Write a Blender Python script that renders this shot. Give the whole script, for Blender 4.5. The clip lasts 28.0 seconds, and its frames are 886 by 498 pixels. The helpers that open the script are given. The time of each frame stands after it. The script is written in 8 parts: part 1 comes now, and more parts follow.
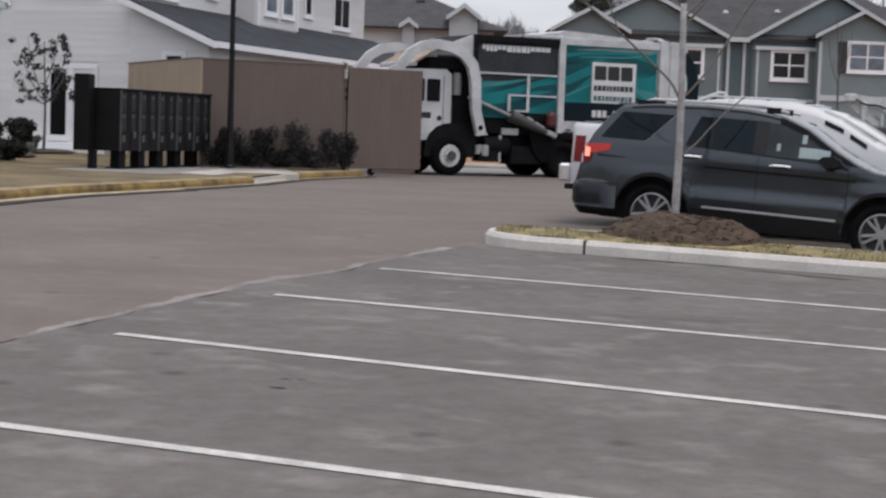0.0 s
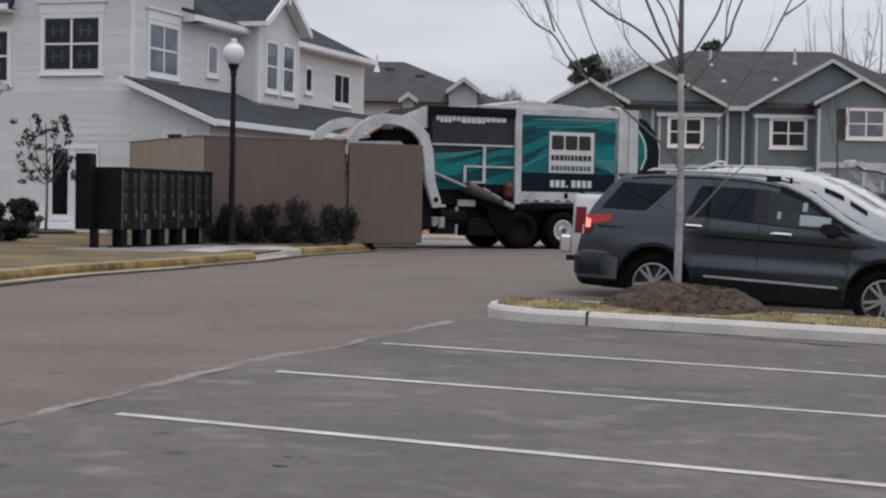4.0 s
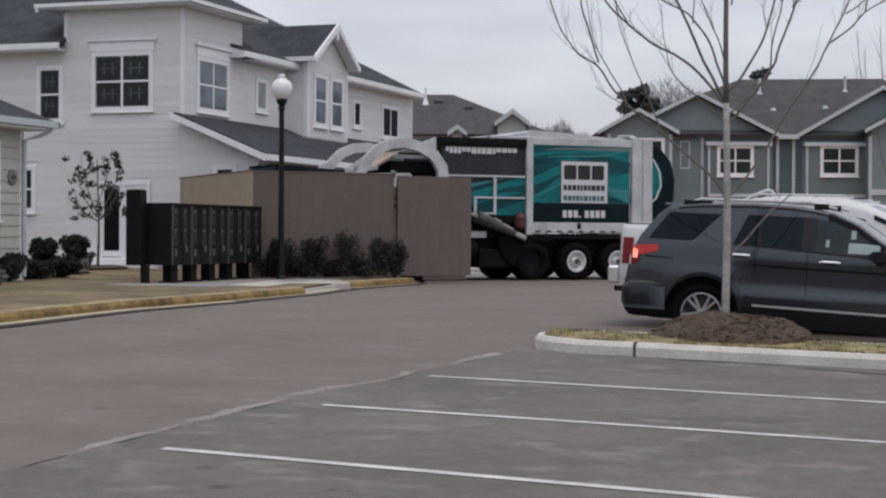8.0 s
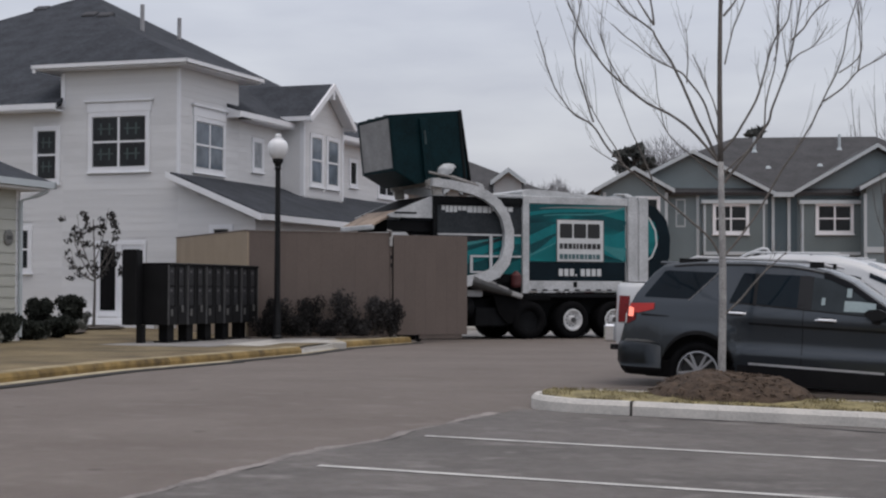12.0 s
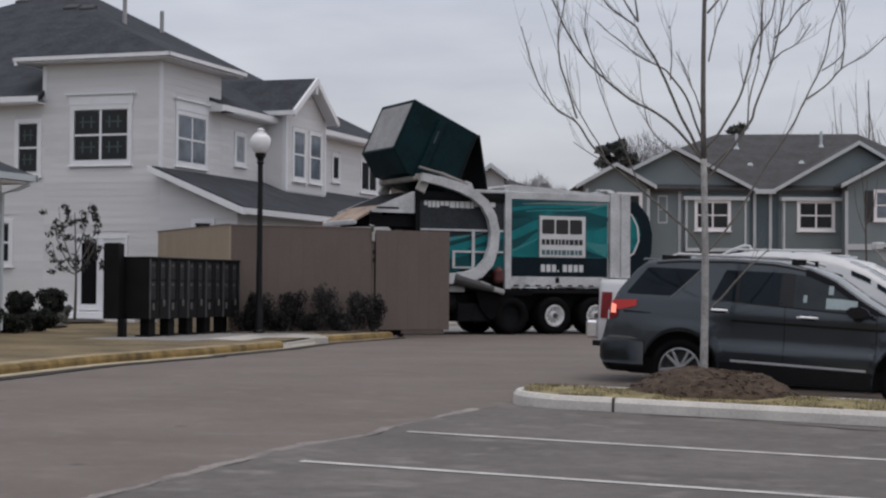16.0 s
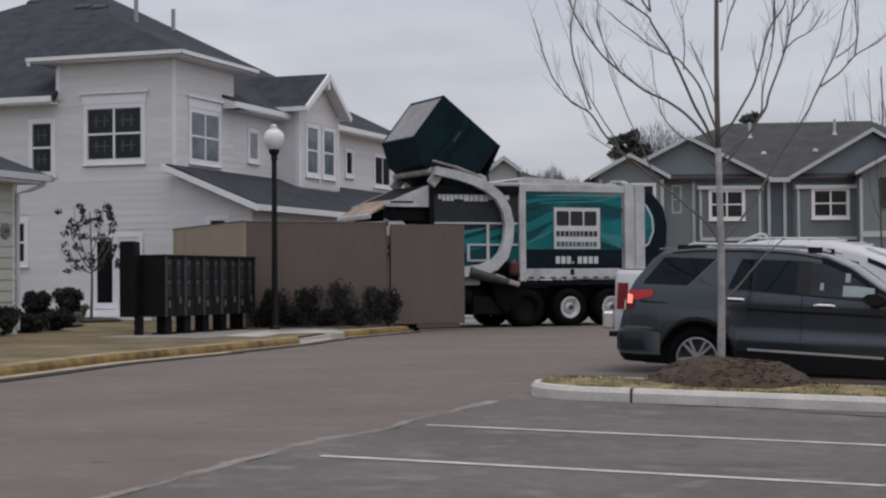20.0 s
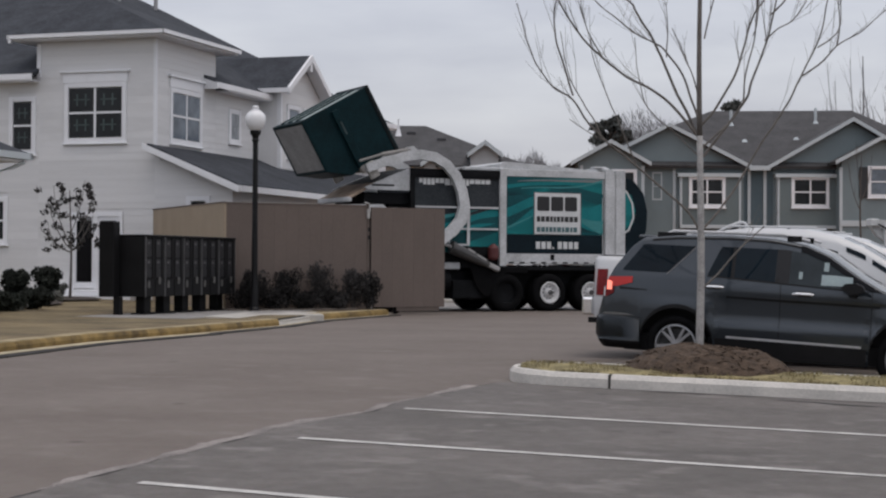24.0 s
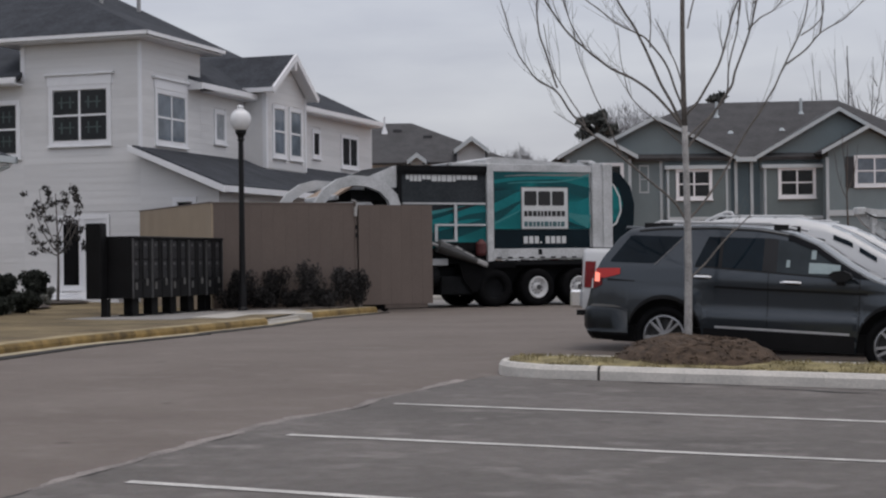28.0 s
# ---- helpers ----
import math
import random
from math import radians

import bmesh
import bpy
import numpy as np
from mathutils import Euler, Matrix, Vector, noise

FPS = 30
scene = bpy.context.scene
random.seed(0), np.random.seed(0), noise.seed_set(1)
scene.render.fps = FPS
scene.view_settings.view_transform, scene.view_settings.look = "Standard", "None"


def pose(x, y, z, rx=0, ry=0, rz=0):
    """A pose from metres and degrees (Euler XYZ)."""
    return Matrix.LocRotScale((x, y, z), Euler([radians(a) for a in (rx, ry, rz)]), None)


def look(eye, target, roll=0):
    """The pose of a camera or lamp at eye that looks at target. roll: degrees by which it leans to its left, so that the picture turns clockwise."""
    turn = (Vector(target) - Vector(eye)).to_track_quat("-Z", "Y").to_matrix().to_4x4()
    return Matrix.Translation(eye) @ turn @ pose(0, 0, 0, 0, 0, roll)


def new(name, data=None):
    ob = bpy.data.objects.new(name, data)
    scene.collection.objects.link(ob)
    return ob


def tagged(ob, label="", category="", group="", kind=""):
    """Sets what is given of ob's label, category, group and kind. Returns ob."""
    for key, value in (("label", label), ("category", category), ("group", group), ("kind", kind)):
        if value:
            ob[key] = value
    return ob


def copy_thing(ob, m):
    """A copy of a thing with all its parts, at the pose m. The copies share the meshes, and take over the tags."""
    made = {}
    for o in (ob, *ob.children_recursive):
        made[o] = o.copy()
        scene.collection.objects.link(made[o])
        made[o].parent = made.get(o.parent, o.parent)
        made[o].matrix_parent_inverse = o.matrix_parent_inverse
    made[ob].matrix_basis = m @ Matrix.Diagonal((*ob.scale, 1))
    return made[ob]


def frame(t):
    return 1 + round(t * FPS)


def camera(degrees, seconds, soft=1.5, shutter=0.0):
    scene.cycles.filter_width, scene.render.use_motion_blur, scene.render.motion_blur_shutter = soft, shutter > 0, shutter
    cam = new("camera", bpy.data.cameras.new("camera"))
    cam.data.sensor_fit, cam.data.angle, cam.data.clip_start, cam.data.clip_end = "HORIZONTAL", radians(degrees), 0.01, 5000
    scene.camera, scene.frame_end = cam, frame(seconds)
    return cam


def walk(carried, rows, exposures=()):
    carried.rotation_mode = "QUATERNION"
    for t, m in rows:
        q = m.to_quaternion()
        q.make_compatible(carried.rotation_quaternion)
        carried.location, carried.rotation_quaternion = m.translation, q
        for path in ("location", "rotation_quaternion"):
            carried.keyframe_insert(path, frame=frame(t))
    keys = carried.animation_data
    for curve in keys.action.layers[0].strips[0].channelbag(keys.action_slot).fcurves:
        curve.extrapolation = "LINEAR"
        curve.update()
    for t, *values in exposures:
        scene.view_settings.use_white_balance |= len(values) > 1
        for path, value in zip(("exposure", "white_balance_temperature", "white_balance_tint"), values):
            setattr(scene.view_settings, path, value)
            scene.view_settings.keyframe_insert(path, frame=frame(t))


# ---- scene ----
# Camera: seconds, eye (x, y, z), pitch, yaw to the left, lean to the left (degrees)
ROWS = [
    (0, -0.079, -0.001, 1.24, -4.162, -1.989, 1.958),
    (0.5, -0.089, 0.024, 1.222, -2.878, -3.615, 1.872),
    (1, -0.077, 0.019, 1.214, -2.68, -3.11, 1.372),
    (1.5, -0.093, 0.008, 1.228, -2.258, -2.943, 1.168),
    (2, -0.086, 0.015, 1.221, -2.1, -2.049, 1.222),
    (2.5, -0.074, 0.008, 1.227, -1.631, -1.825, 1.12),
    (3, -0.058, 0.005, 1.23, -2.147, -2.034, 0.54),
    (3.5, -0.063, 0.013, 1.243, -1.545, -2.026, 0.772),
    (5.5, -0.026, 0.024, 1.252, -2.018, -1.276, 1.323),
    (6, -0.003, 0.036, 1.237, -1.301, -1.728, 0.361),
    (6.5, 0.014, 0.045, 1.242, -1.354, -1.236, -0.224),
    (7, 0.025, 0.035, 1.257, -1.65, -0.523, 0.239),
    (7.5, 0.015, 0.005, 1.25, -0.839, -0.054, 0.199),
    (8, 0, 0, 1.25, -0.514, 0, 0.344),
    (8.5, -0.002, -0.014, 1.255, -0.399, 0.922, 0.694),
    (9, -0.002, -0.023, 1.262, -0.028, 1.189, 0.677),
    (9.5, -0.003, 0.01, 1.259, -0.107, 0.491, 0.672),
    (10, -0.01, 0.009, 1.268, 0.004, 0.246, 1.265),
    (10.5, -0.012, 0.01, 1.263, 0.491, 0.405, 1.075),
    (11, -0.011, 0.012, 1.261, 0.788, 0.346, 0.959),
    (11.5, -0.01, 0.016, 1.261, 1.03, 0.3, 0.569),
    (12, 0.008, -0.007, 1.258, 1.535, -0.115, 0.159),
    (12.5, -0.004, 0.005, 1.261, 1.123, -0.401, -0.007),
    (14.5, 0.004, -0.008, 1.264, 1.399, -0.62, 0.089),
    (15, 0.003, -0.021, 1.269, 0.601, -0.114, 0.181),
    (15.5, 0.011, 0.003, 1.257, 0.463, -0.643, 0.363),
    (16, -0.007, 0.004, 1.267, 1.36, -0.755, 0.431),
    (16.5, -0.009, -0.008, 1.263, 1.76, -0.451, 0.421),
    (17, -0.009, -0.007, 1.259, 1.978, 0.039, 0.425),
    (17.5, -0.019, -0.027, 1.265, 1.61, -0.165, -0.037),
    (18, -0.021, -0.003, 1.271, 1.849, -0.073, 0.235),
    (18.5, -0.03, -0.013, 1.256, 1.882, 0.345, 0.458),
    (19, -0.017, 0.009, 1.262, 1.535, 0.636, 0.261),
    (19.5, -0.011, -0.005, 1.258, 1.201, -0.108, -0.686),
    (20, -0.028, -0.012, 1.263, 1.137, -0.267, -0.436),
    (20.5, -0.035, -0.011, 1.264, 2.169, 0.914, -0.121),
    (21, -0.018, 0.004, 1.253, 1.844, 0.619, -0.174),
    (21.5, -0.009, 0.022, 1.257, 1.509, 0.234, -0.85),
    (23.5, -0.038, -0.021, 1.277, 0.198, -0.19, -0.106),
    (24, -0.035, -0.027, 1.268, 0.563, -0.965, 0.317),
    (24.5, -0.026, -0.019, 1.263, 0.476, -0.697, 0.521),
    (25, -0.042, 0.002, 1.226, -2.173, -0.122, 0.268),
    (25.5, -0.029, -0.018, 1.271, -2.367, -0.77, -0.348),
    (26, -0.028, -0.011, 1.257, -0.369, -1.127, -0.58),
    (26.5, -0.014, -0.02, 1.258, 0.226, -1.278, -0.626),
    (27, -0.025, -0.02, 1.263, 0.539, -1.405, -0.728),
    (27.5, -0.022, -0.022, 1.244, 0.788, -1.251, -0.578),
    (28, -0.011, 0.012, 1.233, 0.479, -1.359, -0.741),
]

def held(x, y, z, pitch, yaw, lean):
    return pose(x, y, z, 90 + pitch, 0, yaw) @ pose(0, 0, 0, 0, 0, lean)


cam = camera(30.26, 28.0, soft=2.25, shutter=0.3)
walk(cam, [(t, held(*r)) for t, *r in ROWS], ((0.0, 0.33, 6560, 10), (1.0, 0.33, 6510, 10), (2.0, 0.2, 6500, 10), (3.5, 0.14, 6500, 10), (6.0, 0.11, 6500, 10), (7.0, 0.13, 6500, 10), (8.0, 0.13, 6496, 10), (9.0, 0.02, 6492, 10), (10.0, -0.04, 6488, 10), (12.0, -0.01, 6480, 10), (14.5, -0.13, 6490, 10), (15.5, -0.09, 6494, 10), (17.0, -0.06, 6500, 10), (19.0, -0.06, 6513, 10), (20.0, -0.1, 6520, 10), (21.0, -0.27, 6538, 10), (21.7, -0.27, 6550, 10), (23.5, 0.0, 6530, 10), (25.0, 0.025, 6690, 10), (26.0, 0.04, 6600, 10), (27.0, 0.07, 6550, 10), (28.0, -0.09, 6520, 10)))

# ---- world and light: overcast winter day ----
world = bpy.data.worlds.new("overcast")
scene.world = world
world.use_nodes = True
wn, wl = world.node_tree.nodes, world.node_tree.links
wn.clear()
sky = wn.new("ShaderNodeTexSky")
sky.sky_type, sky.sun_disc = "NISHITA", False
sky.sun_elevation, sky.sun_rotation = radians(73), radians(146)
sky.air_density, sky.dust_density = 1.0, 6.0
bg_sky = wn.new("ShaderNodeBackground")
bg_sky.inputs[1].default_value = 0.05
wl.new(sky.outputs[0], bg_sky.inputs[0])
tc = wn.new("ShaderNodeTexCoord")
sep = wn.new("ShaderNodeSeparateXYZ")
wl.new(tc.outputs["Generated"], sep.inputs[0])
ramp = wn.new("ShaderNodeValToRGB")
ramp.color_ramp.elements[0].position, ramp.color_ramp.elements[0].color = 0.0, (0.488, 0.498, 0.542, 1)
ramp.color_ramp.elements[1].position, ramp.color_ramp.elements[1].color = 1.0, (0.80, 0.815, 0.875, 1)
wl.new(sep.outputs["Z"], ramp.inputs[0])
mapn = wn.new("ShaderNodeMapping")
mapn.inputs["Scale"].default_value = (2.2, 2.2, 9.0)
wl.new(tc.outputs["Generated"], mapn.inputs[0])
cloud = wn.new("ShaderNodeTexNoise")
cloud.inputs["Scale"].default_value, cloud.inputs["Detail"].default_value = 2.6, 5.0
cloud.inputs["Roughness"].default_value = 0.5
wl.new(mapn.outputs[0], cloud.inputs["Vector"])
cr = wn.new("ShaderNodeValToRGB")
cr.color_ramp.elements[0].position, cr.color_ramp.elements[0].color = 0.35, (0.86, 0.86, 0.89, 1)
cr.color_ramp.elements[1].position, cr.color_ramp.elements[1].color = 0.65, (1.08, 1.08, 1.07, 1)
wl.new(cloud.outputs[0], cr.inputs[0])
mul = wn.new("ShaderNodeMix")
mul.data_type, mul.blend_type = "RGBA", "MULTIPLY"
mul.inputs[0].default_value = 1.0
wl.new(ramp.outputs[0], mul.inputs[6])
wl.new(cr.outputs[0], mul.inputs[7])
bg_cloud = wn.new("ShaderNodeBackground")
bg_cloud.inputs[1].default_value = 1.0
wl.new(mul.outputs[2], bg_cloud.inputs[0])
addw = wn.new("ShaderNodeAddShader")
wl.new(bg_sky.outputs[0], addw.inputs[0])
wl.new(bg_cloud.outputs[0], addw.inputs[1])
wout = wn.new("ShaderNodeOutputWorld")
wl.new(addw.outputs[0], wout.inputs[0])

sun_data = bpy.data.lights.new("sun", "SUN")
sun_data.energy, sun_data.angle, sun_data.color = 0.28, radians(40), (1.0, 0.985, 0.96)
sun = new("sun", sun_data)
sun.matrix_world = look((4, -6, 24), (0, 0, 0))

# ---- materials ----
MATS = {}


def mat(name, base, rough=0.7, var=0.12, scale=3.0, fine=40.0, bump=0.1, metal=0.0, tint=None, coat=0.0, rnd=0.0, spec=0.5):
    """A painted or natural surface: base colour varied by a broad and a fine noise, with fine relief."""
    if name in MATS:
        return MATS[name]
    m = bpy.data.materials.new(name)
    m.use_nodes = True
    n, l = m.node_tree.nodes, m.node_tree.links
    b = n["Principled BSDF"]
    b.inputs["Roughness"].default_value, b.inputs["Metallic"].default_value = rough, metal
    b.inputs["Specular IOR Level"].default_value = spec
    b.inputs["Coat Weight"].default_value = coat
    b.inputs["Coat Roughness"].default_value = 0.06
    t = n.new("ShaderNodeTexCoord")
    n1, n2 = n.new("ShaderNodeTexNoise"), n.new("ShaderNodeTexNoise")
    n1.inputs["Scale"].default_value, n1.inputs["Detail"].default_value = scale, 6
    n2.inputs["Scale"].default_value, n2.inputs["Detail"].default_value = fine, 4
    own = n.new("ShaderNodeObjectInfo")
    far_off = n.new("ShaderNodeMath")
    far_off.operation = "MULTIPLY"
    far_off.inputs[1].default_value = 53.0
    l.new(own.outputs["Random"], far_off.inputs[0])
    shift = n.new("ShaderNodeVectorMath")
    shift.operation = "ADD"
    l.new(t.outputs["Object"], shift.inputs[0])
    l.new(far_off.outputs[0], shift.inputs[1])
    l.new(shift.outputs[0], n1.inputs["Vector"])
    l.new(shift.outputs[0], n2.inputs["Vector"])
    lo = [c * (1 - var * 1.6) for c in base]
    hi = [min(1, c * (1 + var * 1.6)) for c in (tint or base)]
    r = n.new("ShaderNodeValToRGB")
    r.color_ramp.elements[0].position, r.color_ramp.elements[0].color = 0.3, (*lo, 1)
    r.color_ramp.elements[1].position, r.color_ramp.elements[1].color = 0.7, (*hi, 1)
    mx = n.new("ShaderNodeMath")
    mx.operation = "MULTIPLY_ADD"
    mx.inputs[1].default_value = 0.45
    l.new(n2.outputs[0], mx.inputs[0])
    half = n.new("ShaderNodeMath")
    half.operation = "MULTIPLY_ADD"
    half.inputs[1].default_value = 0.55
    l.new(n1.outputs[0], half.inputs[0])
    half.inputs[2].default_value = 0.0
    l.new(half.outputs[0], mx.inputs[2])
    fac = mx
    if rnd:
        oi = n.new("ShaderNodeObjectInfo")
        ad = n.new("ShaderNodeMath")
        ad.operation = "MULTIPLY_ADD"
        ad.inputs[1].default_value = rnd
        l.new(oi.outputs["Random"], ad.inputs[0])
        sb = n.new("ShaderNodeMath")
        sb.operation = "SUBTRACT"
        sb.inputs[1].default_value = rnd / 2
        l.new(mx.outputs[0], sb.inputs[0])
        l.new(sb.outputs[0], ad.inputs[2])
        fac = ad
    l.new(fac.outputs[0], r.inputs[0])
    l.new(r.outputs[0], b.inputs["Base Color"])
    if bump:
        bm_ = n.new("ShaderNodeBump")
        bm_.inputs["Strength"].default_value, bm_.inputs["Distance"].default_value = bump, 0.02
        l.new(n2.outputs[0], bm_.inputs["Height"])
        l.new(bm_.outputs[0], b.inputs["Normal"])
    MATS[name] = m
    return m


def glass_dark(name, tint=(0.012, 0.014, 0.016), rough=0.04):
    """Dark, reflecting pane seen from outside."""
    return mat(name, tint, rough, 0.3, 0.8, 3.0, 0.0, spec=0.25)


def glow(name, color, strength, base=None):
    m = mat(name, base or color, 0.35, 0.05, 4, 30, 0)
    b = m.node_tree.nodes["Principled BSDF"]
    b.inputs["Emission Color"].default_value = (*color, 1)
    b.inputs["Emission Strength"].default_value = strength
    return m


def asphalt(name, dark, light, patch, blotch=1.0):
    """Worn asphalt: stone grain, broad pale wear, thin cracks."""
    m = bpy.data.materials.new(name)
    m.use_nodes = True
    n, l = m.node_tree.nodes, m.node_tree.links
    b = n["Principled BSDF"]
    b.inputs["Roughness"].default_value = 0.88
    t = n.new("ShaderNodeTexCoord")
    mp = n.new("ShaderNodeMapping")
    mp.inputs["Rotation"].default_value = (0, 0, radians(19))
    mp.inputs["Scale"].default_value = (0.75, 1.0, 1.0)
    l.new(t.outputs["Object"], mp.inputs[0])
    big, mid, grain = n.new("ShaderNodeTexNoise"), n.new("ShaderNodeTexNoise"), n.new("ShaderNodeTexNoise")
    big.inputs["Scale"].default_value, big.inputs["Detail"].default_value = 0.55, 6
    mid.inputs["Scale"].default_value, mid.inputs["Detail"].default_value = 2.3, 8
    grain.inputs["Scale"].default_value, grain.inputs["Detail"].default_value = 70, 3
    blot = n.new("ShaderNodeTexNoise")
    blot.inputs["Scale"].default_value, blot.inputs["Detail"].default_value, blot.inputs["Roughness"].default_value = 5.5, 9, 0.68
    l.new(t.outputs["Object"], blot.inputs["Vector"])
    rb = n.new("ShaderNodeValToRGB")
    rb.color_ramp.elements[0].position, rb.color_ramp.elements[0].color = 0.34, (1 - 0.17 * blotch, 1 - 0.19 * blotch, 1 - 0.205 * blotch, 1)
    rb.color_ramp.elements[1].position, rb.color_ramp.elements[1].color = 0.66, (1 + 0.15 * blotch, 1 + 0.155 * blotch, 1 + 0.165 * blotch, 1)
    l.new(blot.outputs[0], rb.inputs[0])
    l.new(mp.outputs[0], big.inputs["Vector"])
    l.new(mp.outputs[0], mid.inputs["Vector"])
    l.new(t.outputs["Object"], grain.inputs["Vector"])
    r1 = n.new("ShaderNodeValToRGB")
    r1.color_ramp.elements[0].position, r1.color_ramp.elements[0].color = 0.32, (*dark, 1)
    r1.color_ramp.elements[1].position, r1.color_ramp.elements[1].color = 0.68, (*light, 1)
    l.new(big.outputs[0], r1.inputs[0])
    r2 = n.new("ShaderNodeValToRGB")
    r2.color_ramp.elements[0].position, r2.color_ramp.elements[0].color = 0.56, (0, 0, 0, 1)
    r2.color_ramp.elements[1].position, r2.color_ramp.elements[1].color = 0.76, (1, 1, 1, 1)
    l.new(mid.outputs[0], r2.inputs[0])
    m1 = n.new("ShaderNodeMix")
    m1.data_type = "RGBA"
    m1.inputs[7].default_value = (*patch, 1)
    l.new(r2.outputs[0], m1.inputs[0])
    l.new(r1.outputs[0], m1.inputs[6])
    # oil spots and tar
    vo = n.new("ShaderNodeTexVoronoi")
    vo.inputs["Scale"].default_value = 0.9
    l.new(t.outputs["Object"], vo.inputs["Vector"])
    r3 = n.new("ShaderNodeValToRGB")
    r3.color_ramp.elements[0].position, r3.color_ramp.elements[0].color = 0.03, (0.45, 0.43, 0.42, 1)
    r3.color_ramp.elements[1].position, r3.color_ramp.elements[1].color = 0.09, (1, 1, 1, 1)
    l.new(vo.outputs["Distance"], r3.inputs[0])
    sp = n.new("ShaderNodeMix")
    sp.data_type, sp.blend_type = "RGBA", "MULTIPLY"
    sp.inputs[0].default_value = 0.8
    l.new(m1.outputs[2], sp.inputs[6])
    l.new(r3.outputs[0], sp.inputs[7])
    m1 = sp
    m2 = n.new("ShaderNodeMix")
    m2.data_type, m2.blend_type = "RGBA", "OVERLAY"
    m2.inputs[0].default_value = 0.45
    l.new(m1.outputs[2], m2.inputs[6])
    l.new(grain.outputs[1], m2.inputs[7])
    gr = n.new("ShaderNodeMix")
    gr.data_type, gr.blend_type = "RGBA", "MIX"
    gr.inputs[0].default_value = 0.35
    l.new(m2.outputs[2], gr.inputs[6])
    l.new(m1.outputs[2], gr.inputs[7])
    bl = n.new("ShaderNodeMix")
    bl.data_type, bl.blend_type = "RGBA", "MULTIPLY"
    bl.inputs[0].default_value = 1.0
    l.new(gr.outputs[2], bl.inputs[6])
    l.new(rb.outputs[0], bl.inputs[7])
    l.new(bl.outputs[2], b.inputs["Base Color"])
    bp = n.new("ShaderNodeBump")
    bp.inputs["Strength"].default_value, bp.inputs["Distance"].default_value = 0.4, 0.01
    l.new(grain.outputs[0], bp.inputs["Height"])
    l.new(bp.outputs[0], b.inputs["Normal"])
    return m


TRIM_GREY = mat("trim_pale_grey", (0.44, 0.48, 0.50), 0.6, 0.05, 2, 30, 0.03)
WHITE_TRIM = mat("white_trim", (0.74, 0.745, 0.765), 0.55, 0.04, 2, 30, 0.03)
SIDING_WHITE = mat("siding_white", (0.63, 0.626, 0.626), 0.6, 0.05, 1.2, 25, 0.04, rnd=0.25)
SIDING_CREAM = mat("siding_cream", (0.41, 0.41, 0.365), 0.6, 0.05, 1.2, 25, 0.04, rnd=0.25)
SIDING_BLUE = mat("siding_blue_grey", (0.064, 0.096, 0.113), 0.65, 0.07, 1.2, 25, 0.05, rnd=0.2)
SIDING_GABLE = mat("siding_gable", (0.156, 0.194, 0.206), 0.65, 0.07, 1.2, 25, 0.05, rnd=0.2)
SIDING_TAUPE = mat("siding_taupe", (0.122, 0.152, 0.156), 0.65, 0.07, 1.2, 25, 0.05, rnd=0.2)
ROOF = mat("roof_shingle", (0.045, 0.049, 0.057), 0.95, 0.25, 1.5, 9, 0.5, spec=0.15)
ROOF_WARM = mat("roof_shingle_brown", (0.050, 0.049, 0.051), 0.9, 0.25, 1.5, 9, 0.5)
GLASS_DARK = glass_dark("window_glass_dark")
GLASS_BLACK = mat("door_glass", (0.005, 0.005, 0.006), 0.12, 0.3, 0.8, 3.0, 0.0, spec=0.1)
GLASS_BLUE = glass_dark("window_glass_pale", (0.13, 0.155, 0.185), 0.06)
GLASS_DIM = glass_dark("window_glass_dim", (0.070, 0.074, 0.072), 0.06)
GLASS_PALE = glass_dark("window_glass_curtained", (0.30, 0.32, 0.34), 0.08)
ASPHALT_LOT = asphalt("asphalt_lot", (0.086, 0.0775, 0.0705), (0.130, 0.117, 0.1075), (0.190, 0.174, 0.162))
ASPHALT_ROAD = asphalt("asphalt_road", (0.118, 0.096, 0.0815), (0.150, 0.126, 0.109), (0.172, 0.148, 0.130), 0.45)
LINE_PAINT = mat("line_paint", (0.47, 0.455, 0.43), 0.75, 0.28, 4, 40, 0.15)
CONCRETE = mat("concrete", (0.40, 0.38, 0.345), 0.85, 0.14, 1.6, 45, 0.25)
KERB_CREAM = mat("kerb_cream", (0.60, 0.58, 0.545), 0.85, 0.2, 2.2, 30, 0.3, tint=(0.48, 0.455, 0.42))
CONCRETE_PAD = mat("concrete_pad", (0.225, 0.215, 0.205), 0.9, 0.28, 1.2, 45, 0.25)
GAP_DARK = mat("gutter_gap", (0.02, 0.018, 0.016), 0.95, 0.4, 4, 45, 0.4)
CONCRETE_DARK = mat("concrete_joint", (0.05, 0.046, 0.042), 0.95, 0.2, 4, 45, 0.25)
KERB_TOP = mat("kerb_top_worn", (0.20, 0.148, 0.068), 0.88, 0.30, 1.1, 5, 0.2, tint=(0.28, 0.228, 0.135))
KERB_YELLOW = mat("kerb_yellow", (0.122, 0.074, 0.011), 0.85, 0.45, 0.9, 4, 0.2, tint=(0.195, 0.130, 0.042))
GRASS = mat("dormant_grass", (0.122, 0.078, 0.032), 0.95, 0.5, 0.9, 30, 0.7, tint=(0.150, 0.116, 0.062))
TURF = mat("winter_turf", (0.14, 0.105, 0.045), 0.95, 0.55, 4.5, 70, 0.8, tint=(0.22, 0.185, 0.09))
MULCH = mat("mulch", (0.046, 0.030, 0.021), 0.95, 0.4, 8, 45, 0.6, tint=(0.074, 0.051, 0.035))
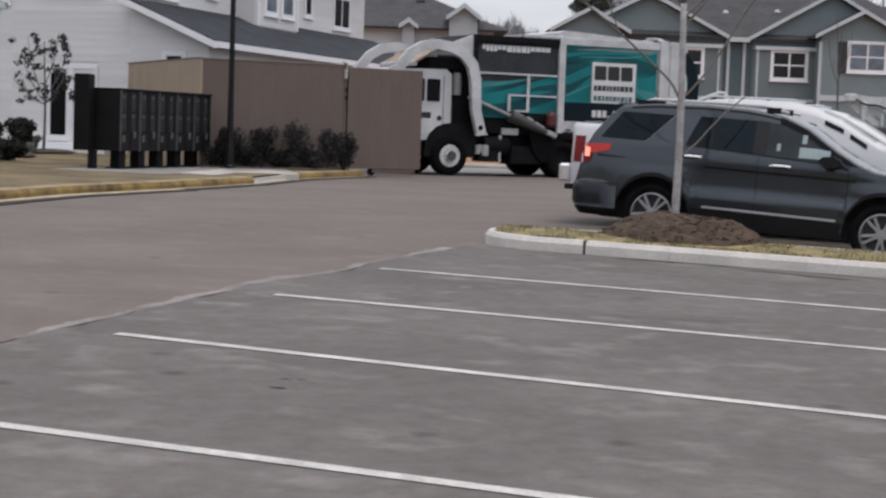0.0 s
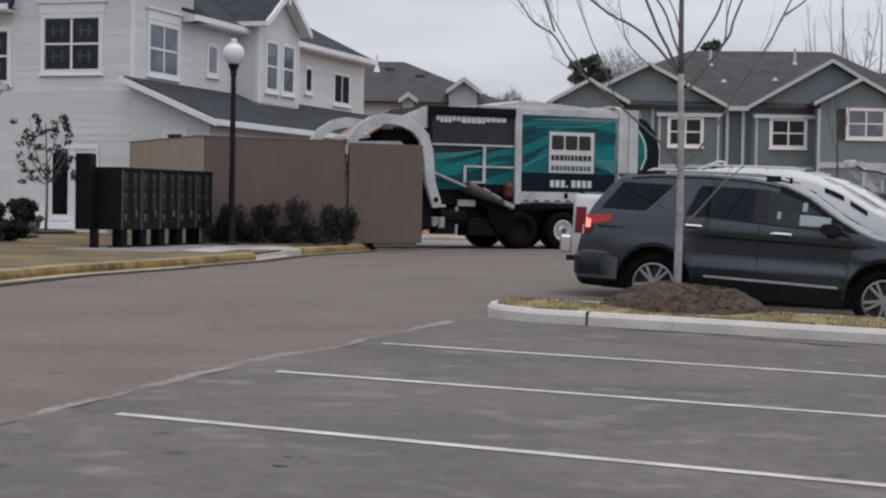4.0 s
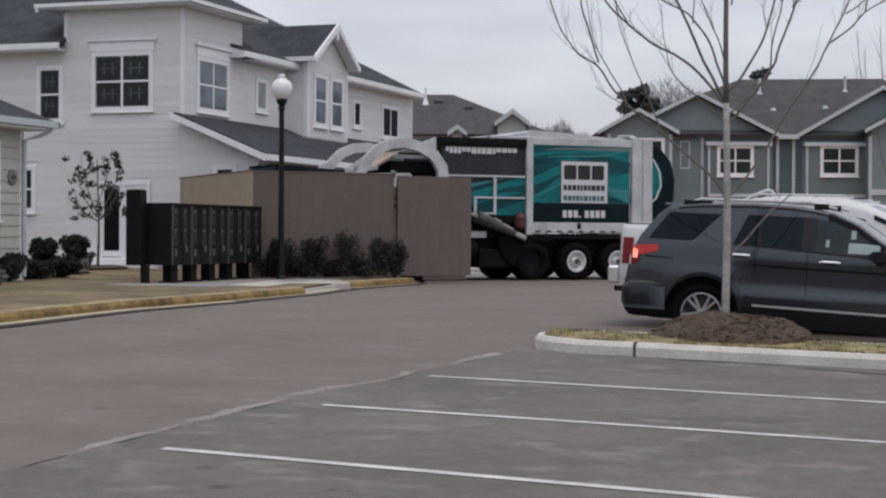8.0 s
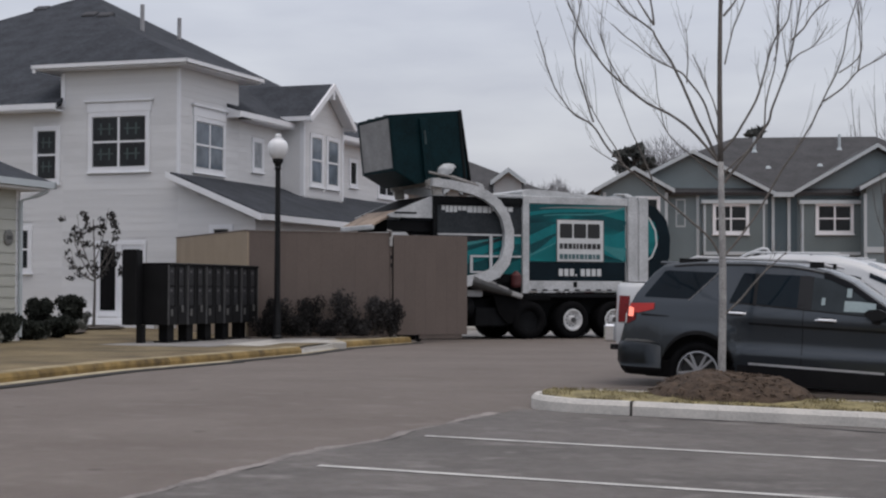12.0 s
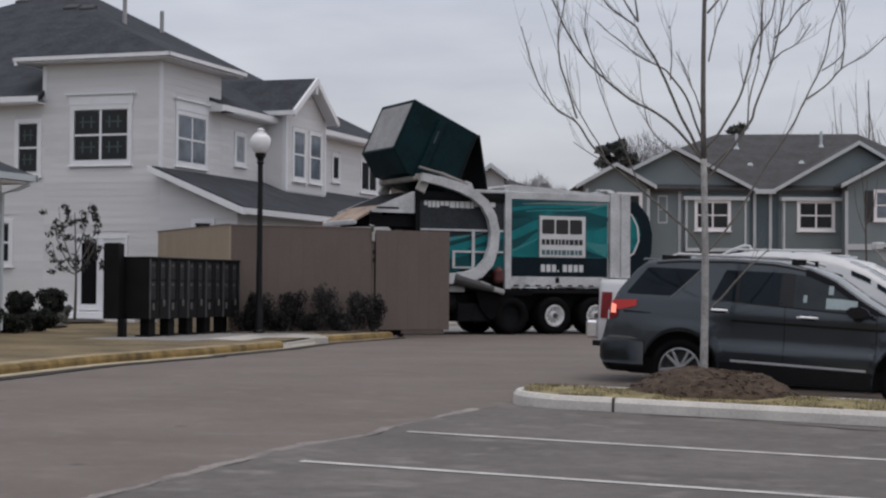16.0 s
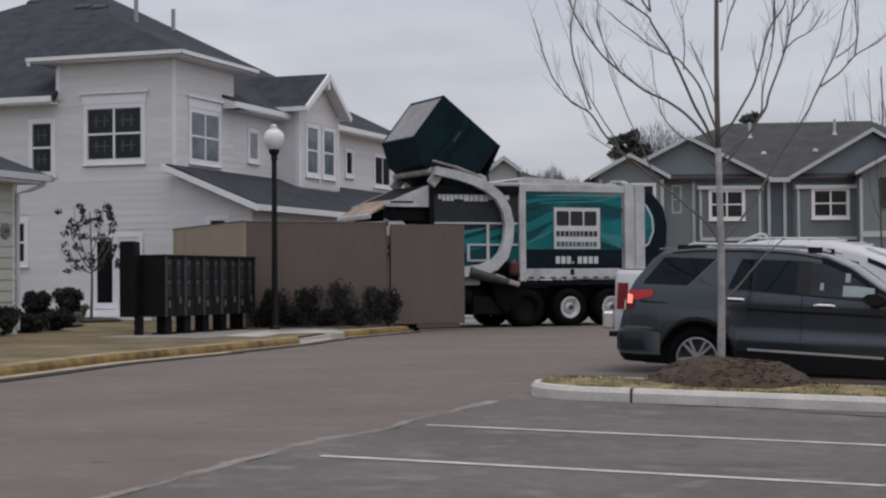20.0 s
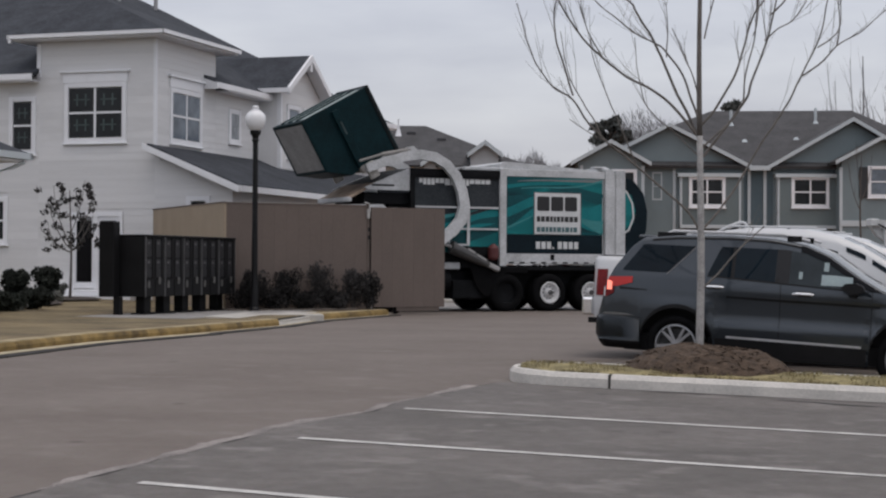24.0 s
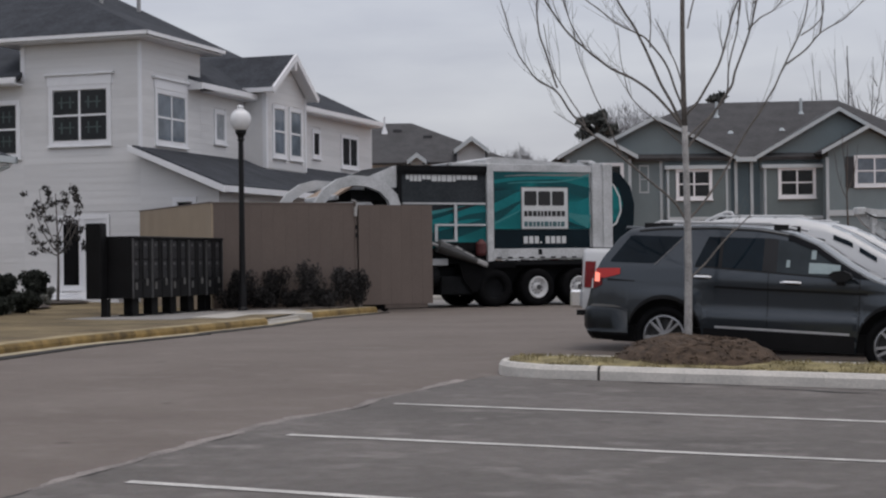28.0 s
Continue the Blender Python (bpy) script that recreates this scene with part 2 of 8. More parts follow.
MULCH_DARK = mat("bed_mulch", (0.060, 0.048, 0.040), 0.95, 0.35, 5, 60, 0.6)
STRAW = mat("straw", (0.30, 0.165, 0.085), 0.95, 0.3, 4, 60, 0.7)
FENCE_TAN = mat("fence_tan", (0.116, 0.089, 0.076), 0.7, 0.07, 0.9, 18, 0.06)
FENCE_LIT = mat("fence_lit", (0.31, 0.245, 0.175), 0.7, 0.07, 0.9, 18, 0.06)
BLACK_METAL = mat("black_metal", (0.008, 0.008, 0.009), 0.42, 0.3, 4, 40, 0.05, spec=0.2)
BRONZE = mat("dark_bronze_paint", (0.0085, 0.0085, 0.0092), 0.5, 0.25, 2, 40, 0.05, spec=0.15)
RUBBER = mat("rubber", (0.0045, 0.0045, 0.005), 0.85, 0.3, 6, 40, 0.2, spec=0.08)
BARK = mat("bark_grey", (0.30, 0.292, 0.285), 0.9, 0.3, 7, 50, 0.6)
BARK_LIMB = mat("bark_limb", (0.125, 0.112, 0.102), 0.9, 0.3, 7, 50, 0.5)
BARK_DARK = mat("bark_dark", (0.075, 0.064, 0.056), 0.9, 0.3, 7, 50, 0.5)
WOODS = mat("far_twigs", (0.15, 0.146, 0.155), 0.95, 0.25, 0.4, 5, 0.2)
PINE = mat("pine_needles", (0.056, 0.060, 0.056), 0.9, 0.4, 1.5, 12, 0.5)
LEAF_DARK = mat("evergreen_leaf", (0.020, 0.023, 0.019), 0.8, 0.45, 3, 30, 0.3, rnd=0.3, spec=0.15)
LEAF_DULL = mat("dull_leaf", (0.027, 0.0255, 0.0255), 0.8, 0.45, 3, 30, 0.3, rnd=0.3, spec=0.15)
LEAF_BROWN = mat("dry_leaf", (0.060, 0.054, 0.050), 0.8, 0.4, 3, 30, 0.3, rnd=0.4)
ALLOY = mat("alloy_rim", (0.31, 0.31, 0.32), 0.32, 0.08, 5, 60, 0.02, metal=0.7)
CHROME = mat("chrome", (0.75, 0.75, 0.76), 0.15, 0.03, 5, 60, 0.0, metal=1.0)

# ---- mesh helpers ----


def part(name, bm, material, parent=None, label=""):
    """Links a bmesh as one mesh object under a thing or a part."""
    me = bpy.data.meshes.new(name)
    bm.normal_update()
    bm.to_mesh(me)
    bm.free()
    me.materials.append(material)
    ob = new(name, me)
    if parent is not None:
        ob.parent = parent
    if label:
        ob["label"] = label
    return ob


def thing(name, m, label, category, group="", kind=""):
    ob = new(name)
    ob.matrix_basis = m
    ob.empty_display_size = 0.2
    return tagged(ob, label, category, group, kind)


def box(bm, x0, y0, z0, x1, y1, z1, m=None, bevel=0.0):
    r = bmesh.ops.create_cube(bm, size=1.0)
    vs = r["verts"]
    for v in vs:
        v.co = Vector(((x0 + x1) / 2 + v.co.x * (x1 - x0), (y0 + y1) / 2 + v.co.y * (y1 - y0), (z0 + z1) / 2 + v.co.z * (z1 - z0)))
    if bevel:
        es = list({e for v in vs for e in v.link_edges})
        r2 = bmesh.ops.bevel(bm, geom=es, offset=bevel, segments=1, affect="EDGES")
        vs = list({v for f in r2["faces"] for v in f.verts} | {v for v in vs if v.is_valid})
    if m is not None:
        bmesh.ops.transform(bm, matrix=m, verts=vs)
    return bm


def boxes(*specs, bevel=0.0):
    bm = bmesh.new()
    for s in specs:
        box(bm, *s, bevel=bevel)
    return bm


def pieces(name, material, parent, label, *specs, bevel=0.0):
    """One part for each box."""
    return [part(name, boxes(s, bevel=bevel), material, parent, label) for s in specs]


def tube(bm, points, radii, n=8, cap=True):
    """A tapered tube along points."""
    pts = [Vector(p) for p in points]
    rings = []
    up = Vector((0.123, 0.456, 0.88)).normalized()
    for i, p in enumerate(pts):
        d = (pts[min(i + 1, len(pts) - 1)] - pts[max(i - 1, 0)]).normalized()
        a = d.cross(up)
        if a.length < 1e-3:
            a = d.cross(Vector((1, 0, 0)))
        a.normalize()
        b = d.cross(a)
        r = radii[i] if isinstance(radii, (list, tuple)) else radii
        rings.append([bm.verts.new(p + (a * math.cos(k * math.tau / n) + b * math.sin(k * math.tau / n)) * r) for k in range(n)])
    for r0, r1 in zip(rings, rings[1:]):
        for k in range(n):
            bm.faces.new((r0[k], r0[(k + 1) % n], r1[(k + 1) % n], r1[k]))
    if cap:
        bm.faces.new(rings[0][::-1])
        bm.faces.new(rings[-1])
    return bm


def lathe(bm, profile, n=20, m=None, cap=False):
    """Turns (r, z) pairs round the z axis."""
    rings = []
    for r, z in profile:
        rings.append([bm.verts.new((max(r, 1e-4) * math.cos(k * math.tau / n), max(r, 1e-4) * math.sin(k * math.tau / n), z)) for k in range(n)])
    fs = []
    for r0, r1 in zip(rings, rings[1:]):
        for k in range(n):
            fs.append(bm.faces.new((r0[k], r0[(k + 1) % n], r1[(k + 1) % n], r1[k])))
    if profile[0][0] < 1e-3 or cap:
        fs.append(bm.faces.new(rings[0][::-1]))
    if profile[-1][0] < 1e-3 or cap:
        fs.append(bm.faces.new(rings[-1]))
    if m is not None:
        bmesh.ops.transform(bm, matrix=m, verts=[v for r in rings for v in r])
    return bm


def prism(bm, outline, y0, y1, m=None):
    """An outline in x, z pushed from y0 to y1."""
    a = [bm.verts.new((x, y0, z)) for x, z in outline]
    b = [bm.verts.new((x, y1, z)) for x, z in outline]
    k = len(a)
    bm.faces.new(a)
    bm.faces.new(b[::-1])
    for i in range(k):
        bm.faces.new((a[i], b[i], b[(i + 1) % k], a[(i + 1) % k]))
    bmesh.ops.recalc_face_normals(bm, faces=list({f for v in a + b for f in v.link_faces}))
    if m is not None:
        bmesh.ops.transform(bm, matrix=m, verts=a + b)
    return bm


def slab(bm, corners, thick):
    """A flat polygon of four or more corners, thick metres down its normal."""
    top = [Vector(c) for c in corners]
    nrm = (top[1] - top[0]).cross(top[2] - top[0]).normalized()
    if nrm.z < 0:
        top.reverse()
        nrm = -nrm
    a = [bm.verts.new(c) for c in top]
    b = [bm.verts.new(c - nrm * thick) for c in top]
    k = len(a)
    bm.faces.new(a)
    bm.faces.new(b[::-1])
    for i in range(k):
        bm.faces.new((a[i], b[i], b[(i + 1) % k], a[(i + 1) % k]))
    return bm


def shade_smooth(ob):
    for p in ob.data.polygons:
        p.use_smooth = True
    return ob


def thicken(bm, d):
    bmesh.ops.solidify(bm, geom=bm.faces[:], thickness=d)
    return bm


# ---- lie of the land ----
GRID = -19.45                      # the place's grid: x runs along the stalls, y along the road
U, V = Vector((0.333, 0.943, 0)), Vector((0.943, -0.333, 0))


def lot_z(x, y):
    """Height of the paving: the car park falls towards the camera and to its right, the road is level."""
    k, z = 0.05, max(-1.2, -0.5047 - 0.0155 * x + 0.020 * y)
    return -k * math.log(math.exp(-z / k) + 1)


KERB = [(-12.0, 2.0), (-9.3, 11.5), (-6.06, 22.43), (-5.2, 26.17), (-3.95, 29.63), (-2.8, 33.42), (-2.2, 36.94), (-0.7, 41.05)]


def kerb_x(y):
    for (xa, ya), (xb, yb) in zip(KERB, KERB[1:]):
        if y <= yb:
            return xa + (xb - xa) * (y - ya) / (yb - ya)
    return KERB[-1][0]


def lawn_z(x, y):
    base = min(lot_z(kerb_x(y), y), 0) + 0.15
    return base + 0.024 * min(max(kerb_x(min(y, 41)) - 3.8 - x, 0), 8.0) + 0.008 * noise.noise((x * 0.4, y * 0.4, 0))


def sheet(name, xs, ys, zf, material, label="", category="", kind="structure"):
    bm = bmesh.new()
    rows = [[bm.verts.new((x, y, zf(x, y))) for x in (xs(y) if callable(xs) else xs)] for y in ys]
    for r0, r1 in zip(rows, rows[1:]):
        for a, b, c, d in zip(r0, r0[1:], r1[1:], r1):
            bm.faces.new((a, b, c, d))
    ob = part(name, bm, material)
    shade_smooth(ob)
    return tagged(ob, label, category, "", kind)


def span(a, b, n):
    return [a + (b - a) * i / n for i in range(n + 1)]

# ---- ground ----
far = [-1600, -700, -300, -150, -90, -60, -40, -28]
gx = far + span(-20, 40, 30) + [60, 90, 150, 300, 700, 1600]
gy = [-300, -100, -40, -15] + span(-5, 75, 32) + [95, 130, 180, 260, 420, 800, 1800]
sheet("ground", gx, gy, lambda x, y: lot_z(x, y) - 0.06, GRASS, "brown dormant grass land reaching to the horizon", "ground")
sheet("road", span(-16, 46, 62), span(-6, 54, 60), lot_z, ASPHALT_ROAD, "worn grey asphalt drive with pale wear", "road")


def lot_pt(a, b, dz=0.0):
    """A point of the car park: a metres along the stalls, b metres along the road from the first line's end."""
    p = Vector((-1.91, 11.28, 0)) + V * a + U * b
    return Vector((p.x, p.y, lot_z(p.x, p.y) + dz))


def seam_a(b):
    """Uneven edge of the stall paving along the drive."""
    k = [(-16, -0.42), (0, -0.43), (1.3, -0.42), (3.3, -0.44), (3.9, -0.39), (4.45, -0.28), (5.0, -0.20), (5.8, -0.28), (8.8, 0.0)]
    for (b0, a0), (b1, a1) in zip(k, k[1:]):
        if b <= b1:
            break
    return a0 + (a1 - a0) * (b - b0) / (b1 - b0) + 0.03 * noise.noise((b * 1.3, 3.1, 0)) + 0.02 * noise.noise((b * 5.0, 3.1, 0))


def lot_patch(name, a0, a1, b0, b1, dz, material, na, nb, thick=0.0, wave=0.0, skew=0.0):
    bm = bmesh.new()
    rows = []
    for b in span(b0, b1, nb):
        row = []
        for i, a in enumerate(span(a0, a1, na)):
            w = seam_a(b) - a if i == 0 and wave else 0.0
            row.append(bm.verts.new(lot_pt(a + w, b + skew * a / 5.5, dz)))
        rows.append(row)
    for r0, r1 in zip(rows, rows[1:]):
        for p, q, r, s in zip(r0, r0[1:], r1[1:], r1):
            bm.faces.new((p, q, r, s))
    return bm


bm = bmesh.new()
rows = []
for b in span(-16, 8.6, 300):
    edge = seam_a(b)
    wide = max(0.002, 0.006 + 0.045 * noise.noise((b * 1.9, 5.0, 0)))
    rows.append((bm.verts.new(lot_pt(edge - 0.004, b, 0.0155)), bm.verts.new(lot_pt(edge + wide, b, 0.0155))))
for r0, r1 in zip(rows, rows[1:]):
    bm.faces.new((r0[0], r0[1], r1[1], r1[0]))
tagged(part("pavement_edge", bm, mat("crumbled_asphalt", (0.045, 0.041, 0.039), 0.95, 0.4, 5, 60, 0.5)), "dark broken edge of the stall paving", "seam", "", "structure")
lot = part("car_park", lot_patch("car_park", -0.42, 30, -16, 8.75, 0.012, ASPHALT_LOT, 40, 90, wave=0.16), ASPHALT_LOT)
tagged(shade_smooth(lot), "dark worn asphalt of the parking stalls, paler at the seam", "car park", "", "structure")
bm = bmesh.new()
rows = []
for b in span(-16, 8.2, 260):
    wide = max(0.0, (0.13 if b > 0 else max(0.0, 0.13 + 0.12 * b)) + 0.13 * noise.noise((b * 0.7, 9.0, 0)) + 0.06 * noise.noise((b * 3.1, 2.0, 0)) + 0.05 * noise.noise((b * 9.0, 1.0, 0)))
    edge = seam_a(b)
    rows.append((bm.verts.new(lot_pt(edge - wide, b, 0.008)), bm.verts.new(lot_pt(edge + 0.08, b, 0.008))))
for r0, r1 in zip(rows, rows[1:]):
    bm.faces.new((r0[0], r0[1], r1[1], r1[0]))
seam = part("pavement_seam", bm, mat("seam_sand", (0.205, 0.182, 0.168), 0.9, 0.4, 2, 30, 0.2))
tagged(seam, "pale sandy seam between drive and stalls", "seam", "", "structure")
for k, b in enumerate((-6.0, -2.98, -0.02, 2.71, 5.34)):
    shift = (-0.1, -0.05, 0.0, 0.0, 0.0)[k]
    ln = part("stall_line", lot_patch("stall_line", shift, 5.55, b - 0.055, b + 0.055, 0.018, LINE_PAINT, 24, 1, skew=(-0.1, -0.12, -0.21, 0.0, 0.03)[k]), LINE_PAINT)
    tagged(ln, "white painted parking stall line on asphalt", "line", "stall lines", "structure")

# dark damp stains in the paving before the island
TAR = mat("tar_stain", (0.030, 0.028, 0.027), 0.9, 0.5, 5, 40, 0.3)
for pts, wide in (([(3.10, 8.24), (3.65, 8.19), (4.08, 8.06), (4.55, 8.04)], 0.10), ([(1.70, 8.36), (2.15, 8.44), (2.60, 8.46)], 0.07), ([(2.80, 8.42), (3.10, 8.41)], 0.045), ([(1.70, -1.29), (1.81, -1.28)], 0.028), ([(1.63, -0.99), (1.72, -0.985)], 0.018), ([(1.74, -0.965), (1.80, -0.96)], 0.014)):
    bm = bmesh.new()
    rows = []
    for k in range(25):
        f = k / 24 * (len(pts) - 1)
        q = min(int(f), len(pts) - 2)
        (a0, b0), (a1, b1) = pts[q], pts[q + 1]
        a, b = a0 + (a1 - a0) * (f - q), b0 + (b1 - b0) * (f - q)
        half = wide * math.sin(math.pi * (k + 0.5) / 25) * (0.7 + 0.6 * noise.noise((a * 3, b * 3, 6)))
        rows.append((bm.verts.new(lot_pt(a, b - half, 0.0165)), bm.verts.new(lot_pt(a, b + half * 0.6, 0.0165))))
    for r0, r1 in zip(rows, rows[1:]):
        bm.faces.new((r0[0], r0[1], r1[1], r1[0]))
    tagged(part("stain", bm, TAR), "dark crack stain in the stall paving", "stain", "paving stains", "structure")

# lawn on the far side of the drive


def lawn_edge(y):
    if y <= 41.05:
        return kerb_x(y) - 0.14
    if y <= 45.4:
        return -4.75 - 0.453 * (y - 39.6)
    return -7.4 + min((y - 45.4) * 2.2, 3.6)


lawn_x = lambda y: [lawn_edge(y) - d for d in (0, 0.15, 0.4, 0.8, 1.4, 2.2, 3.2, 4.5, 6, 8, 10.5, 14, 20, 30, 45)]
sheet("lawn", lawn_x, span(2, 40.9, 60) + [41.0, 41.3] + span(42, 80, 30), lawn_z, GRASS, "brown dormant lawn rising to the houses", "lawn")
sheet("lawn_far", lambda y: span(-3, 60, 30), span(54.3, 110, 24), lambda x, y: 0.13 + 0.03 * noise.noise((x * 0.3, y * 0.3, 5)), STRAW, "orange-brown straw bed behind the lorry", "bed")
sheet("apron", span(0.2, 16, 16), span(46.9, 54.2, 8), lambda x, y: 0.014, CONCRETE_PAD, "pale concrete apron where the lorry stands", "apron")


def kerb_stone(length, material, name, parent, m):
    """One kerb stone: sloping face, rounded top edge."""
    bm = bmesh.new()
    prism(bm, [(0, -0.12), (0, 0.085), (-0.03, 0.135), (-0.07, 0.155), (-0.30, 0.16), (-0.30, -0.12)], 0.004, length - 0.004)
    ob = part(name, bm, material, parent)
    ob.matrix_basis = m
    return ob


GUTTER = mat("gutter_concrete", (0.40, 0.34, 0.23), 0.9, 0.3, 2.5, 40, 0.2)
kerb = thing("kerb", pose(0, 0, 0), "concrete kerb with worn yellow paint along the drive", "kerb", kind="structure")
for (xa, ya), (xb, yb) in zip(KERB, KERB[1:]):
    a, b = Vector((xa, ya, 0)), Vector((xb, yb, 0))
    n = max(1, round((b - a).length / 1.5))
    for i in range(n):
        p, q = a.lerp(b, i / n), a.lerp(b, (i + 1) / n)
        p.z, q.z = lot_z(p.x, p.y), lot_z(q.x, q.y)
        d = q - p
        ramp_here = 34.2 < (p.y + q.y) / 2 < 36.6
        m = Matrix.Translation(p) @ Vector((d.x, d.y, d.z)).to_track_quat("Y", "Z").to_matrix().to_4x4()
        wide = 0.24 if p.y < 28 else 0.10
        gut = part("gutter_strip", boxes((0.0, 0.004, -0.1, wide, d.length - 0.004, 0.022)), GUTTER, kerb, "pale yellow-stained gutter edge")
        gut.matrix_basis = m
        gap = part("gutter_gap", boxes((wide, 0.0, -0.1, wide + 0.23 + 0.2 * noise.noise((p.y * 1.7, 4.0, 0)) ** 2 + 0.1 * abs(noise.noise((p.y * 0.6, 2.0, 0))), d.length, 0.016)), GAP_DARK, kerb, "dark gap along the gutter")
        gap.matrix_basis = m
        if ramp_here:
            m = m @ Matrix.Translation((0, 0, -0.07))
        stone = kerb_stone(d.length, CONCRETE if ramp_here else KERB_TOP, "kerb_stone", kerb, m)
        if not ramp_here:
            bm = bmesh.new()
            prism(bm, [(0.004, 0.0), (0.004, 0.086), (-0.028, 0.1385), (-0.05, 0.1495), (-0.06, 0.14), (-0.03, 0.10), (-0.02, 0.0)], 0.006, d.length - 0.006)
            part("painted_face", bm, KERB_YELLOW, stone, "worn yellow paint on the kerb face")

far_kerb = thing("kerb_far", pose(0, 0, 0), "pale concrete kerb behind the lorry", "kerb", kind="structure")
for i in range(14):
    kerb_stone(1.5, CONCRETE, "kerb_stone", far_kerb, pose(-3 + i * 1.5, 54.2, 0, 0, 0, -90))

# concrete pads
pad = part("mailbox_pad", boxes((-0.55, -0.7, -0.25, 2.0, 6.6, 0.03), bevel=0.012), CONCRETE_PAD)
pad.matrix_basis = pose(-6.35, 34.6, 0.135, 0, 0, GRID)
tagged(pad, "pale concrete pad under the letter boxes", "pad", "", "structure")
walkway = part("walkway", boxes((0, -0.9, -0.15, 2.75, 1.3, 0.0), bevel=0.012), CONCRETE)
walkway.matrix_basis = pose(-4.9, 36.8, 0.155, 0, 0, 8)
tagged(walkway, "pale concrete path to the dropped kerb", "path", "", "structure")

bm = bmesh.new()
slab(bm, [(kerb_x(33.9) - 0.04, 33.9, 0.105), (kerb_x(37.0) - 0.04, 37.0, 0.115), (kerb_x(37.0) - 1.7, 37.2, 0.178), (kerb_x(33.9) - 1.7, 34.1, 0.178)], 0.3)
ramp_slab = tagged(part("ramp", bm, CONCRETE), "pale concrete ramp at the dropped kerb", "ramp", "", "structure")

# ---- planted island beside the stalls ----
ISL = pose(2.22, 18.93, -0.165, 0.8, 1.2, GRID)      # x along the island's near kerb


def island():
    isl = thing("island", ISL, "planted kerbed island with brown grass", "island", kind="structure")
    def edge(inset):
        pts, x0, x1, w = [], -1.42, 4.1, 1.75
        for k in range(13):
            a = math.radians(270 - k * 15)
            pts.append((x0 + w / 2 + (w / 2 - inset) * math.cos(a), w / 2 + (w / 2 - inset) * math.sin(a)))
        pts += [(x1 - inset, w - inset), (x1 - inset, inset)]
        return pts
    outer, inner = edge(0.0), edge(0.17)
    k = len(outer)
    # kerb stones round the island
    for i in range(k):
        p, q = Vector((*outer[i], 0)), Vector((*outer[(i + 1) % k], 0))
        ip, iq = Vector((*inner[i], 0)), Vector((*inner[(i + 1) % k], 0))
        n = max(1, round((q - p).length / 1.75))
        for j in range(n):
            g = 0.0015 / max((q - p).length, 0.1) if n > 1 or (q - p).length > 1 else 0.0
            f0, f1 = j / n + g, (j + 1) / n - g
            a, b, c, d = p.lerp(q, f0), p.lerp(q, f1), ip.lerp(iq, f1), ip.lerp(iq, f0)
            bm = bmesh.new()
            base = [bm.verts.new((v.x, v.y, -0.15)) for v in (a, b, c, d)]
            mid = [bm.verts.new((v.x, v.y, 0.12)) for v in (a, b, c, d)]
            top = [bm.verts.new(v) for v in (a.lerp(d, 0.22) + Vector((0, 0, 0.17)), b.lerp(c, 0.22) + Vector((0, 0, 0.17)), c + Vector((0, 0, 0.17)), d + Vector((0, 0, 0.17)))]
            for r0, r1 in ((base, mid), (mid, top)):
                for t in range(4):
                    bm.faces.new((r0[t], r0[(t + 1) % 4], r1[(t + 1) % 4], r1[t]))
            bm.faces.new(top)
            bmesh.ops.recalc_face_normals(bm, faces=bm.faces[:])
            part("kerb_stone", bm, KERB_CREAM, isl)
    bm = boxes((-0.013, -0.012, -0.1, 0.013, 0.14, 0.176))
    part("kerb_joint", bm, CONCRETE_DARK, isl, "dark open joint")
    bm = bmesh.new()
    rows = []
    for x in span(-1.3, 3.98, 60):
        half = 0.72 if x > -0.55 else 0.72 * math.sqrt(max(0.02, 1 - ((-0.55 - x) / 0.76) ** 2))
        rows.append([bm.verts.new((x, 0.875 + half * s, 0.15 + 0.05 * (1 - s * s) + 0.03 * noise.noise((x * 3, s * 3, 0)))) for s in span(-1, 1, 14)])
    for r0, r1 in zip(rows, rows[1:]):
        for a, b, c, d in zip(r0, r1, r1[1:], r0[1:]):
            bm.faces.new((a, b, c, d))
    shade_smooth(part("turf", bm, TURF, isl, "brown winter turf"))
    # crumbled dark edge at the kerb's foot
    bm = bmesh.new()
    rows = []
    for x in span(-0.5, 4.05, 110):
        w = 0.05 + 0.05 * noise.noise((x * 2.1, 0, 7)) + 0.03 * noise.noise((x * 9, 0, 3))
        f = -0.01 - 0.035 * max(0, x + 0.3) - 0.02 * noise.noise((x * 1.3, 0, 1))
        rows.append([bm.verts.new((x, f, 0.016)), bm.verts.new((x, f - max(0.006, w), 0.015))])
    for r0, r1 in zip(rows, rows[1:]):
        bm.faces.new((r0[0], r0[1], r1[1], r1[0]))
    part("crumbled_edge", bm, mat("crumbled_asphalt", (0.045, 0.041, 0.039), 0.95, 0.4, 5, 60, 0.5), isl, "dark crumbled asphalt edge")
    return isl


island()
bay_kerb = thing("kerb_bay_end", pose(0, 0, 0), "pale concrete kerb at the head of the stalls", "kerb", kind="structure")
for i in range(8):
    p, q = lot_pt(5.6, -6 + i * 1.75), lot_pt(5.6, -6 + (i + 1) * 1.75)
    d = q - p
    bm = bmesh.new()
    prism(bm, [(0, -0.12), (0, 0.12), (0.05, 0.16), (0.3, 0.16), (0.3, -0.12)], 0.004, d.length - 0.004)
    ob = part("kerb_stone", bm, CONCRETE, bay_kerb)
    ob.matrix_basis = Matrix.Translation(p) @ d.to_track_quat("Y", "Z").to_matrix().to_4x4()

# ---- houses ----
BOARD = {}


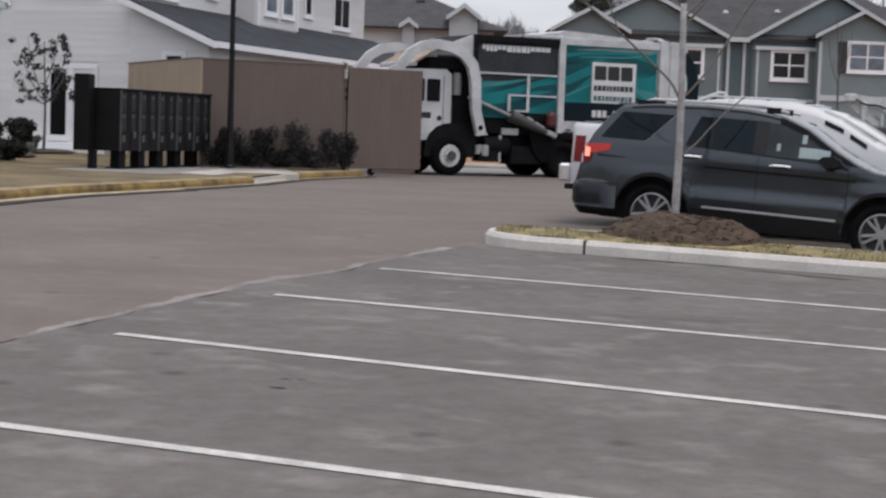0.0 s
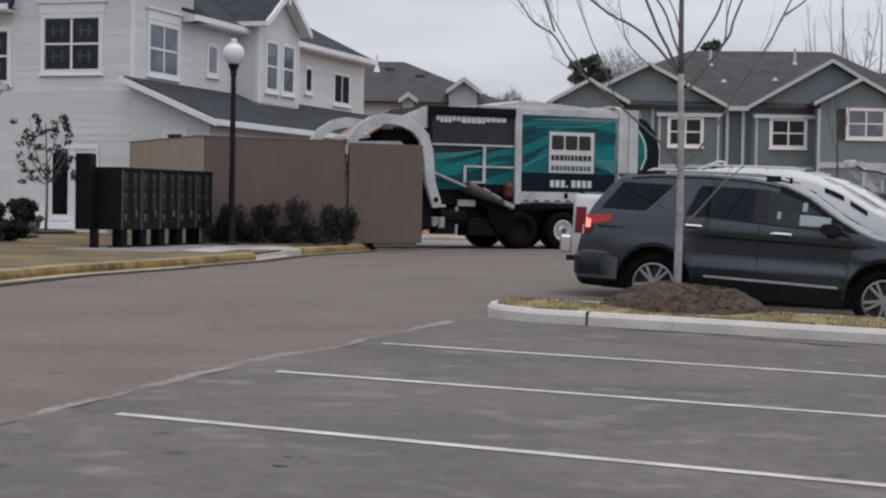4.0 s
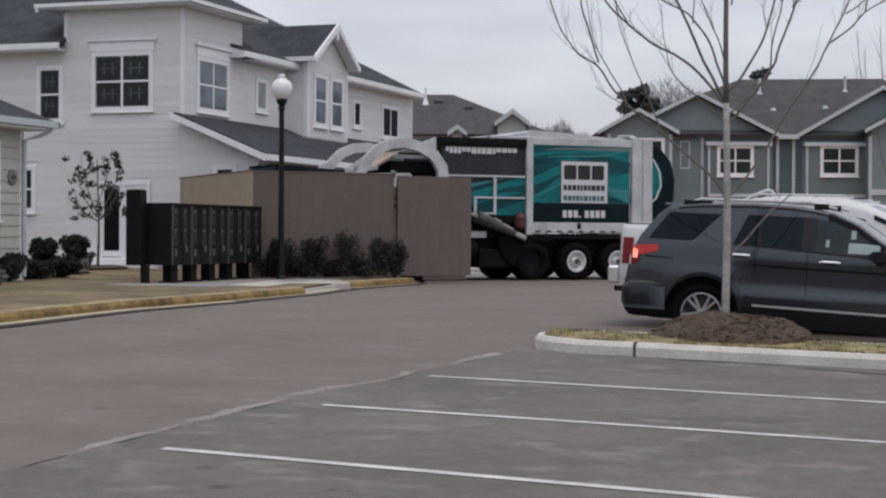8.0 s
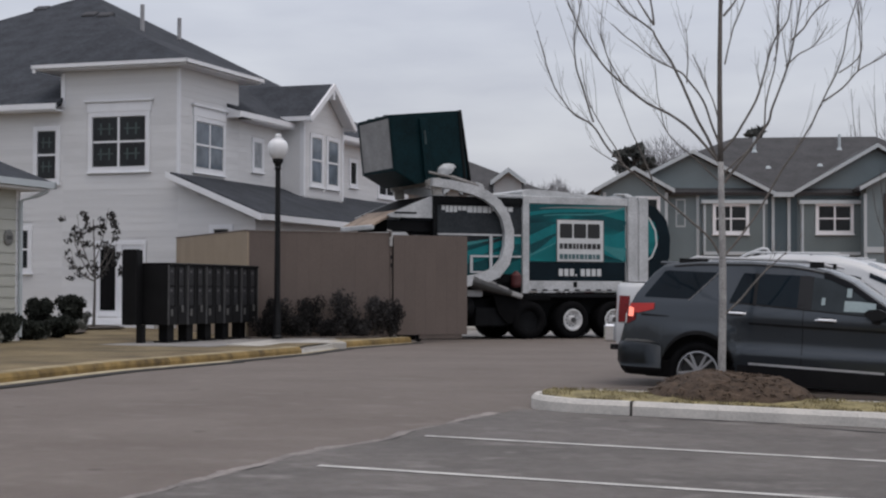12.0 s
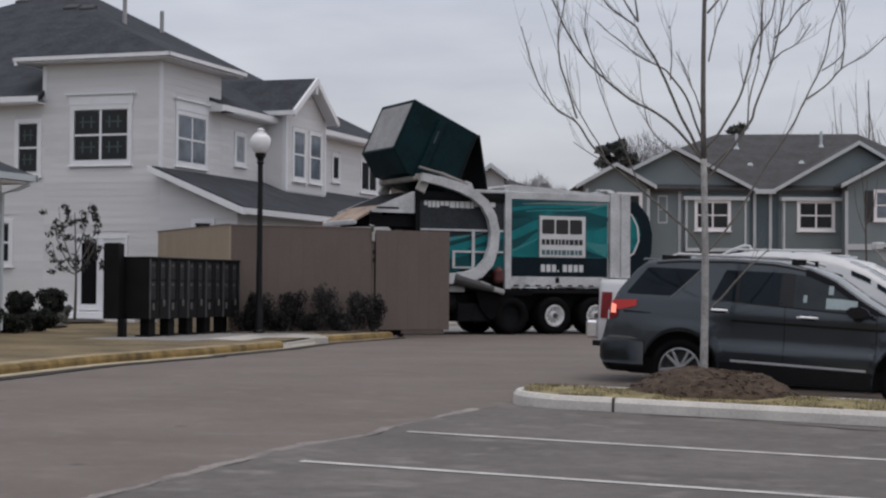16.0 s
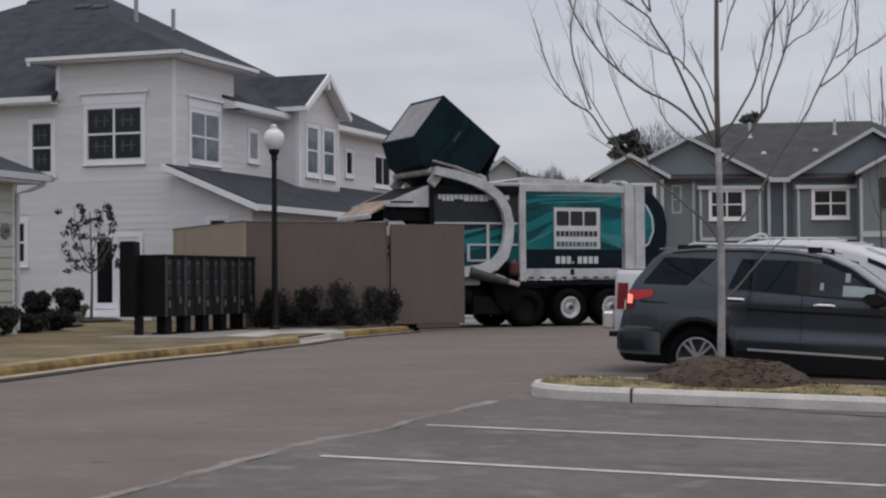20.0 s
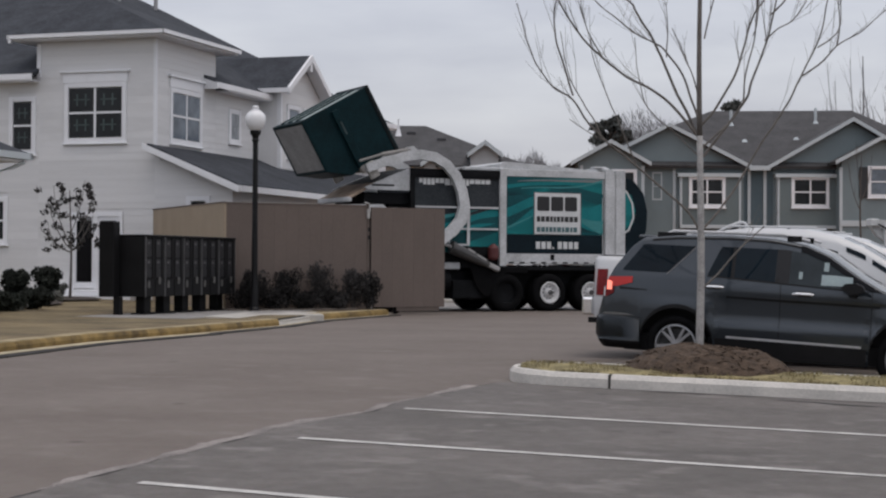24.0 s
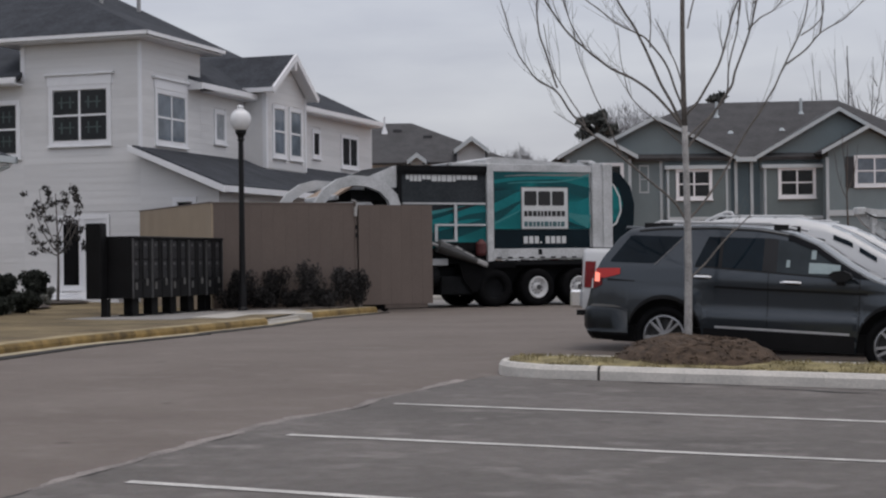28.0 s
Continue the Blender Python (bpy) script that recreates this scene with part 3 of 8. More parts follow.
def board_mesh(material):
    if material.name not in BOARD:
        bm = bmesh.new()
        out = [(-0.0105, 0.0), (-0.004, 1.02), (0.01, 1.02), (0.01, 0.0)]
        a = [bm.verts.new((0, y, z)) for y, z in out]
        b = [bm.verts.new((1, y, z)) for y, z in out]
        bm.faces.new(a)
        bm.faces.new(b[::-1])
        for i in range(4):
            bm.faces.new((a[i], b[i], b[(i + 1) % 4], a[(i + 1) % 4]))
        bmesh.ops.recalc_face_normals(bm, faces=bm.faces[:])
        me = bpy.data.meshes.new("board")
        bm.to_mesh(me)
        bm.free()
        me.materials.append(material)
        BOARD[material.name] = me
    return BOARD[material.name]


SIDING_JOBS = []


def siding(parent, m, x0, x1, z0, z1, holes, material, step=0.2, slope=None, deep=1.0):
    """Lap boards on a wall face: local x along the wall, z up, facing -y. holes: (x0, x1, z0, z1). Laid at the end of the file."""
    SIDING_JOBS.append((parent, m, x0, x1, z0, z1, holes, material, step, slope, deep))


def lay_siding():
    for parent, m, x0, x1, z0, z1, holes, material, step, slope, deep in SIDING_JOBS:
        n = round((z1 - z0) / step)
        h = (z1 - z0) / n
        for i in range(n):
            za, zb = z0 + i * h, z0 + (i + 1) * h
            xa, xb = x0, x1
            if slope:
                xa, xb = slope(zb)
            cuts = [(xa, xb)]
            for hx0, hx1, hz0, hz1 in holes:
                if zb > hz0 + 0.02 and za < hz1 - 0.02:
                    nxt = []
                    for a, b in cuts:
                        if hx1 <= a or hx0 >= b:
                            nxt.append((a, b))
                        else:
                            if hx0 > a:
                                nxt.append((a, hx0))
                            if hx1 < b:
                                nxt.append((hx1, b))
                    cuts = nxt
            for a, b in cuts:
                if b - a > 0.03:
                    ob = new("board", board_mesh(material))
                    ob.parent = parent
                    ob.matrix_basis = m @ Matrix.Translation((a, 0, za)) @ Matrix.Diagonal((b - a, deep, h, 1))


def window(parent, m, x0, x1, z0, z1, cols=2, glass=None, head=0.0, sill=True, curtain=False, rails=True, low=None):
    """A sash window set in a wall face: frame, two or more sashes, panes, sill. Local x along the wall, facing -y."""
    glass = glass or GLASS_DARK
    w = new("window")
    w.parent, w.matrix_basis = parent, m
    w.empty_display_size = 0.1
    t = 0.14
    pieces("frame", WHITE_TRIM, w, "", (x0 - t, -0.05, z0 - t, x0, 0.06, z1 + t), (x1, -0.05, z0 - t, x1 + t, 0.06, z1 + t), (x0, -0.05, z1, x1, 0.06, z1 + t), (x0, -0.05, z0 - t, x1, 0.06, z0), bevel=0.006)
    if head:
        pieces("head_board", WHITE_TRIM, w, "", (x0 - t - 0.04, -0.06, z1 + t, x1 + t + 0.04, 0.06, z1 + t + head - 0.07), (x0 - t - 0.12, -0.12, z1 + t + head - 0.07, x1 + t + 0.12, 0.06, z1 + t + head), bevel=0.008)
    cw, ch = (x1 - x0) / cols, (z1 - z0) / 2
    for i in range(cols):
        for j in range(2):
            a, b = x0 + i * cw, z0 + j * ch
            gap = 0.025 if rails else 0.0
            part("pane", boxes((a + 0.03, -0.034 + 0.008 * (1 - j), b + gap, a + cw - 0.03, -0.005, b + ch - gap)), (low or glass) if j == 0 else glass, w)
            if curtain:
                part("muntin", boxes((a + cw * 0.30, -0.037, b + ch * 0.28, a + cw * 0.36, -0.034, b + ch * 0.75), (a + cw * 0.62, -0.037, b + ch * 0.28, a + cw * 0.68, -0.034, b + ch * 0.75),
                                     (a + cw * 0.20, -0.037, b + ch * 0.5, a + cw * 0.80, -0.034, b + ch * 0.55)), mat("blind_slat", (0.055, 0.080, 0.077), 0.7, 0.2, 3, 20, 0), w, "grey cross bars behind the pane")
    mid = [(x0 + i * cw - 0.035, -0.045, z0, x0 + i * cw + 0.035, 0.05, z1) for i in range(1, cols)]
    if rails:
        mid.append((x0, -0.043, z0 + ch - 0.03, x1, 0.045, z0 + ch + 0.03))
    pieces("sash_bar", WHITE_TRIM, w, "", *mid)
    if sill:
        part("sill", boxes((x0 - t - 0.03, -0.1, z0 - t - 0.05, x1 + t + 0.03, 0.06, z0 - t), bevel=0.008), WHITE_TRIM, w)
    return w


def hole(x0, x1, z0, z1, t=0.14, head=0.0):
    return (x0 - t, x1 + t, z0 - t, z1 + t + head)


RIGHT = lambda x: pose(x, 0, 0, 0, 0, 90)     # a face along y that looks to +x: local x runs along y


def white_house():
    h = thing("house", pose(-7.5, 47.0, 0, 0, 0, GRID), "white lap-sided two-storey house with dark grey hipped roof", "house")
    I = Matrix.Identity(4)
    # walls: tower and left wing, ground-floor lean-to, long wing
    part("wall", boxes((-16, 0.012, 0.0, 0, 3.8, 6.75), (-3.83, 0.012, 6.7, 0, 3.8, 7.75)), SIDING_WHITE, h, "white lap siding wall")
    part("wall", boxes((-14, 3.8, 0.0, -0.012, 18.8, 6.6)), SIDING_WHITE, h, "white lap siding wall of the long wing")
    bm = bmesh.new()
    prism(bm, [(0.0, 0.0), (2.45, 0.0), (2.45, 3.46), (0.0, 4.46)], 0.012, 19.6)
    part("wall", bm, SIDING_WHITE, h, "white wall of the lean-to")
    w_main, w2, door, w3, w4 = (-2.83, -1.07, 4.9, 6.37), (-4.70, -4.07, 4.59, 6.02), (-2.62, -1.15, 0.6, 2.62), (-5.35, -5.0, 1.95, 3.08), (1.15, 1.62, 2.1, 3.05)
    siding(h, I, -16, -3.83, 0.0, 6.7, [hole(*w_main, head=0.36), hole(*w2), hole(*door), hole(*w3)], SIDING_WHITE)
    siding(h, I, -3.83, 0.0, 0.0, 7.7, [hole(*w_main, head=0.36), hole(*w2), hole(*door), hole(*w3)], SIDING_WHITE)
    siding(h, I, 0.0, 2.45, 0.0, 4.6, [hole(*w4)], SIDING_WHITE, slope=lambda z: (0.0, 2.45 if z < 3.44 else max(0.05, 2.45 - (z - 3.46) / 0.41)))
    window(h, I, *w_main, 2, GLASS_DARK, 0.36, curtain=True)
    window(h, I, *w2, 1, GLASS_DARK, 0.0, curtain=True)
    window(h, I, *w3, 1, GLASS_DARK)
    window(h, I, *w4, 1, GLASS_DARK)
    # patio doors
    d = new("door")
    d.parent = h
    pieces("frame", WHITE_TRIM, d, "", (-2.75, -0.05, 0.5, -2.62, 0.05, 2.75), (-1.15, -0.05, 0.5, -1.02, 0.05, 2.75), (-2.62, -0.05, 2.62, -1.15, 0.05, 2.75), (-1.94, -0.05, 0.5, -1.82, 0.05, 2.62))
    for x in (-2.62, -1.82):
        part("leaf", boxes((x, -0.02, 0.55, x + 0.68, 0.03, 2.62)), WHITE_TRIM, d)
        part("pane", boxes((x + 0.09, -0.03, 0.72, x + 0.59, -0.021, 2.5)), GLASS_BLACK, d)
    pieces("step", WHITE_TRIM, h, "pale front step", (-3.9, -1.0, 0.1, -0.2, 0.0, 0.36), (-3.7, -0.7, 0.36, -0.4, 0.0, 0.5), bevel=0.015)
    # corner boards
    pieces("corner_board", WHITE_TRIM, h, "", (-0.06, -0.025, 4.66, 0.025, 0.0, 7.7), (0.0, 0.0, 4.6, 0.025, 0.06, 7.7))
    part("corner_board", boxes((-3.9, -0.035, 6.7, -3.76, 0.0, 7.7)), WHITE_TRIM, h)
    # right face of tower and wing
    r = RIGHT(0.0)
    wr = (0.98, 2.72, 4.92, 6.28)
    siding(h, r, 0.0, 3.8, 4.6, 7.7, [hole(*wr, head=0.36)], SIDING_WHITE)
    window(h, r, *wr, 2, GLASS_BLUE, 0.36)
    ws, wf = (4.86, 5.42, 5.20, 6.00), (15.6, 17.1, 4.98, 5.98)
    wq = (12.80, 13.30, 5.20, 5.96)
    siding(h, r, 3.8, 18.8, 4.6, 6.6, [hole(*ws), hole(*wf), hole(*wq), (7.0, 10.4, 4, 8)], SIDING_WHITE)
    window(h, r, *ws, 1, GLASS_PALE, rails=False)
    window(h, r, *wq, 1, GLASS_DARK, rails=False)
    window(h, r, *wf, 2, GLASS_DARK, rails=False)
    # gabled bay
    b0, b1, px_, pk = 7.00, 10.30, 0.75, 8.12
    bm = bmesh.new()
    prism(bm, [(b0, 4.3), (b1, 4.3), (b1, 6.95), (8.66, pk - 0.06), (b0, 6.95)], -px_, 3.0, r)
    part("bay", bm, SIDING_WHITE, h, "white gabled bay")
    rb = RIGHT(px_ + 0.012)
    wa, wb = (7.62, 8.44, 4.90, 6.38), (8.98, 9.82, 4.90, 6.38)
    siding(h, rb, b0, b1, 4.4, 6.95, [hole(*wa), hole(*wb)], SIDING_WHITE)
    siding(h, rb, b0, b1, 6.95, 8.0, [], SIDING_WHITE, slope=lambda z: (b0 + (z - 6.95) / 0.66, b1 - (z - 6.95) / 0.66))
    window(h, rb, *wa, 1, GLASS_BLUE)
    window(h, rb, *wb, 1, GLASS_BLUE)
    pieces("corner_board", WHITE_TRIM, h, "", (px_ - 0.1, b0 - 0.03, 4.4, px_ + 0.04, b0 + 0.1, 6.95), (px_ - 0.1, b1 - 0.1, 4.4, px_ + 0.04, b1 + 0.03, 6.95))
    # roofs
    A = Vector((-9.15, 10.2, 12.13))                      # top of the hipped roof
    e = 6.77
    corners = [(-19.2, -0.45, e), (0.45, -0.45, e), (0.45, 18.85, e), (-19.2, 18.85, e)]
    K = Vector((-3.83, 4.30, 9.20))                     # where hip and tower meet
    for q in ([corners[0], (-3.83, -0.45, e), K, A], [(0.45, 3.0, e), corners[2], A, K, (-3.40, 3.0, 8.96)], [corners[2], corners[3], A], [corners[3], corners[0], A]):
        bm = bmesh.new()
        slab(bm, q, 0.12)
        part("roof", bm, ROOF, h, "dark grey shingle hip")
    # tower roof rising into the hip
    te = 7.92
    T = [(-4.55, -0.5, te), (0.5, -0.5, te), (0.5, 4.5, te), (-4.55, 4.5, te)]
    TA = Vector((-3.2, 2.2, 9.45))
    for i in range(4):
        bm = bmesh.new()
        slab(bm, [T[i], T[(i + 1) % 4], TA], 0.1)
        part("roof", bm, ROOF, h, "dark grey shingle tower roof")
    bm = bmesh.new()
    prism(bm, [(0.0, e - 0.2), (0.5, e - 0.2), (0.5, e - 0.02), (0.0, e + 0.14)], 2.93, 2.995)
    part("eave_end", bm, WHITE_TRIM, h, "white board closing the eave")
    part("gutter_outlet", boxes((-4.57, -0.54, te - 0.24, -4.47, -0.47, te - 0.12), bevel=0.01), WHITE_TRIM, h)
    part("soffit", boxes((-4.5, -0.45, te - 0.17, 0.45, 4.45, te - 0.12)), WHITE_TRIM, h)
    pieces("fascia", WHITE_TRIM, h, "white fascia board and gutter", (-4.58, -0.55, te - 0.12, 0.55, -0.49, te - 0.01), (0.49, -0.55, te - 0.12, 0.55, 4.5, te - 0.01), (-4.6, -0.55, te - 0.12, -4.54, 2, te - 0.01))
    part("fascia", boxes((-16.4, -0.5, e - 0.16, -3.8, -0.44, e + 0.01)), WHITE_TRIM, h, "white fascia board and gutter")
    pieces("soffit", WHITE_TRIM, h, "", (-16.4, -0.45, e - 0.2, -3.83, 0.0, e - 0.15), (0.0, 3.81, e - 0.2, 0.45, 18.75, e - 0.15))
    pieces("fascia", WHITE_TRIM, h, "white fascia board and gutter", (0.44, 3.0, e - 0.16, 0.5, 6.98, e + 0.01), (0.44, 10.32, e - 0.16, 0.5, 18.8, e + 0.01))
    # bay roof, oversailing its gable
    ym, fx = 8.58, px_ + 0.40
    for y_ in (6.70, 10.42):
        bm = bmesh.new()
        slab(bm, [(fx, y_, 6.98), (fx, ym, pk + 0.12), (-6.0, ym, pk + 0.12), (-1.2, y_, 6.98)], 0.1)
        part("roof", bm, ROOF, h, "dark grey shingle bay roof")
        bm = bmesh.new()
        prism(bm, [(y_, 7.00), (ym, pk + 0.13), (ym, pk - 0.10), (y_, 6.78)], -fx - 0.06, -fx + 0.02, r)
        part("barge_board", bm, WHITE_TRIM, h)
        bm = bmesh.new()
        slab(bm, [(fx - 0.03, y_, 6.858), (fx - 0.03, ym, pk - 0.002), (px_ + 0.03, ym, pk - 0.002), (px_ + 0.03, y_, 6.858)], 0.02)
        part("soffit", bm, WHITE_TRIM, h)
    pieces("eave_return", WHITE_TRIM, h, "white eave gutter of the bay", (-0.6, 6.62, 6.83, fx + 0.06, 6.74, 6.97), (-0.6, 10.38, 6.83, fx + 0.06, 10.5, 6.97))
    pieces("soffit", WHITE_TRIM, h, "", (0.45, 6.74, 6.84, fx, b0, 6.88), (0.45, b1, 6.84, fx, 10.38, 6.88))
    bm = bmesh.new()
    prism(bm, [(ym - 0.09, pk - 0.08), (ym + 0.09, pk - 0.08), (ym + 0.07, pk - 0.42), (ym - 0.07, pk - 0.42)], -fx - 0.03, -fx + 0.3, r)
    part("gable_bracket", bm, WHITE_TRIM, h, "white wooden bracket in the gable's peak")
    # lean-to roof
    bm = bmesh.new()
    slab(bm, [(-0.02, -0.45, 4.68), (2.85, -0.45, 3.50), (2.85, 20.0, 3.50), (-0.02, 20.0, 4.68)], 0.09)
    part("roof", bm, ROOF, h, "dark grey shingle lean-to roof")
    bm = bmesh.new()
    prism(bm, [(-0.15, 4.68), (2.88, 3.44), (2.88, 3.26), (2.72, 3.32), (-0.15, 4.52)], -0.52, -0.44)
    part("barge_board", bm, WHITE_TRIM, h)
    part("fascia", boxes((2.8, -0.45, 3.29, 2.92, 20, 3.46)), WHITE_TRIM, h, "white fascia board and gutter")
    # vent pipes and roof vents
    for x, y, z0, z1, rr in ((-5.93, 8.23, 10.3, 11.25, 0.075), (-6.2, 11.39, 10.5, 11.3, 0.075)):
        bm = bmesh.new()
        tube(bm, [(x, y, z0), (x, y, z1)], rr, 10)
        part("vent_pipe", bm, mat("pipe_grey", (0.30, 0.30, 0.31), 0.6), h, "pale grey vent pipe")
    for x, y, z in ((-7.7, 7.75, 10.86), (-7.0, 7.6, 10.78), (-10.4, 8.9, 11.40)):
        bm = bmesh.new()
        box(bm, -0.28, -0.2, -0.05, 0.28, 0.2, 0.12, pose(x, y, z, 27, 0, 0), 0.04)
        part("roof_vent", bm, mat("vent_dark", (0.03, 0.03, 0.034), 0.7), h, "dark low roof vent")
    return h


white_house()


def cream_house():
    h = thing("house", pose(-9.0, 35.0, 0, 0, 0, GRID), "cream lap-sided single-storey house with dark hipped roof", "house")
    part("wall", boxes((-9, -14, 0.2, -0.012, -0.02, 3.5)), SIDING_CREAM, h, "cream lap siding wall")
    r = RIGHT(0.0)
    w1 = (-2.52, -0.98, 1.62, 3.02)
    w0 = (-6.2, -4.6, 1.62, 3.02)
    siding(h, r, -14, 0, 0.2, 3.5, [hole(*w1), hole(*w0)], SIDING_CREAM, 0.23, deep=3.4)
    window(h, r, *w1, 2, GLASS_DIM, low=GLASS_DARK)
    window(h, r, *w0, 2, GLASS_DIM, low=GLASS_DARK)
    pieces("corner_board", WHITE_TRIM, h, "", (0.0, -0.13, 0.2, 0.035, 0.02, 3.5), (-0.2, -0.02, 0.2, 0.035, 0.02, 3.5))
    e = 3.62
    c = [(-9.5, -14.5, e), (0.5, -14.5, e), (0.5, 0.55, e), (-9.5, 0.55, e)]
    r0, r1 = (-4.5, -9.5, 6.2), (-4.5, -4.45, 6.2)
    for q in ([c[0], c[1], r0], [c[1], c[2], r1, r0], [c[2], c[3], r1], [c[3], c[0], r0, r1]):
        bm = bmesh.new()
        slab(bm, q, 0.1)
        part("roof", bm, ROOF, h, "dark grey shingle hip")
    pieces("fascia", TRIM_GREY, h, "pale grey gutter", (0.46, -14.5, e - 0.14, 0.56, 0.6, e + 0.0), (-9.5, 0.5, e - 0.14, 0.56, 0.6, e))
    pieces("soffit", WHITE_TRIM, h, "", (0.0, -14.5, e - 0.2, 0.46, 0.5, e - 0.15), (-9.0, 0.0, e - 0.2, 0.0, 0.5, e - 0.15))
    bm = bmesh.new()
    tube(bm, [(0.5, 0.35, 3.42), (0.3, 0.2, 3.3), (0.09, -0.04, 3.2), (0.09, -0.04, 0.3)], 0.045, 8)
    part("downpipe", bm, TRIM_GREY, h)
    bm = bmesh.new()
    lathe(bm, [(0.0, 0), (0.17, 0), (0.17, 0.02), (0.12, 0.035), (0, 0.035)], 20, pose(0.03, -0.41, 2.4, 0, 90, 0))
    part("wall_plaque", bm, mat("plaque_grey", (0.16, 0.16, 0.15), 0.6), h, "round grey wall plaque")
    part("plaque_bar", boxes((0.066, -0.5, 2.36, 0.072, -0.32, 2.44)), mat("plaque_bar", (0.05, 0.05, 0.05), 0.6), h)


cream_house()


def grey_house():
    """Row of blue-grey townhouses with white trim, seen square on."""
    h = thing("house", pose(0, 72.0, 0), "blue-grey townhouse row with white trim and brown-grey roof", "house")
    part("wall", boxes((7.0, 0.0, 0.0, 34, 9, 5.75)), SIDING_BLUE, h, "blue-grey board wall")
    def gable(x0, x1, zp, ze, y, front, material, name):
        xm = (x0 + x1) / 2
        bm = bmesh.new()
        prism(bm, [(x0 + 0.35, 0.1), (x1 - 0.35, 0.1), (x1 - 0.35, ze), (xm, zp - 0.12), (x0 + 0.35, ze)], front, y)
        part("wall", bm, material, h, name)
        for xe in (x0, x1):
            bm = bmesh.new()
            slab(bm, [(xe, front - 0.35, ze - 0.02), (xm, front - 0.35, zp), (xm, y + 3.5, zp), (xe, y + 3.5, ze - 0.02)], 0.14)
            part("roof", bm, ROOF_WARM, h, "brown-grey shingle gable roof")
            bm = bmesh.new()
            prism(bm, [(xe, ze + 0.02), (xm, zp + 0.04), (xm, zp - 0.13), (xe, ze - 0.15)], front - 0.42, front - 0.34)
            part("barge_board", bm, TRIM_GREY, h)
    gable(6.60, 10.06, 6.67, 5.72, 1.0, -1.6, SIDING_GABLE, "grey gabled wing")
    gable(7.38, 14.78, 7.53, 5.66, 3.0, -0.03, SIDING_GABLE, "blue-grey gable")
    gable(15.38, 23.0, 7.83, 5.66, 3.0, -0.03, SIDING_GABLE, "grey gable")
    gable(18.08, 22.26, 6.96, 5.86, 1.5, -1.3, SIDING_GABLE, "grey gabled wing")
    # main roof
    bm = bmesh.new()
    slab(bm, [(6.6, -0.4, 5.7), (24.9, -0.4, 5.7), (20.6, 5.2, 8.70), (13.9, 5.2, 8.62)], 0.15)
    part("roof", bm, ROOF_WARM, h, "brown-grey shingle roof")
    bm = bmesh.new()
    slab(bm, [(6.6, -0.4, 5.7), (13.9, 5.2, 8.62), (6.6, 10.6, 5.7)], 0.15)
    part("roof", bm, ROOF_WARM, h, "brown-grey shingle hip")
    bm = bmesh.new()
    slab(bm, [(24.9, -0.4, 5.7), (24.9, 10.6, 5.7), (20.6, 5.2, 8.70)], 0.15)
    part("roof", bm, ROOF_WARM, h, "brown-grey shingle hip")
    bm = bmesh.new()
    slab(bm, [(6.6, 10.6, 5.7), (13.9, 5.2, 8.62), (20.6, 5.2, 8.70), (24.9, 10.6, 5.7)], 0.15)
    part("roof", bm, ROOF_WARM, h, "brown-grey shingle roof")
    for ya, yb in ((0.6, 5.0), (9.4, 5.0)):
        bm = bmesh.new()
        slab(bm, [(20.9, ya, 5.75), (34.6, ya, 5.75), (34.6, yb, 7.72), (20.9, yb, 7.72)], 0.15)
        part("roof", bm, ROOF_WARM, h, "lower brown-grey shingle roof")
    part("fascia", boxes((14.6, -0.5, 5.5, 15.5, -0.42, 5.7)), TRIM_GREY, h, "white gutter")
    # shallow bays with white heads
    for x0, x1, w in ((11.46, 14.34, (12.09, 13.41, 4.0, 5.08)), (15.75, 18.72, (16.60, 17.99, 4.02, 5.10))):
        part("bay", boxes((x0 + 0.12, -0.35, 2.95, x1 - 0.12, 0.0, 5.2)), SIDING_TAUPE, h, "grey shallow bay")
        part("bay_trim", boxes((x0, -0.5, 5.2, x1, 0.0, 5.36), (x0 + 0.1, -0.39, 3.0, x0 + 0.19, 0, 5.2), (x1 - 0.19, -0.39, 3.0, x1 - 0.1, 0, 5.2), (x0 + 0.1, -0.4, 2.95, x1 - 0.1, 0, 3.1)), TRIM_GREY, h, "white trim")
        window(h, pose(0, -0.36, 0), *w, 2, GLASS_DARK)
    w2 = (19.71, 21.20, 4.44, 5.53)
    window(h, pose(0, -1.31, 0), *w2, 2, GLASS_BLUE)
    for x in (19.19, 21.36):
        bm = boxes((x, -1.36, 4.28, x + 0.37, -1.3, 5.62), bevel=0.01)
        part("shutter", bm, mat("shutter_black", (0.02, 0.021, 0.024), 0.6), h, "black shutter")
    for x, y in ((14.66, -0.08), (15.36, -0.08), (9.75, -1.64), (7.1, -1.64), (18.40, -1.34), (21.95, -1.34), (11.35, -0.08)):
        part("corner_board", boxes((x - 0.065, y, 0.1, x + 0.065, y + 0.06, 5.6)), TRIM_GREY, h)
    part("belt_board", boxes((18.40, -1.36, 3.05, 21.95, -1.28, 3.3), (23.0, -0.05, 3.05, 34, 0.02, 3.3)), TRIM_GREY, h, "white belt board")
    window(h, pose(0, -1.61, 0), 8.55, 9.35, 3.9, 5.3, 1, GLASS_DARK)
    slim = new("window")
    slim.parent = h
    pieces("frame", TRIM_GREY, slim, "", (10.38, -0.05, 4.18, 10.44, 0.03, 5.42), (10.76, -0.05, 4.18, 10.82, 0.03, 5.42), (10.44, -0.05, 5.35, 10.76, 0.03, 5.42), (10.44, -0.05, 4.18, 10.76, 0.03, 4.25), (10.44, -0.04, 4.77, 10.76, 0.02, 4.81))
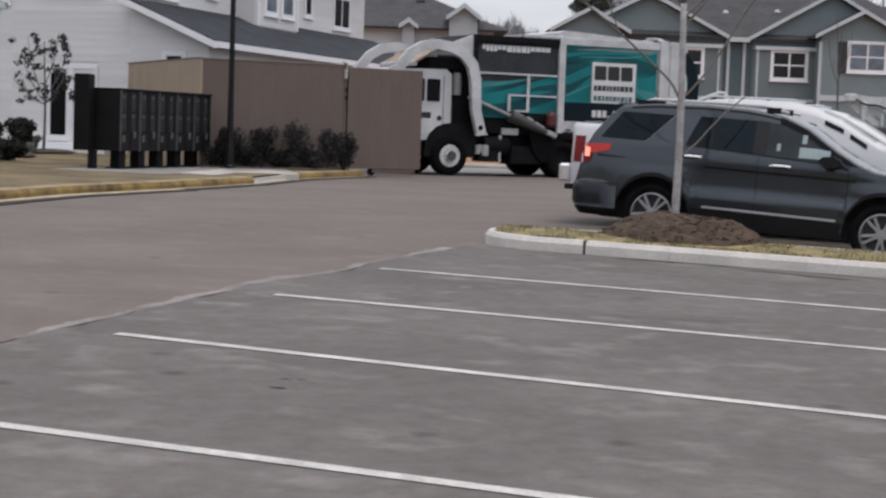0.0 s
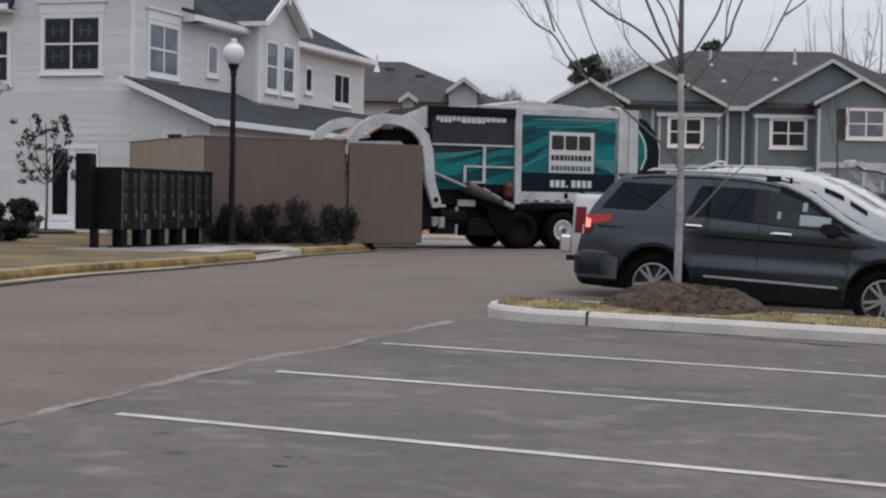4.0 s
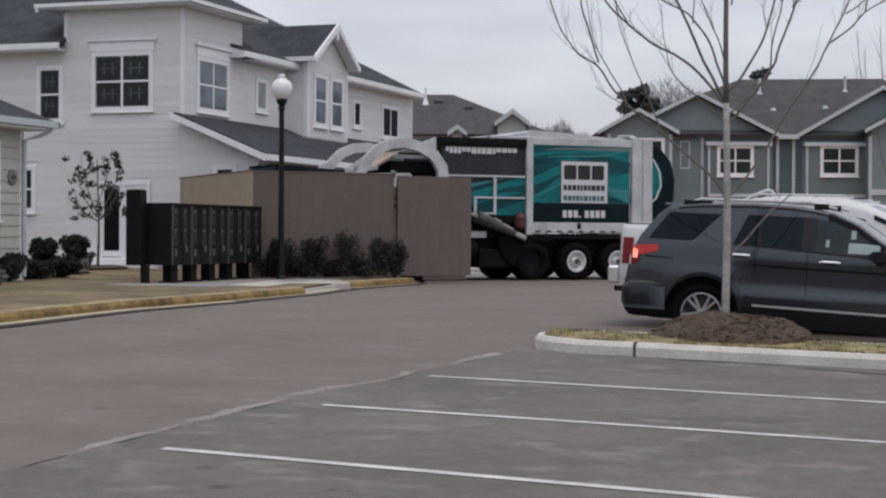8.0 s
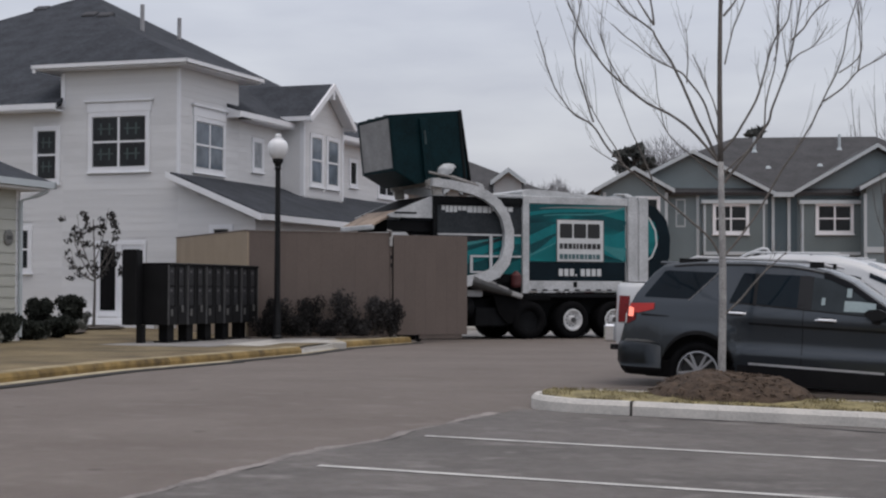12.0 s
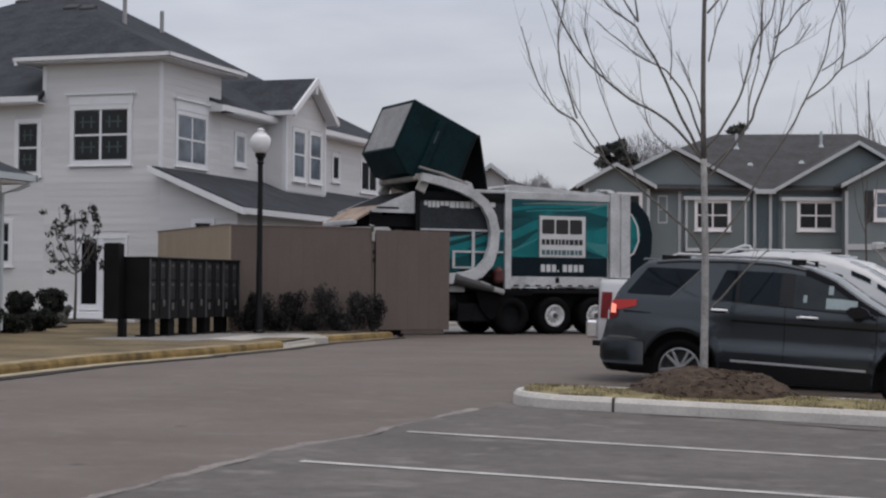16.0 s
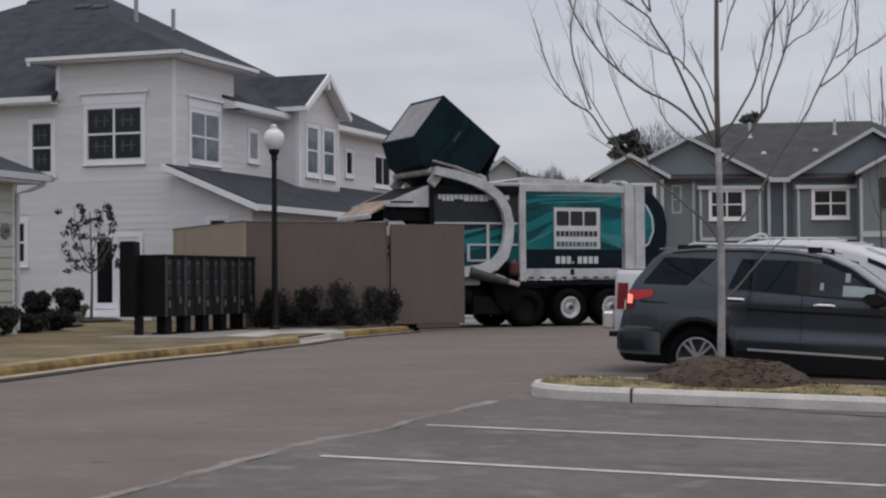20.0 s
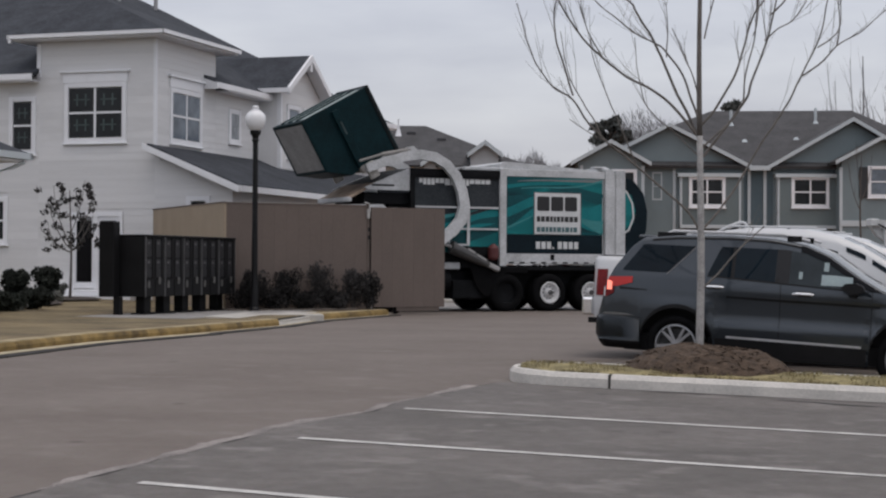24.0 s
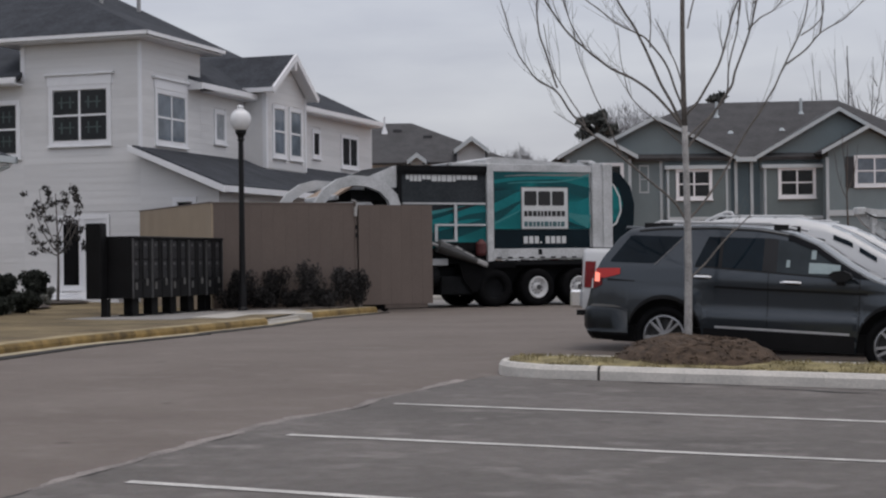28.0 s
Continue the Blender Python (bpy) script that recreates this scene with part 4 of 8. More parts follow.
    pieces("pane", GLASS_DARK, slim, "", (10.44, -0.02, 4.25, 10.76, 0.01, 4.77), (10.44, -0.02, 4.81, 10.76, 0.01, 5.35))
    window(h, pose(0, -0.02, 0), 24.6, 25.8, 3.9, 5.2, 2, GLASS_DARK)
    for x, z in ((14.55, 7.80), (18.55, 7.95), (14.85, 6.92), (17.25, 7.05)):
        y = (z - 5.7) / 2.95 * 5.6 - 0.4
        bm = bmesh.new()
        tall = 0.72 if z > 7.5 else 0.1
        tube(bm, [(x, y, z - 0.1), (x, y, z + tall)], 0.065, 10)
        lathe(bm, [(0.15, 0), (0.12, 0.06), (0.07, 0.14), (0, 0.14)], 10, pose(x, y, z - 0.02))
        part("vent_pipe", bm, TRIM_GREY, h, "white vent pipe")


grey_house()


def middle_house():
    h = thing("house", pose(0, 86.0, 0), "white house with grey roof behind the lorry", "house")
    part("wall", boxes((-8, 0.5, 0, 5.2, 10, 6.5)), SIDING_WHITE, h)
    e = 6.5
    r0, r1 = (-1.6, 5, 9.0), (0.5, 5, 9.0)
    c = [(-8.5, -0.2, e), (5.9, -0.2, e), (5.9, 10.4, e), (-8.5, 10.4, e)]
    for q in ([c[0], c[1], r1, r0], [c[1], c[2], r1], [c[2], c[3], r0, r1], [c[3], c[0], r0]):
        bm = bmesh.new()
        slab(bm, q, 0.12)
        part("roof", bm, ROOF_WARM, h, "grey shingle hip")
    for xm, zp, wd in ((3.55, 7.75, 0.72), (0.7, 6.92, 0.30)):
        bm = bmesh.new()
        prism(bm, [(xm - wd, 3), (xm + wd, 3), (xm + wd, zp - wd * 0.72), (xm, zp - 0.1), (xm - wd, zp - wd * 0.72)], -0.8, 3)
        part("gable", bm, mat("siding_pale_grey", (0.40, 0.41, 0.42), 0.6, 0.06, 1.2, 25, 0.04), h, "pale grey gable")
        for s in (-1, 1):
            bm = bmesh.new()
            slab(bm, [(xm + s * (wd + 0.2), -1.1, zp - wd * 0.75 - 0.15), (xm, -1.1, zp), (xm, 3.5, zp), (xm + s * (wd + 0.2), 3.5, zp - wd * 0.75 - 0.15)], 0.12)
            part("roof", bm, ROOF_WARM, h, "grey shingle gable roof")
            bm = bmesh.new()
            prism(bm, [(xm + s * (wd + 0.2), zp - wd * 0.75 - 0.12), (xm, zp + 0.03), (xm, zp - 0.22), (xm + s * (wd + 0.2), zp - wd * 0.75 - 0.36)], -1.2, -1.1)
            part("barge_board", bm, TRIM_GREY, h)
    bm = bmesh.new()
    tube(bm, [(-1.0, 3.7, 8.1), (-1.0, 3.7, 9.25)], 0.06, 8)
    lathe(bm, [(0.2, 0), (0.16, 0.1), (0.08, 0.4), (0, 0.4)], 10, pose(-1.0, 3.7, 8.3))
    part("vent_pipe", bm, WHITE_TRIM, h, "white vent pipe")
    for x, z in ((-0.3, 8.5), (1.35, 8.1)):
        y = -0.2 + (z - 6.5) / 2.5 * 5.2
        part("roof_vent", boxes((x - 0.24, y - 0.2, z - 0.12, x + 0.24, y + 0.2, z + 0.07), bevel=0.02), mat("vent_dark", (0.03, 0.03, 0.034), 0.7), h, "dark low roof vent")



middle_house()

# ---- bin enclosure ----
ENC = pose(-4.60, 39.6, 0.0, 0, 0, 24.4)          # x along the near fence to the gate's end, y to the back


def enclosure():
    f = thing("fence", ENC, "tall brown board fence round the bin store", "fence")
    top, foot = 2.73, 0.16
    n = 12
    for i in range(n):
        a, b = 3.68 * i / n, 3.68 * (i + 1) / n
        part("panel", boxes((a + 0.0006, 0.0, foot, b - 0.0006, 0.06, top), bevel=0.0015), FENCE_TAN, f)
    # Side boards take a paler copy: the light on them is in the colour.
    for i in range(14):
        a, b = 6.4 * i / 14, 6.4 * (i + 1) / 14
        part("panel", boxes((-0.055, a + 0.0015, foot, 0.0, b - 0.0015, top + 0.02), bevel=0.003), FENCE_LIT, f, "side board in a paler, lit tan")
    for i in range(12):
        a, b = 3.68 * i / 12, 3.68 * (i + 1) / 12
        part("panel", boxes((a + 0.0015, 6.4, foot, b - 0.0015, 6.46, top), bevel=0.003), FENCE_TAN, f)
    pieces("cap_rail", FENCE_TAN, f, "", (-0.06, -0.012, top, 3.7, 0.075, top + 0.035), (-0.07, 0.075, top + 0.02, 0.012, 6.46, top + 0.05), bevel=0.006)
    for x, y in ((0.05, 0.12), (1.85, 0.12), (3.62, 0.12), (0.05, 3.2), (0.05, 6.3), (3.62, 6.3)):
        part("post", boxes((x - 0.05, y - 0.05, 0.0, x + 0.05, y + 0.05, top - 0.05)), FENCE_TAN, f)
    g = thing("gate", ENC @ Matrix.Translation((3.74, -0.06, 0)) @ pose(0, 0, 0, 0, 0, 1.2), "brown board gate leaf swung open beside the bin store", "gate")
    for i in range(7):
        a, b = 0.03 + 2.06 * i / 7, 0.03 + 2.06 * (i + 1) / 7
        part("board", boxes((a + 0.0006, 0.0, 0.2, b - 0.0006, 0.05, 2.71), bevel=0.0015), FENCE_TAN, g)
    pieces("gate_frame", BLACK_METAL, g, "", (0.03, 0.05, 0.25, 0.1, 0.1, 2.65), (2.0, 0.05, 0.25, 2.08, 0.1, 2.65), (0.1, 0.05, 0.3, 2.0, 0.1, 0.4), (0.1, 0.05, 2.4, 2.0, 0.1, 2.5))
    part("gate_wheel", lathe(bmesh.new(), [(0, -0.03), (0.1, -0.03), (0.1, 0.03), (0, 0.03)], 14, pose(0.75, 0.08, 0.12, 90, 0, 0)), RUBBER, g)
    part("foot_rail", boxes((0.75, 0.02, 0.10, 1.95, 0.09, 0.2)), mat("post_brown", (0.11, 0.085, 0.072), 0.7), g, "brown foot rail")
    p = thing("gate_post", ENC @ Matrix.Translation((3.71, 0.02, 0)), "steel gate post with white latch at its top", "gate post")
    bm = bmesh.new()
    tube(bm, [(0, 0, 0.1), (0, 0, 2.8)], 0.045, 10)
    part("post", bm, mat("post_brown", (0.11, 0.085, 0.072), 0.7), p)
    bm = bmesh.new()
    box(bm, -0.05, -0.08, 2.42, 0.03, -0.03, 2.66, None, 0.01)
    tube(bm, [(-0.12, -0.06, 2.83), (0.0, -0.07, 2.8), (0.02, -0.07, 2.6)], 0.022, 6)
    part("latch", bm, mat("latch_grey", (0.32, 0.31, 0.30), 0.6, 0.3, 8, 40, 0.1), p, "pale worn latch arm")
    for z in (2.1, 1.9):
        part("hinge", boxes((-0.02, -0.07, z, 0.02, -0.04, z + 0.1)), BLACK_METAL, p)


enclosure()

# ---- cluster letter boxes ----


def letter_boxes():
    base = pose(-5.80, 35.1, 0.165, 0, 0, GRID)
    unit = thing("letterbox_unit", base, "dark bronze cluster letterbox on pedestals, back to back", "letterbox", "cluster letterboxes")
    L, D, z0, z1 = 0.878, 0.80, 0.385, 1.68
    part("cabinet", boxes((-D, 0.006, z0, -0.02, L - 0.006, z1), bevel=0.01), BRONZE, unit)
    part("roof_cap", boxes((-D - 0.03, 0.003, z1, 0.02, L - 0.003, z1 + 0.045), bevel=0.012), BRONZE, unit)
    part("pedestal", boxes((-0.47, L / 2 - 0.02, 0.03, -0.25, L / 2 + 0.28, z0), bevel=0.01), BRONZE, unit)
    part("base_plate", boxes((-0.52, L / 2 - 0.14, 0.0, -0.16, L / 2 + 0.40, 0.03), bevel=0.006), BRONZE, unit)
    seam = mat("bronze_edge", (0.075, 0.075, 0.077), 0.35, 0.3, 4, 40, 0)
    face = mat("letterbox_door", (0.019, 0.019, 0.021), 0.45, 0.25, 3, 40, 0.02, spec=0.25)
    for c in range(2):
        y0 = 0.02 + c * 0.415
        for za, zb in ((z0 + 0.42, z0 + 0.82), (z0 + 0.85, z1 - 0.06)):
            d = part("door", boxes((-0.02, y0 + 0.03, za, 0.004, y0 + 0.25, zb), bevel=0.004), face, unit, "grey-black door")
            part("lock", lathe(bmesh.new(), [(0, 0), (0.016, 0), (0.016, 0.012), (0, 0.012)], 10, pose(0.004, y0 + 0.20, (za + zb) / 2, 0, 90, 0)), BLACK_METAL, d)
            part("number_bar", boxes((0.0045, y0 + 0.07, zb - 0.10, 0.007, y0 + 0.16, zb - 0.05)), seam, d)
        part("column_strip", boxes((-0.019, y0 + 0.28, z0 + 0.40, 0.006, y0 + 0.37, z1 - 0.02)), BRONZE, unit)
        zl = z0 + (0.19, 0.27)[c]
        part("latch", boxes((0.0, y0 + 0.08 + 0.06 * c, zl, 0.018, y0 + 0.17 + 0.06 * c, zl + 0.15), bevel=0.006), mat("latch_dull", (0.085, 0.083, 0.08), 0.45, 0.4, 9, 40, 0.05), unit, "dull metal latch")
        part("parcel_door", boxes((-0.02, y0 + 0.012, z0 + 0.015, 0.0, y0 + 0.395, z0 + 0.38), bevel=0.004), BRONZE, unit)
    pieces("edge_trim", seam, unit, "", (-0.018, 0.01, z0, 0.008, 0.03, z1), (-0.018, L - 0.03, z0, 0.008, L - 0.01, z1))
    for i in range(1, 5):
        copy_thing(unit, base @ Matrix.Translation((0, i * L, 0)))
    # taller parcel cabinet at the end of the row
    t = thing("parcel_locker", base @ Matrix.Translation((-0.76, -0.30, 0)), "tall dark parcel cabinet beside the letterboxes", "locker")
    part("cabinet", boxes((-0.2, 0, 0.385, 0.15, 0.28, 2.0), bevel=0.012), BRONZE, t)
    part("door", boxes((0.15, 0.03, 0.45, 0.165, 0.25, 1.9), bevel=0.004), BRONZE, t)
    part("leg", boxes((0.10, 0.10, 0, 0.25, 0.24, 0.385)), BRONZE, t)


letter_boxes()

# ---- street lamp ----


def street_lamp():
    s = thing("street_lamp", pose(-3.835, 38.8, 0.15), "black post-top street lamp with frosted acorn globe", "street lamp")
    bm = bmesh.new()
    lathe(bm, [(0.0, 0), (0.13, 0), (0.13, 0.06), (0.10, 0.1), (0.095, 0.45), (0.08, 0.6), (0.075, 0.65)], 18)
    part("base", bm, BLACK_METAL, s)
    bm = bmesh.new()
    tube(bm, [(0, 0, 0.6), (0, 0, 4.02)], [0.075, 0.06], 16)
    part("pole", bm, BLACK_METAL, s)
    bm = bmesh.new()
    lathe(bm, [(0.06, 4.0), (0.09, 4.05), (0.07, 4.09), (0.085, 4.15), (0.125, 4.20), (0.13, 4.27), (0.11, 4.29), (0, 4.29)], 18)
    part("collar", bm, BLACK_METAL, s)
    bm = bmesh.new()
    lathe(bm, [(0.11, 4.27), (0.155, 4.30), (0.21, 4.38), (0.24, 4.47), (0.247, 4.54), (0.235, 4.62), (0.195, 4.69), (0.13, 4.735), (0.06, 4.75)], 28)
    shade_smooth(part("globe", bm, mat("frosted_globe", (0.72, 0.72, 0.73), 0.25, 0.04, 6, 20, 0.0), s, "frosted white globe"))
    bm = bmesh.new()
    lathe(bm, [(0.13, 4.735), (0.135, 4.755), (0.085, 4.77), (0.06, 4.79), (0.085, 4.815), (0.085, 4.835), (0.05, 4.86), (0.0, 4.875)], 16)
    shade_smooth(part("finial", bm, mat("frosted_globe", (0.72, 0.72, 0.73)), s))


street_lamp()

# ---- plants ----


def leaf_cloud(bm, c, r, n, size, rng, flat=1.0):
    for _ in range(n):
        d = Vector((rng.gauss(0, 1), rng.gauss(0, 1), rng.gauss(0, 1))).normalized() * (rng.random() ** 0.4)
        p = Vector(c) + Vector((d.x * r[0], d.y * r[1], d.z * r[2]))
        q = Euler((rng.uniform(0, 6.3), rng.uniform(0, 6.3), rng.uniform(0, 6.3))).to_matrix()
        s = size * rng.uniform(0.6, 1.4)
        vs = [bm.verts.new(p + q @ Vector(o)) for o in ((-s, 0, 0), (0, -s * 0.5, 0), (s, 0, s * 0.2), (0, s * 0.5, 0))]
        bm.faces.new(vs)


def shrub(m, h, w, seed, label, leaf, clumps=9, leaves=90, size=0.045):
    rng = random.Random(seed)
    s = thing("shrub", m, label, "shrub", "shrubs")
    bm = bmesh.new()
    tips = []
    for i in range(clumps):
        a = rng.uniform(0, math.tau)
        rr = w * rng.uniform(0.15, 0.85)
        tip = Vector((math.cos(a) * rr, math.sin(a) * rr, h * rng.uniform(0.45, 0.98)))
        tube(bm, [(0, 0, -0.05), tip * 0.5 + Vector((0, 0, 0.05)), tip], [0.02, 0.012, 0.006], 5)
        tips.append(tip)
    part("stem", bm, BARK_DARK, s)
    bm = bmesh.new()
    for t in tips:
        leaf_cloud(bm, t * 0.9, (w * 0.42, w * 0.42, h * 0.24), leaves, size, rng)
        leaf_cloud(bm, t * 0.5, (w * 0.45, w * 0.45, h * 0.25), leaves // 2, size, rng)
    part("foliage", bm, leaf, s)
    return s


for k, (x, h, w) in enumerate(((0.22, 0.66, 0.40), (0.50, 0.98, 0.36), (0.95, 0.66, 0.40), (1.36, 1.04, 0.36), (1.78, 0.50, 0.38), (2.25, 1.14, 0.34), (2.66, 0.52, 0.40), (3.08, 1.0, 0.32), (3.50, 0.92, 0.30))):
    p = ENC @ Vector((x, -0.55, 0))
    shrub(pose(p.x, p.y, 0.12), h, w * 1.15, 20 + k, "dark brownish shrub before the brown fence", LEAF_DULL, 12, 130, 0.032)
for k, (x, y, h, w) in enumerate(((-9.72, 43.2, 1.2, 0.46), (-10.45, 42.9, 1.05, 0.42), (-9.25, 40.2, 0.55, 0.4), (-9.0, 39.0, 0.45, 0.45), (-8.75, 37.2, 0.6, 0.42), (-8.95, 35.6, 0.62, 0.45), (-9.1, 34.0, 0.8, 0.5), (-9.42, 33.2, 1.62, 0.30))):
    shrub(pose(x, y, lawn_z(x, y) - 0.02), h * 0.72, w, 50 + k, "clipped dark evergreen shrub in a house bed", LEAF_DARK, 13, 190, 0.05)
for k, (x, y, h, w) in enumerate(((-9.85, 44.9, 0.42, 0.30), (-11.0, 44.9, 0.40, 0.30), (-11.9, 44.6, 0.42, 0.34), (-9.3, 42.2, 0.30, 0.30), (-9.95, 41.9, 0.32, 0.34), (-8.95, 38.0, 0.26, 0.30), (-8.9, 36.4, 0.28, 0.28), (-8.85, 32.4, 0.32, 0.34))):
    shrub(pose(x, y, lawn_z(x, y) - 0.02), h, w, 80 + k, "low pale grey-green tuft in a house bed", mat("pale_leaf", (0.15, 0.155, 0.14), 0.85, 0.35, 3, 30, 0.2, rnd=0.3), 8, 90, 0.04)
fence_bed = part("fence_bed", boxes((-0.25, -0.95, -0.1, 3.1, -0.002, 0.20), bevel=0.03), MULCH_DARK)
fence_bed.matrix_basis = ENC
tagged(fence_bed, "dark mulch bed along the brown fence", "bed", "", "structure")
bed = sheet("planting_bed", lambda y: [-15, -13, -11.8, -11, -10, -8.9 + 0.3 * math.sin(y * 1.3)], span(37.5, 46.6, 20), lambda x, y: lawn_z(x, y) + 0.05, MULCH_DARK, "dark mulch planting bed", "bed")


def bare_tree(name, m, height, r, limbs, seed, label, bark, twigs=5, twig_len=0.7):
    """A bare tree. limbs: start height, reach x, reach y, end height, bow."""
    rng = random.Random(seed)
    t = thing(name, m, label, "tree", "trees")
    bm = bmesh.new()
    pts = [Vector((0.03 * math.sin(z * 1.3), 0.02 * math.cos(z * 1.1), z)) for z in span(-0.1, height, 14)]
    tube(bm, pts, [r * (1.25 if i == 0 else 1.0) * (1 - 0.8 * i / 14) + 0.004 for i in range(15)], 9)
    shade_smooth(part("trunk", bm, bark, t))
    for z0, dx, dy, z1, bow in limbs:
        bm = bmesh.new()
        def at(s):
            w = 0.04 * noise.noise((s * 3, z0 * 5, dx)) * s
            return Vector((dx * (1 - (1 - s) ** bow) + w, dy * s, z0 + (z1 - z0) * (0.35 * s + 0.65 * s ** 1.5) + w))
        ps = [at(i / 10) for i in range(11)]
        r0 = r * (0.42 if z0 < height * 0.6 else 0.32)
        tube(bm, ps, [r0 * (1 - 0.82 * i / 10) + 0.0035 for i in range(11)], 6)
        for _ in range(twigs):
            s = rng.uniform(0.3, 0.95)
            a = at(s)
            d = (at(min(1, s + 0.05)) - a).normalized()
            d = (d + Vector((rng.uniform(-0.6, 0.6), rng.uniform(-0.6, 0.6), rng.uniform(0.1, 0.6)))).normalized()
            ln = twig_len * rng.uniform(0.5, 1.3)
            q = [a, a + d * ln * 0.5 + Vector((0, 0, 0.03)), a + d * ln + Vector((0, 0, 0.14 * ln))]
            tube(bm, q, [r0 * 0.35 * (1 - s) + 0.006, 0.006, 0.003], 5)
        part("limb", bm, bark, t)
    return t


def grown(pts, n=6):
    """A smooth run through a few bends."""
    ps = [Vector(p) for p in pts]
    ps = [ps[0] * 2 - ps[1]] + ps + [ps[-1] * 2 - ps[-2]]
    out = []
    for a, b, c, d in zip(ps, ps[1:], ps[2:], ps[3:]):
        for k in range(n):
            u = k / n
            out.append(0.5 * ((2 * b) + (c - a) * u + (2 * a - 5 * b + 4 * c - d) * u * u + (3 * b - a - 3 * c + d) * u ** 3))
    return out + [ps[-2]]


def young_tree():
    rng = random.Random(7)
    t = thing("tree", pose(3.40, 19.72, 0.03), "young bare tree with pale trunk in a mulched island", "tree", "trees")
    bm = bmesh.new()
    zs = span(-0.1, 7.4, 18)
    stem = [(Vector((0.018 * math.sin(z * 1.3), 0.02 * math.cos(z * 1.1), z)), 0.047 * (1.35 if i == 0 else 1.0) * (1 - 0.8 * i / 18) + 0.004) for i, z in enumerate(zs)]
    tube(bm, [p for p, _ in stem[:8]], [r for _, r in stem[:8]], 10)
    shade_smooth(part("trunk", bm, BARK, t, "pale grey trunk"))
    # Backlit look of the upper stem is put into its darker colour.
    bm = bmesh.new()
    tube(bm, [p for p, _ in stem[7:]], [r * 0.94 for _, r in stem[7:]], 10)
    shade_smooth(part("leader", bm, BARK_LIMB, t, "leading stem, coloured darker for its backlit look"))

    def limb(r0, depth, *pts, twigs=8):
        """Bends as x, z; the limb leans away in y as it rises."""
        z0, z1 = pts[0][1], pts[-1][1]
        ps = grown([(x, depth * (z - z0) / (z1 - z0), z) for x, z in pts])
        n = len(ps) - 1
        bm = bmesh.new()
        tube(bm, [p + Vector((0.012 * noise.noise(p * 4), 0, 0.012 * noise.noise(p * 5))) for p in ps], [r0 * (1 - 0.78 * i / n) + 0.003 for i in range(n + 1)], 7)
        for _ in range(twigs):
            i = rng.randint(int(n * 0.35), n - 1)
            d = (ps[i + 1] - ps[i]).normalized()
            d = (d + Vector((rng.uniform(-0.45, 0.45), rng.uniform(-0.5, 0.5), rng.uniform(0.1, 0.5)))).normalized()
            ln = rng.uniform(0.2, 0.8)
            q = [ps[i], ps[i] + d * ln * 0.5 + Vector((rng.uniform(-0.03, 0.03), 0, 0.02)), ps[i] + d * ln + Vector((0, 0, 0.16 * ln))]
            tube(bm, q, [r0 * 0.25 * (1 - i / n) + 0.0026, 0.0026, 0.0015], 4)
            side = q[1] + Vector((rng.uniform(-0.12, 0.12), rng.uniform(-0.1, 0.1), ln * 0.35))
            tube(bm, [q[1], q[1].lerp(side, 0.5) + Vector((0.01, 0, 0)), side], [0.0022, 0.0018, 0.0012], 4)
        part("limb", bm, BARK_LIMB, t)

    limb(0.0125, 0.3, (0, 1.67), (-0.25, 2.01), (-1.24, 2.87), (-1.53, 3.27), (-1.77, 3.42), (-1.92, 3.63), (-2.04, 3.86), (-2.2, 4.45), twigs=10)
    limb(0.0095, 0.1, (-1.54, 3.29), (-1.7, 3.8), (-1.76, 4.03), (-1.77, 4.26), (-1.7, 4.71), (-1.67, 4.94), (-1.63, 5.32), twigs=9)
    limb(0.0165, -0.3, (0.01, 2.77), (-0.19, 3), (-0.51, 3.31), (-0.97, 3.56), (-1.38, 3.9), (-1.68, 4.3), (-1.85, 4.66), (-1.95, 4.98), twigs=14)
    limb(0.006, 0.1, (-1.17, 3.73), (-1.3, 3.96), (-1.4, 4.18), (-1.44, 4.41), (-1.43, 4.68), twigs=6)
    limb(0.0175, 0.4, (0.01, 2.75), (-0.09, 2.96), (-0.34, 3.51), (-0.51, 3.94), (-0.74, 4.34), (-0.81, 4.47), (-1.12, 4.7), (-1.25, 4.94), (-1.38, 5.32), twigs=12)
    limb(0.0115, 0.1, (-0.81, 4.47), (-0.83, 4.68), (-0.87, 4.95), (-0.85, 5.52), twigs=8)
    limb(0.01, 0.2, (-0.81, 4.47), (-0.95, 4.7), (-1.04, 4.94), (-1.16, 5.4), twigs=8)
    limb(0.0125, -0.4, (0.02, 2.88), (-0.06, 3.09), (-0.25, 3.54), (-0.47, 3.81), (-0.61, 3.91), (-0.81, 4), (-1.12, 4.22), (-1.36, 4.41), twigs=10)
    limb(0.007, 0.3, (-0, 3.21), (-0.08, 3.58), (-0.17, 3.81), (-0.3, 4.17), twigs=5)
    limb(0.0055, 0.1, (-0.41, 3.77), (-0.39, 4.15), (-0.41, 4.45), twigs=4)
    limb(0.014, 0.3, (0.03, 2.96), (0.17, 3.13), (0.43, 3.55), (0.54, 3.89), (0.68, 4.31), (0.85, 4.57), (0.91, 4.88), (0.94, 5.45), twigs=12)
    limb(0.0095, -0.2, (0.04, 2.68), (0.47, 3.13), (0.53, 3.55), (0.64, 4.04), (0.67, 4.69), (0.69, 5.14), twigs=8)
    limb(0.0145, -0.3, (0.04, 2.56), (0.51, 3.21), (0.6, 3.47), (0.77, 3.93), (0.85, 4.31), (0.91, 4.72), (0.94, 5.22), twigs=10)
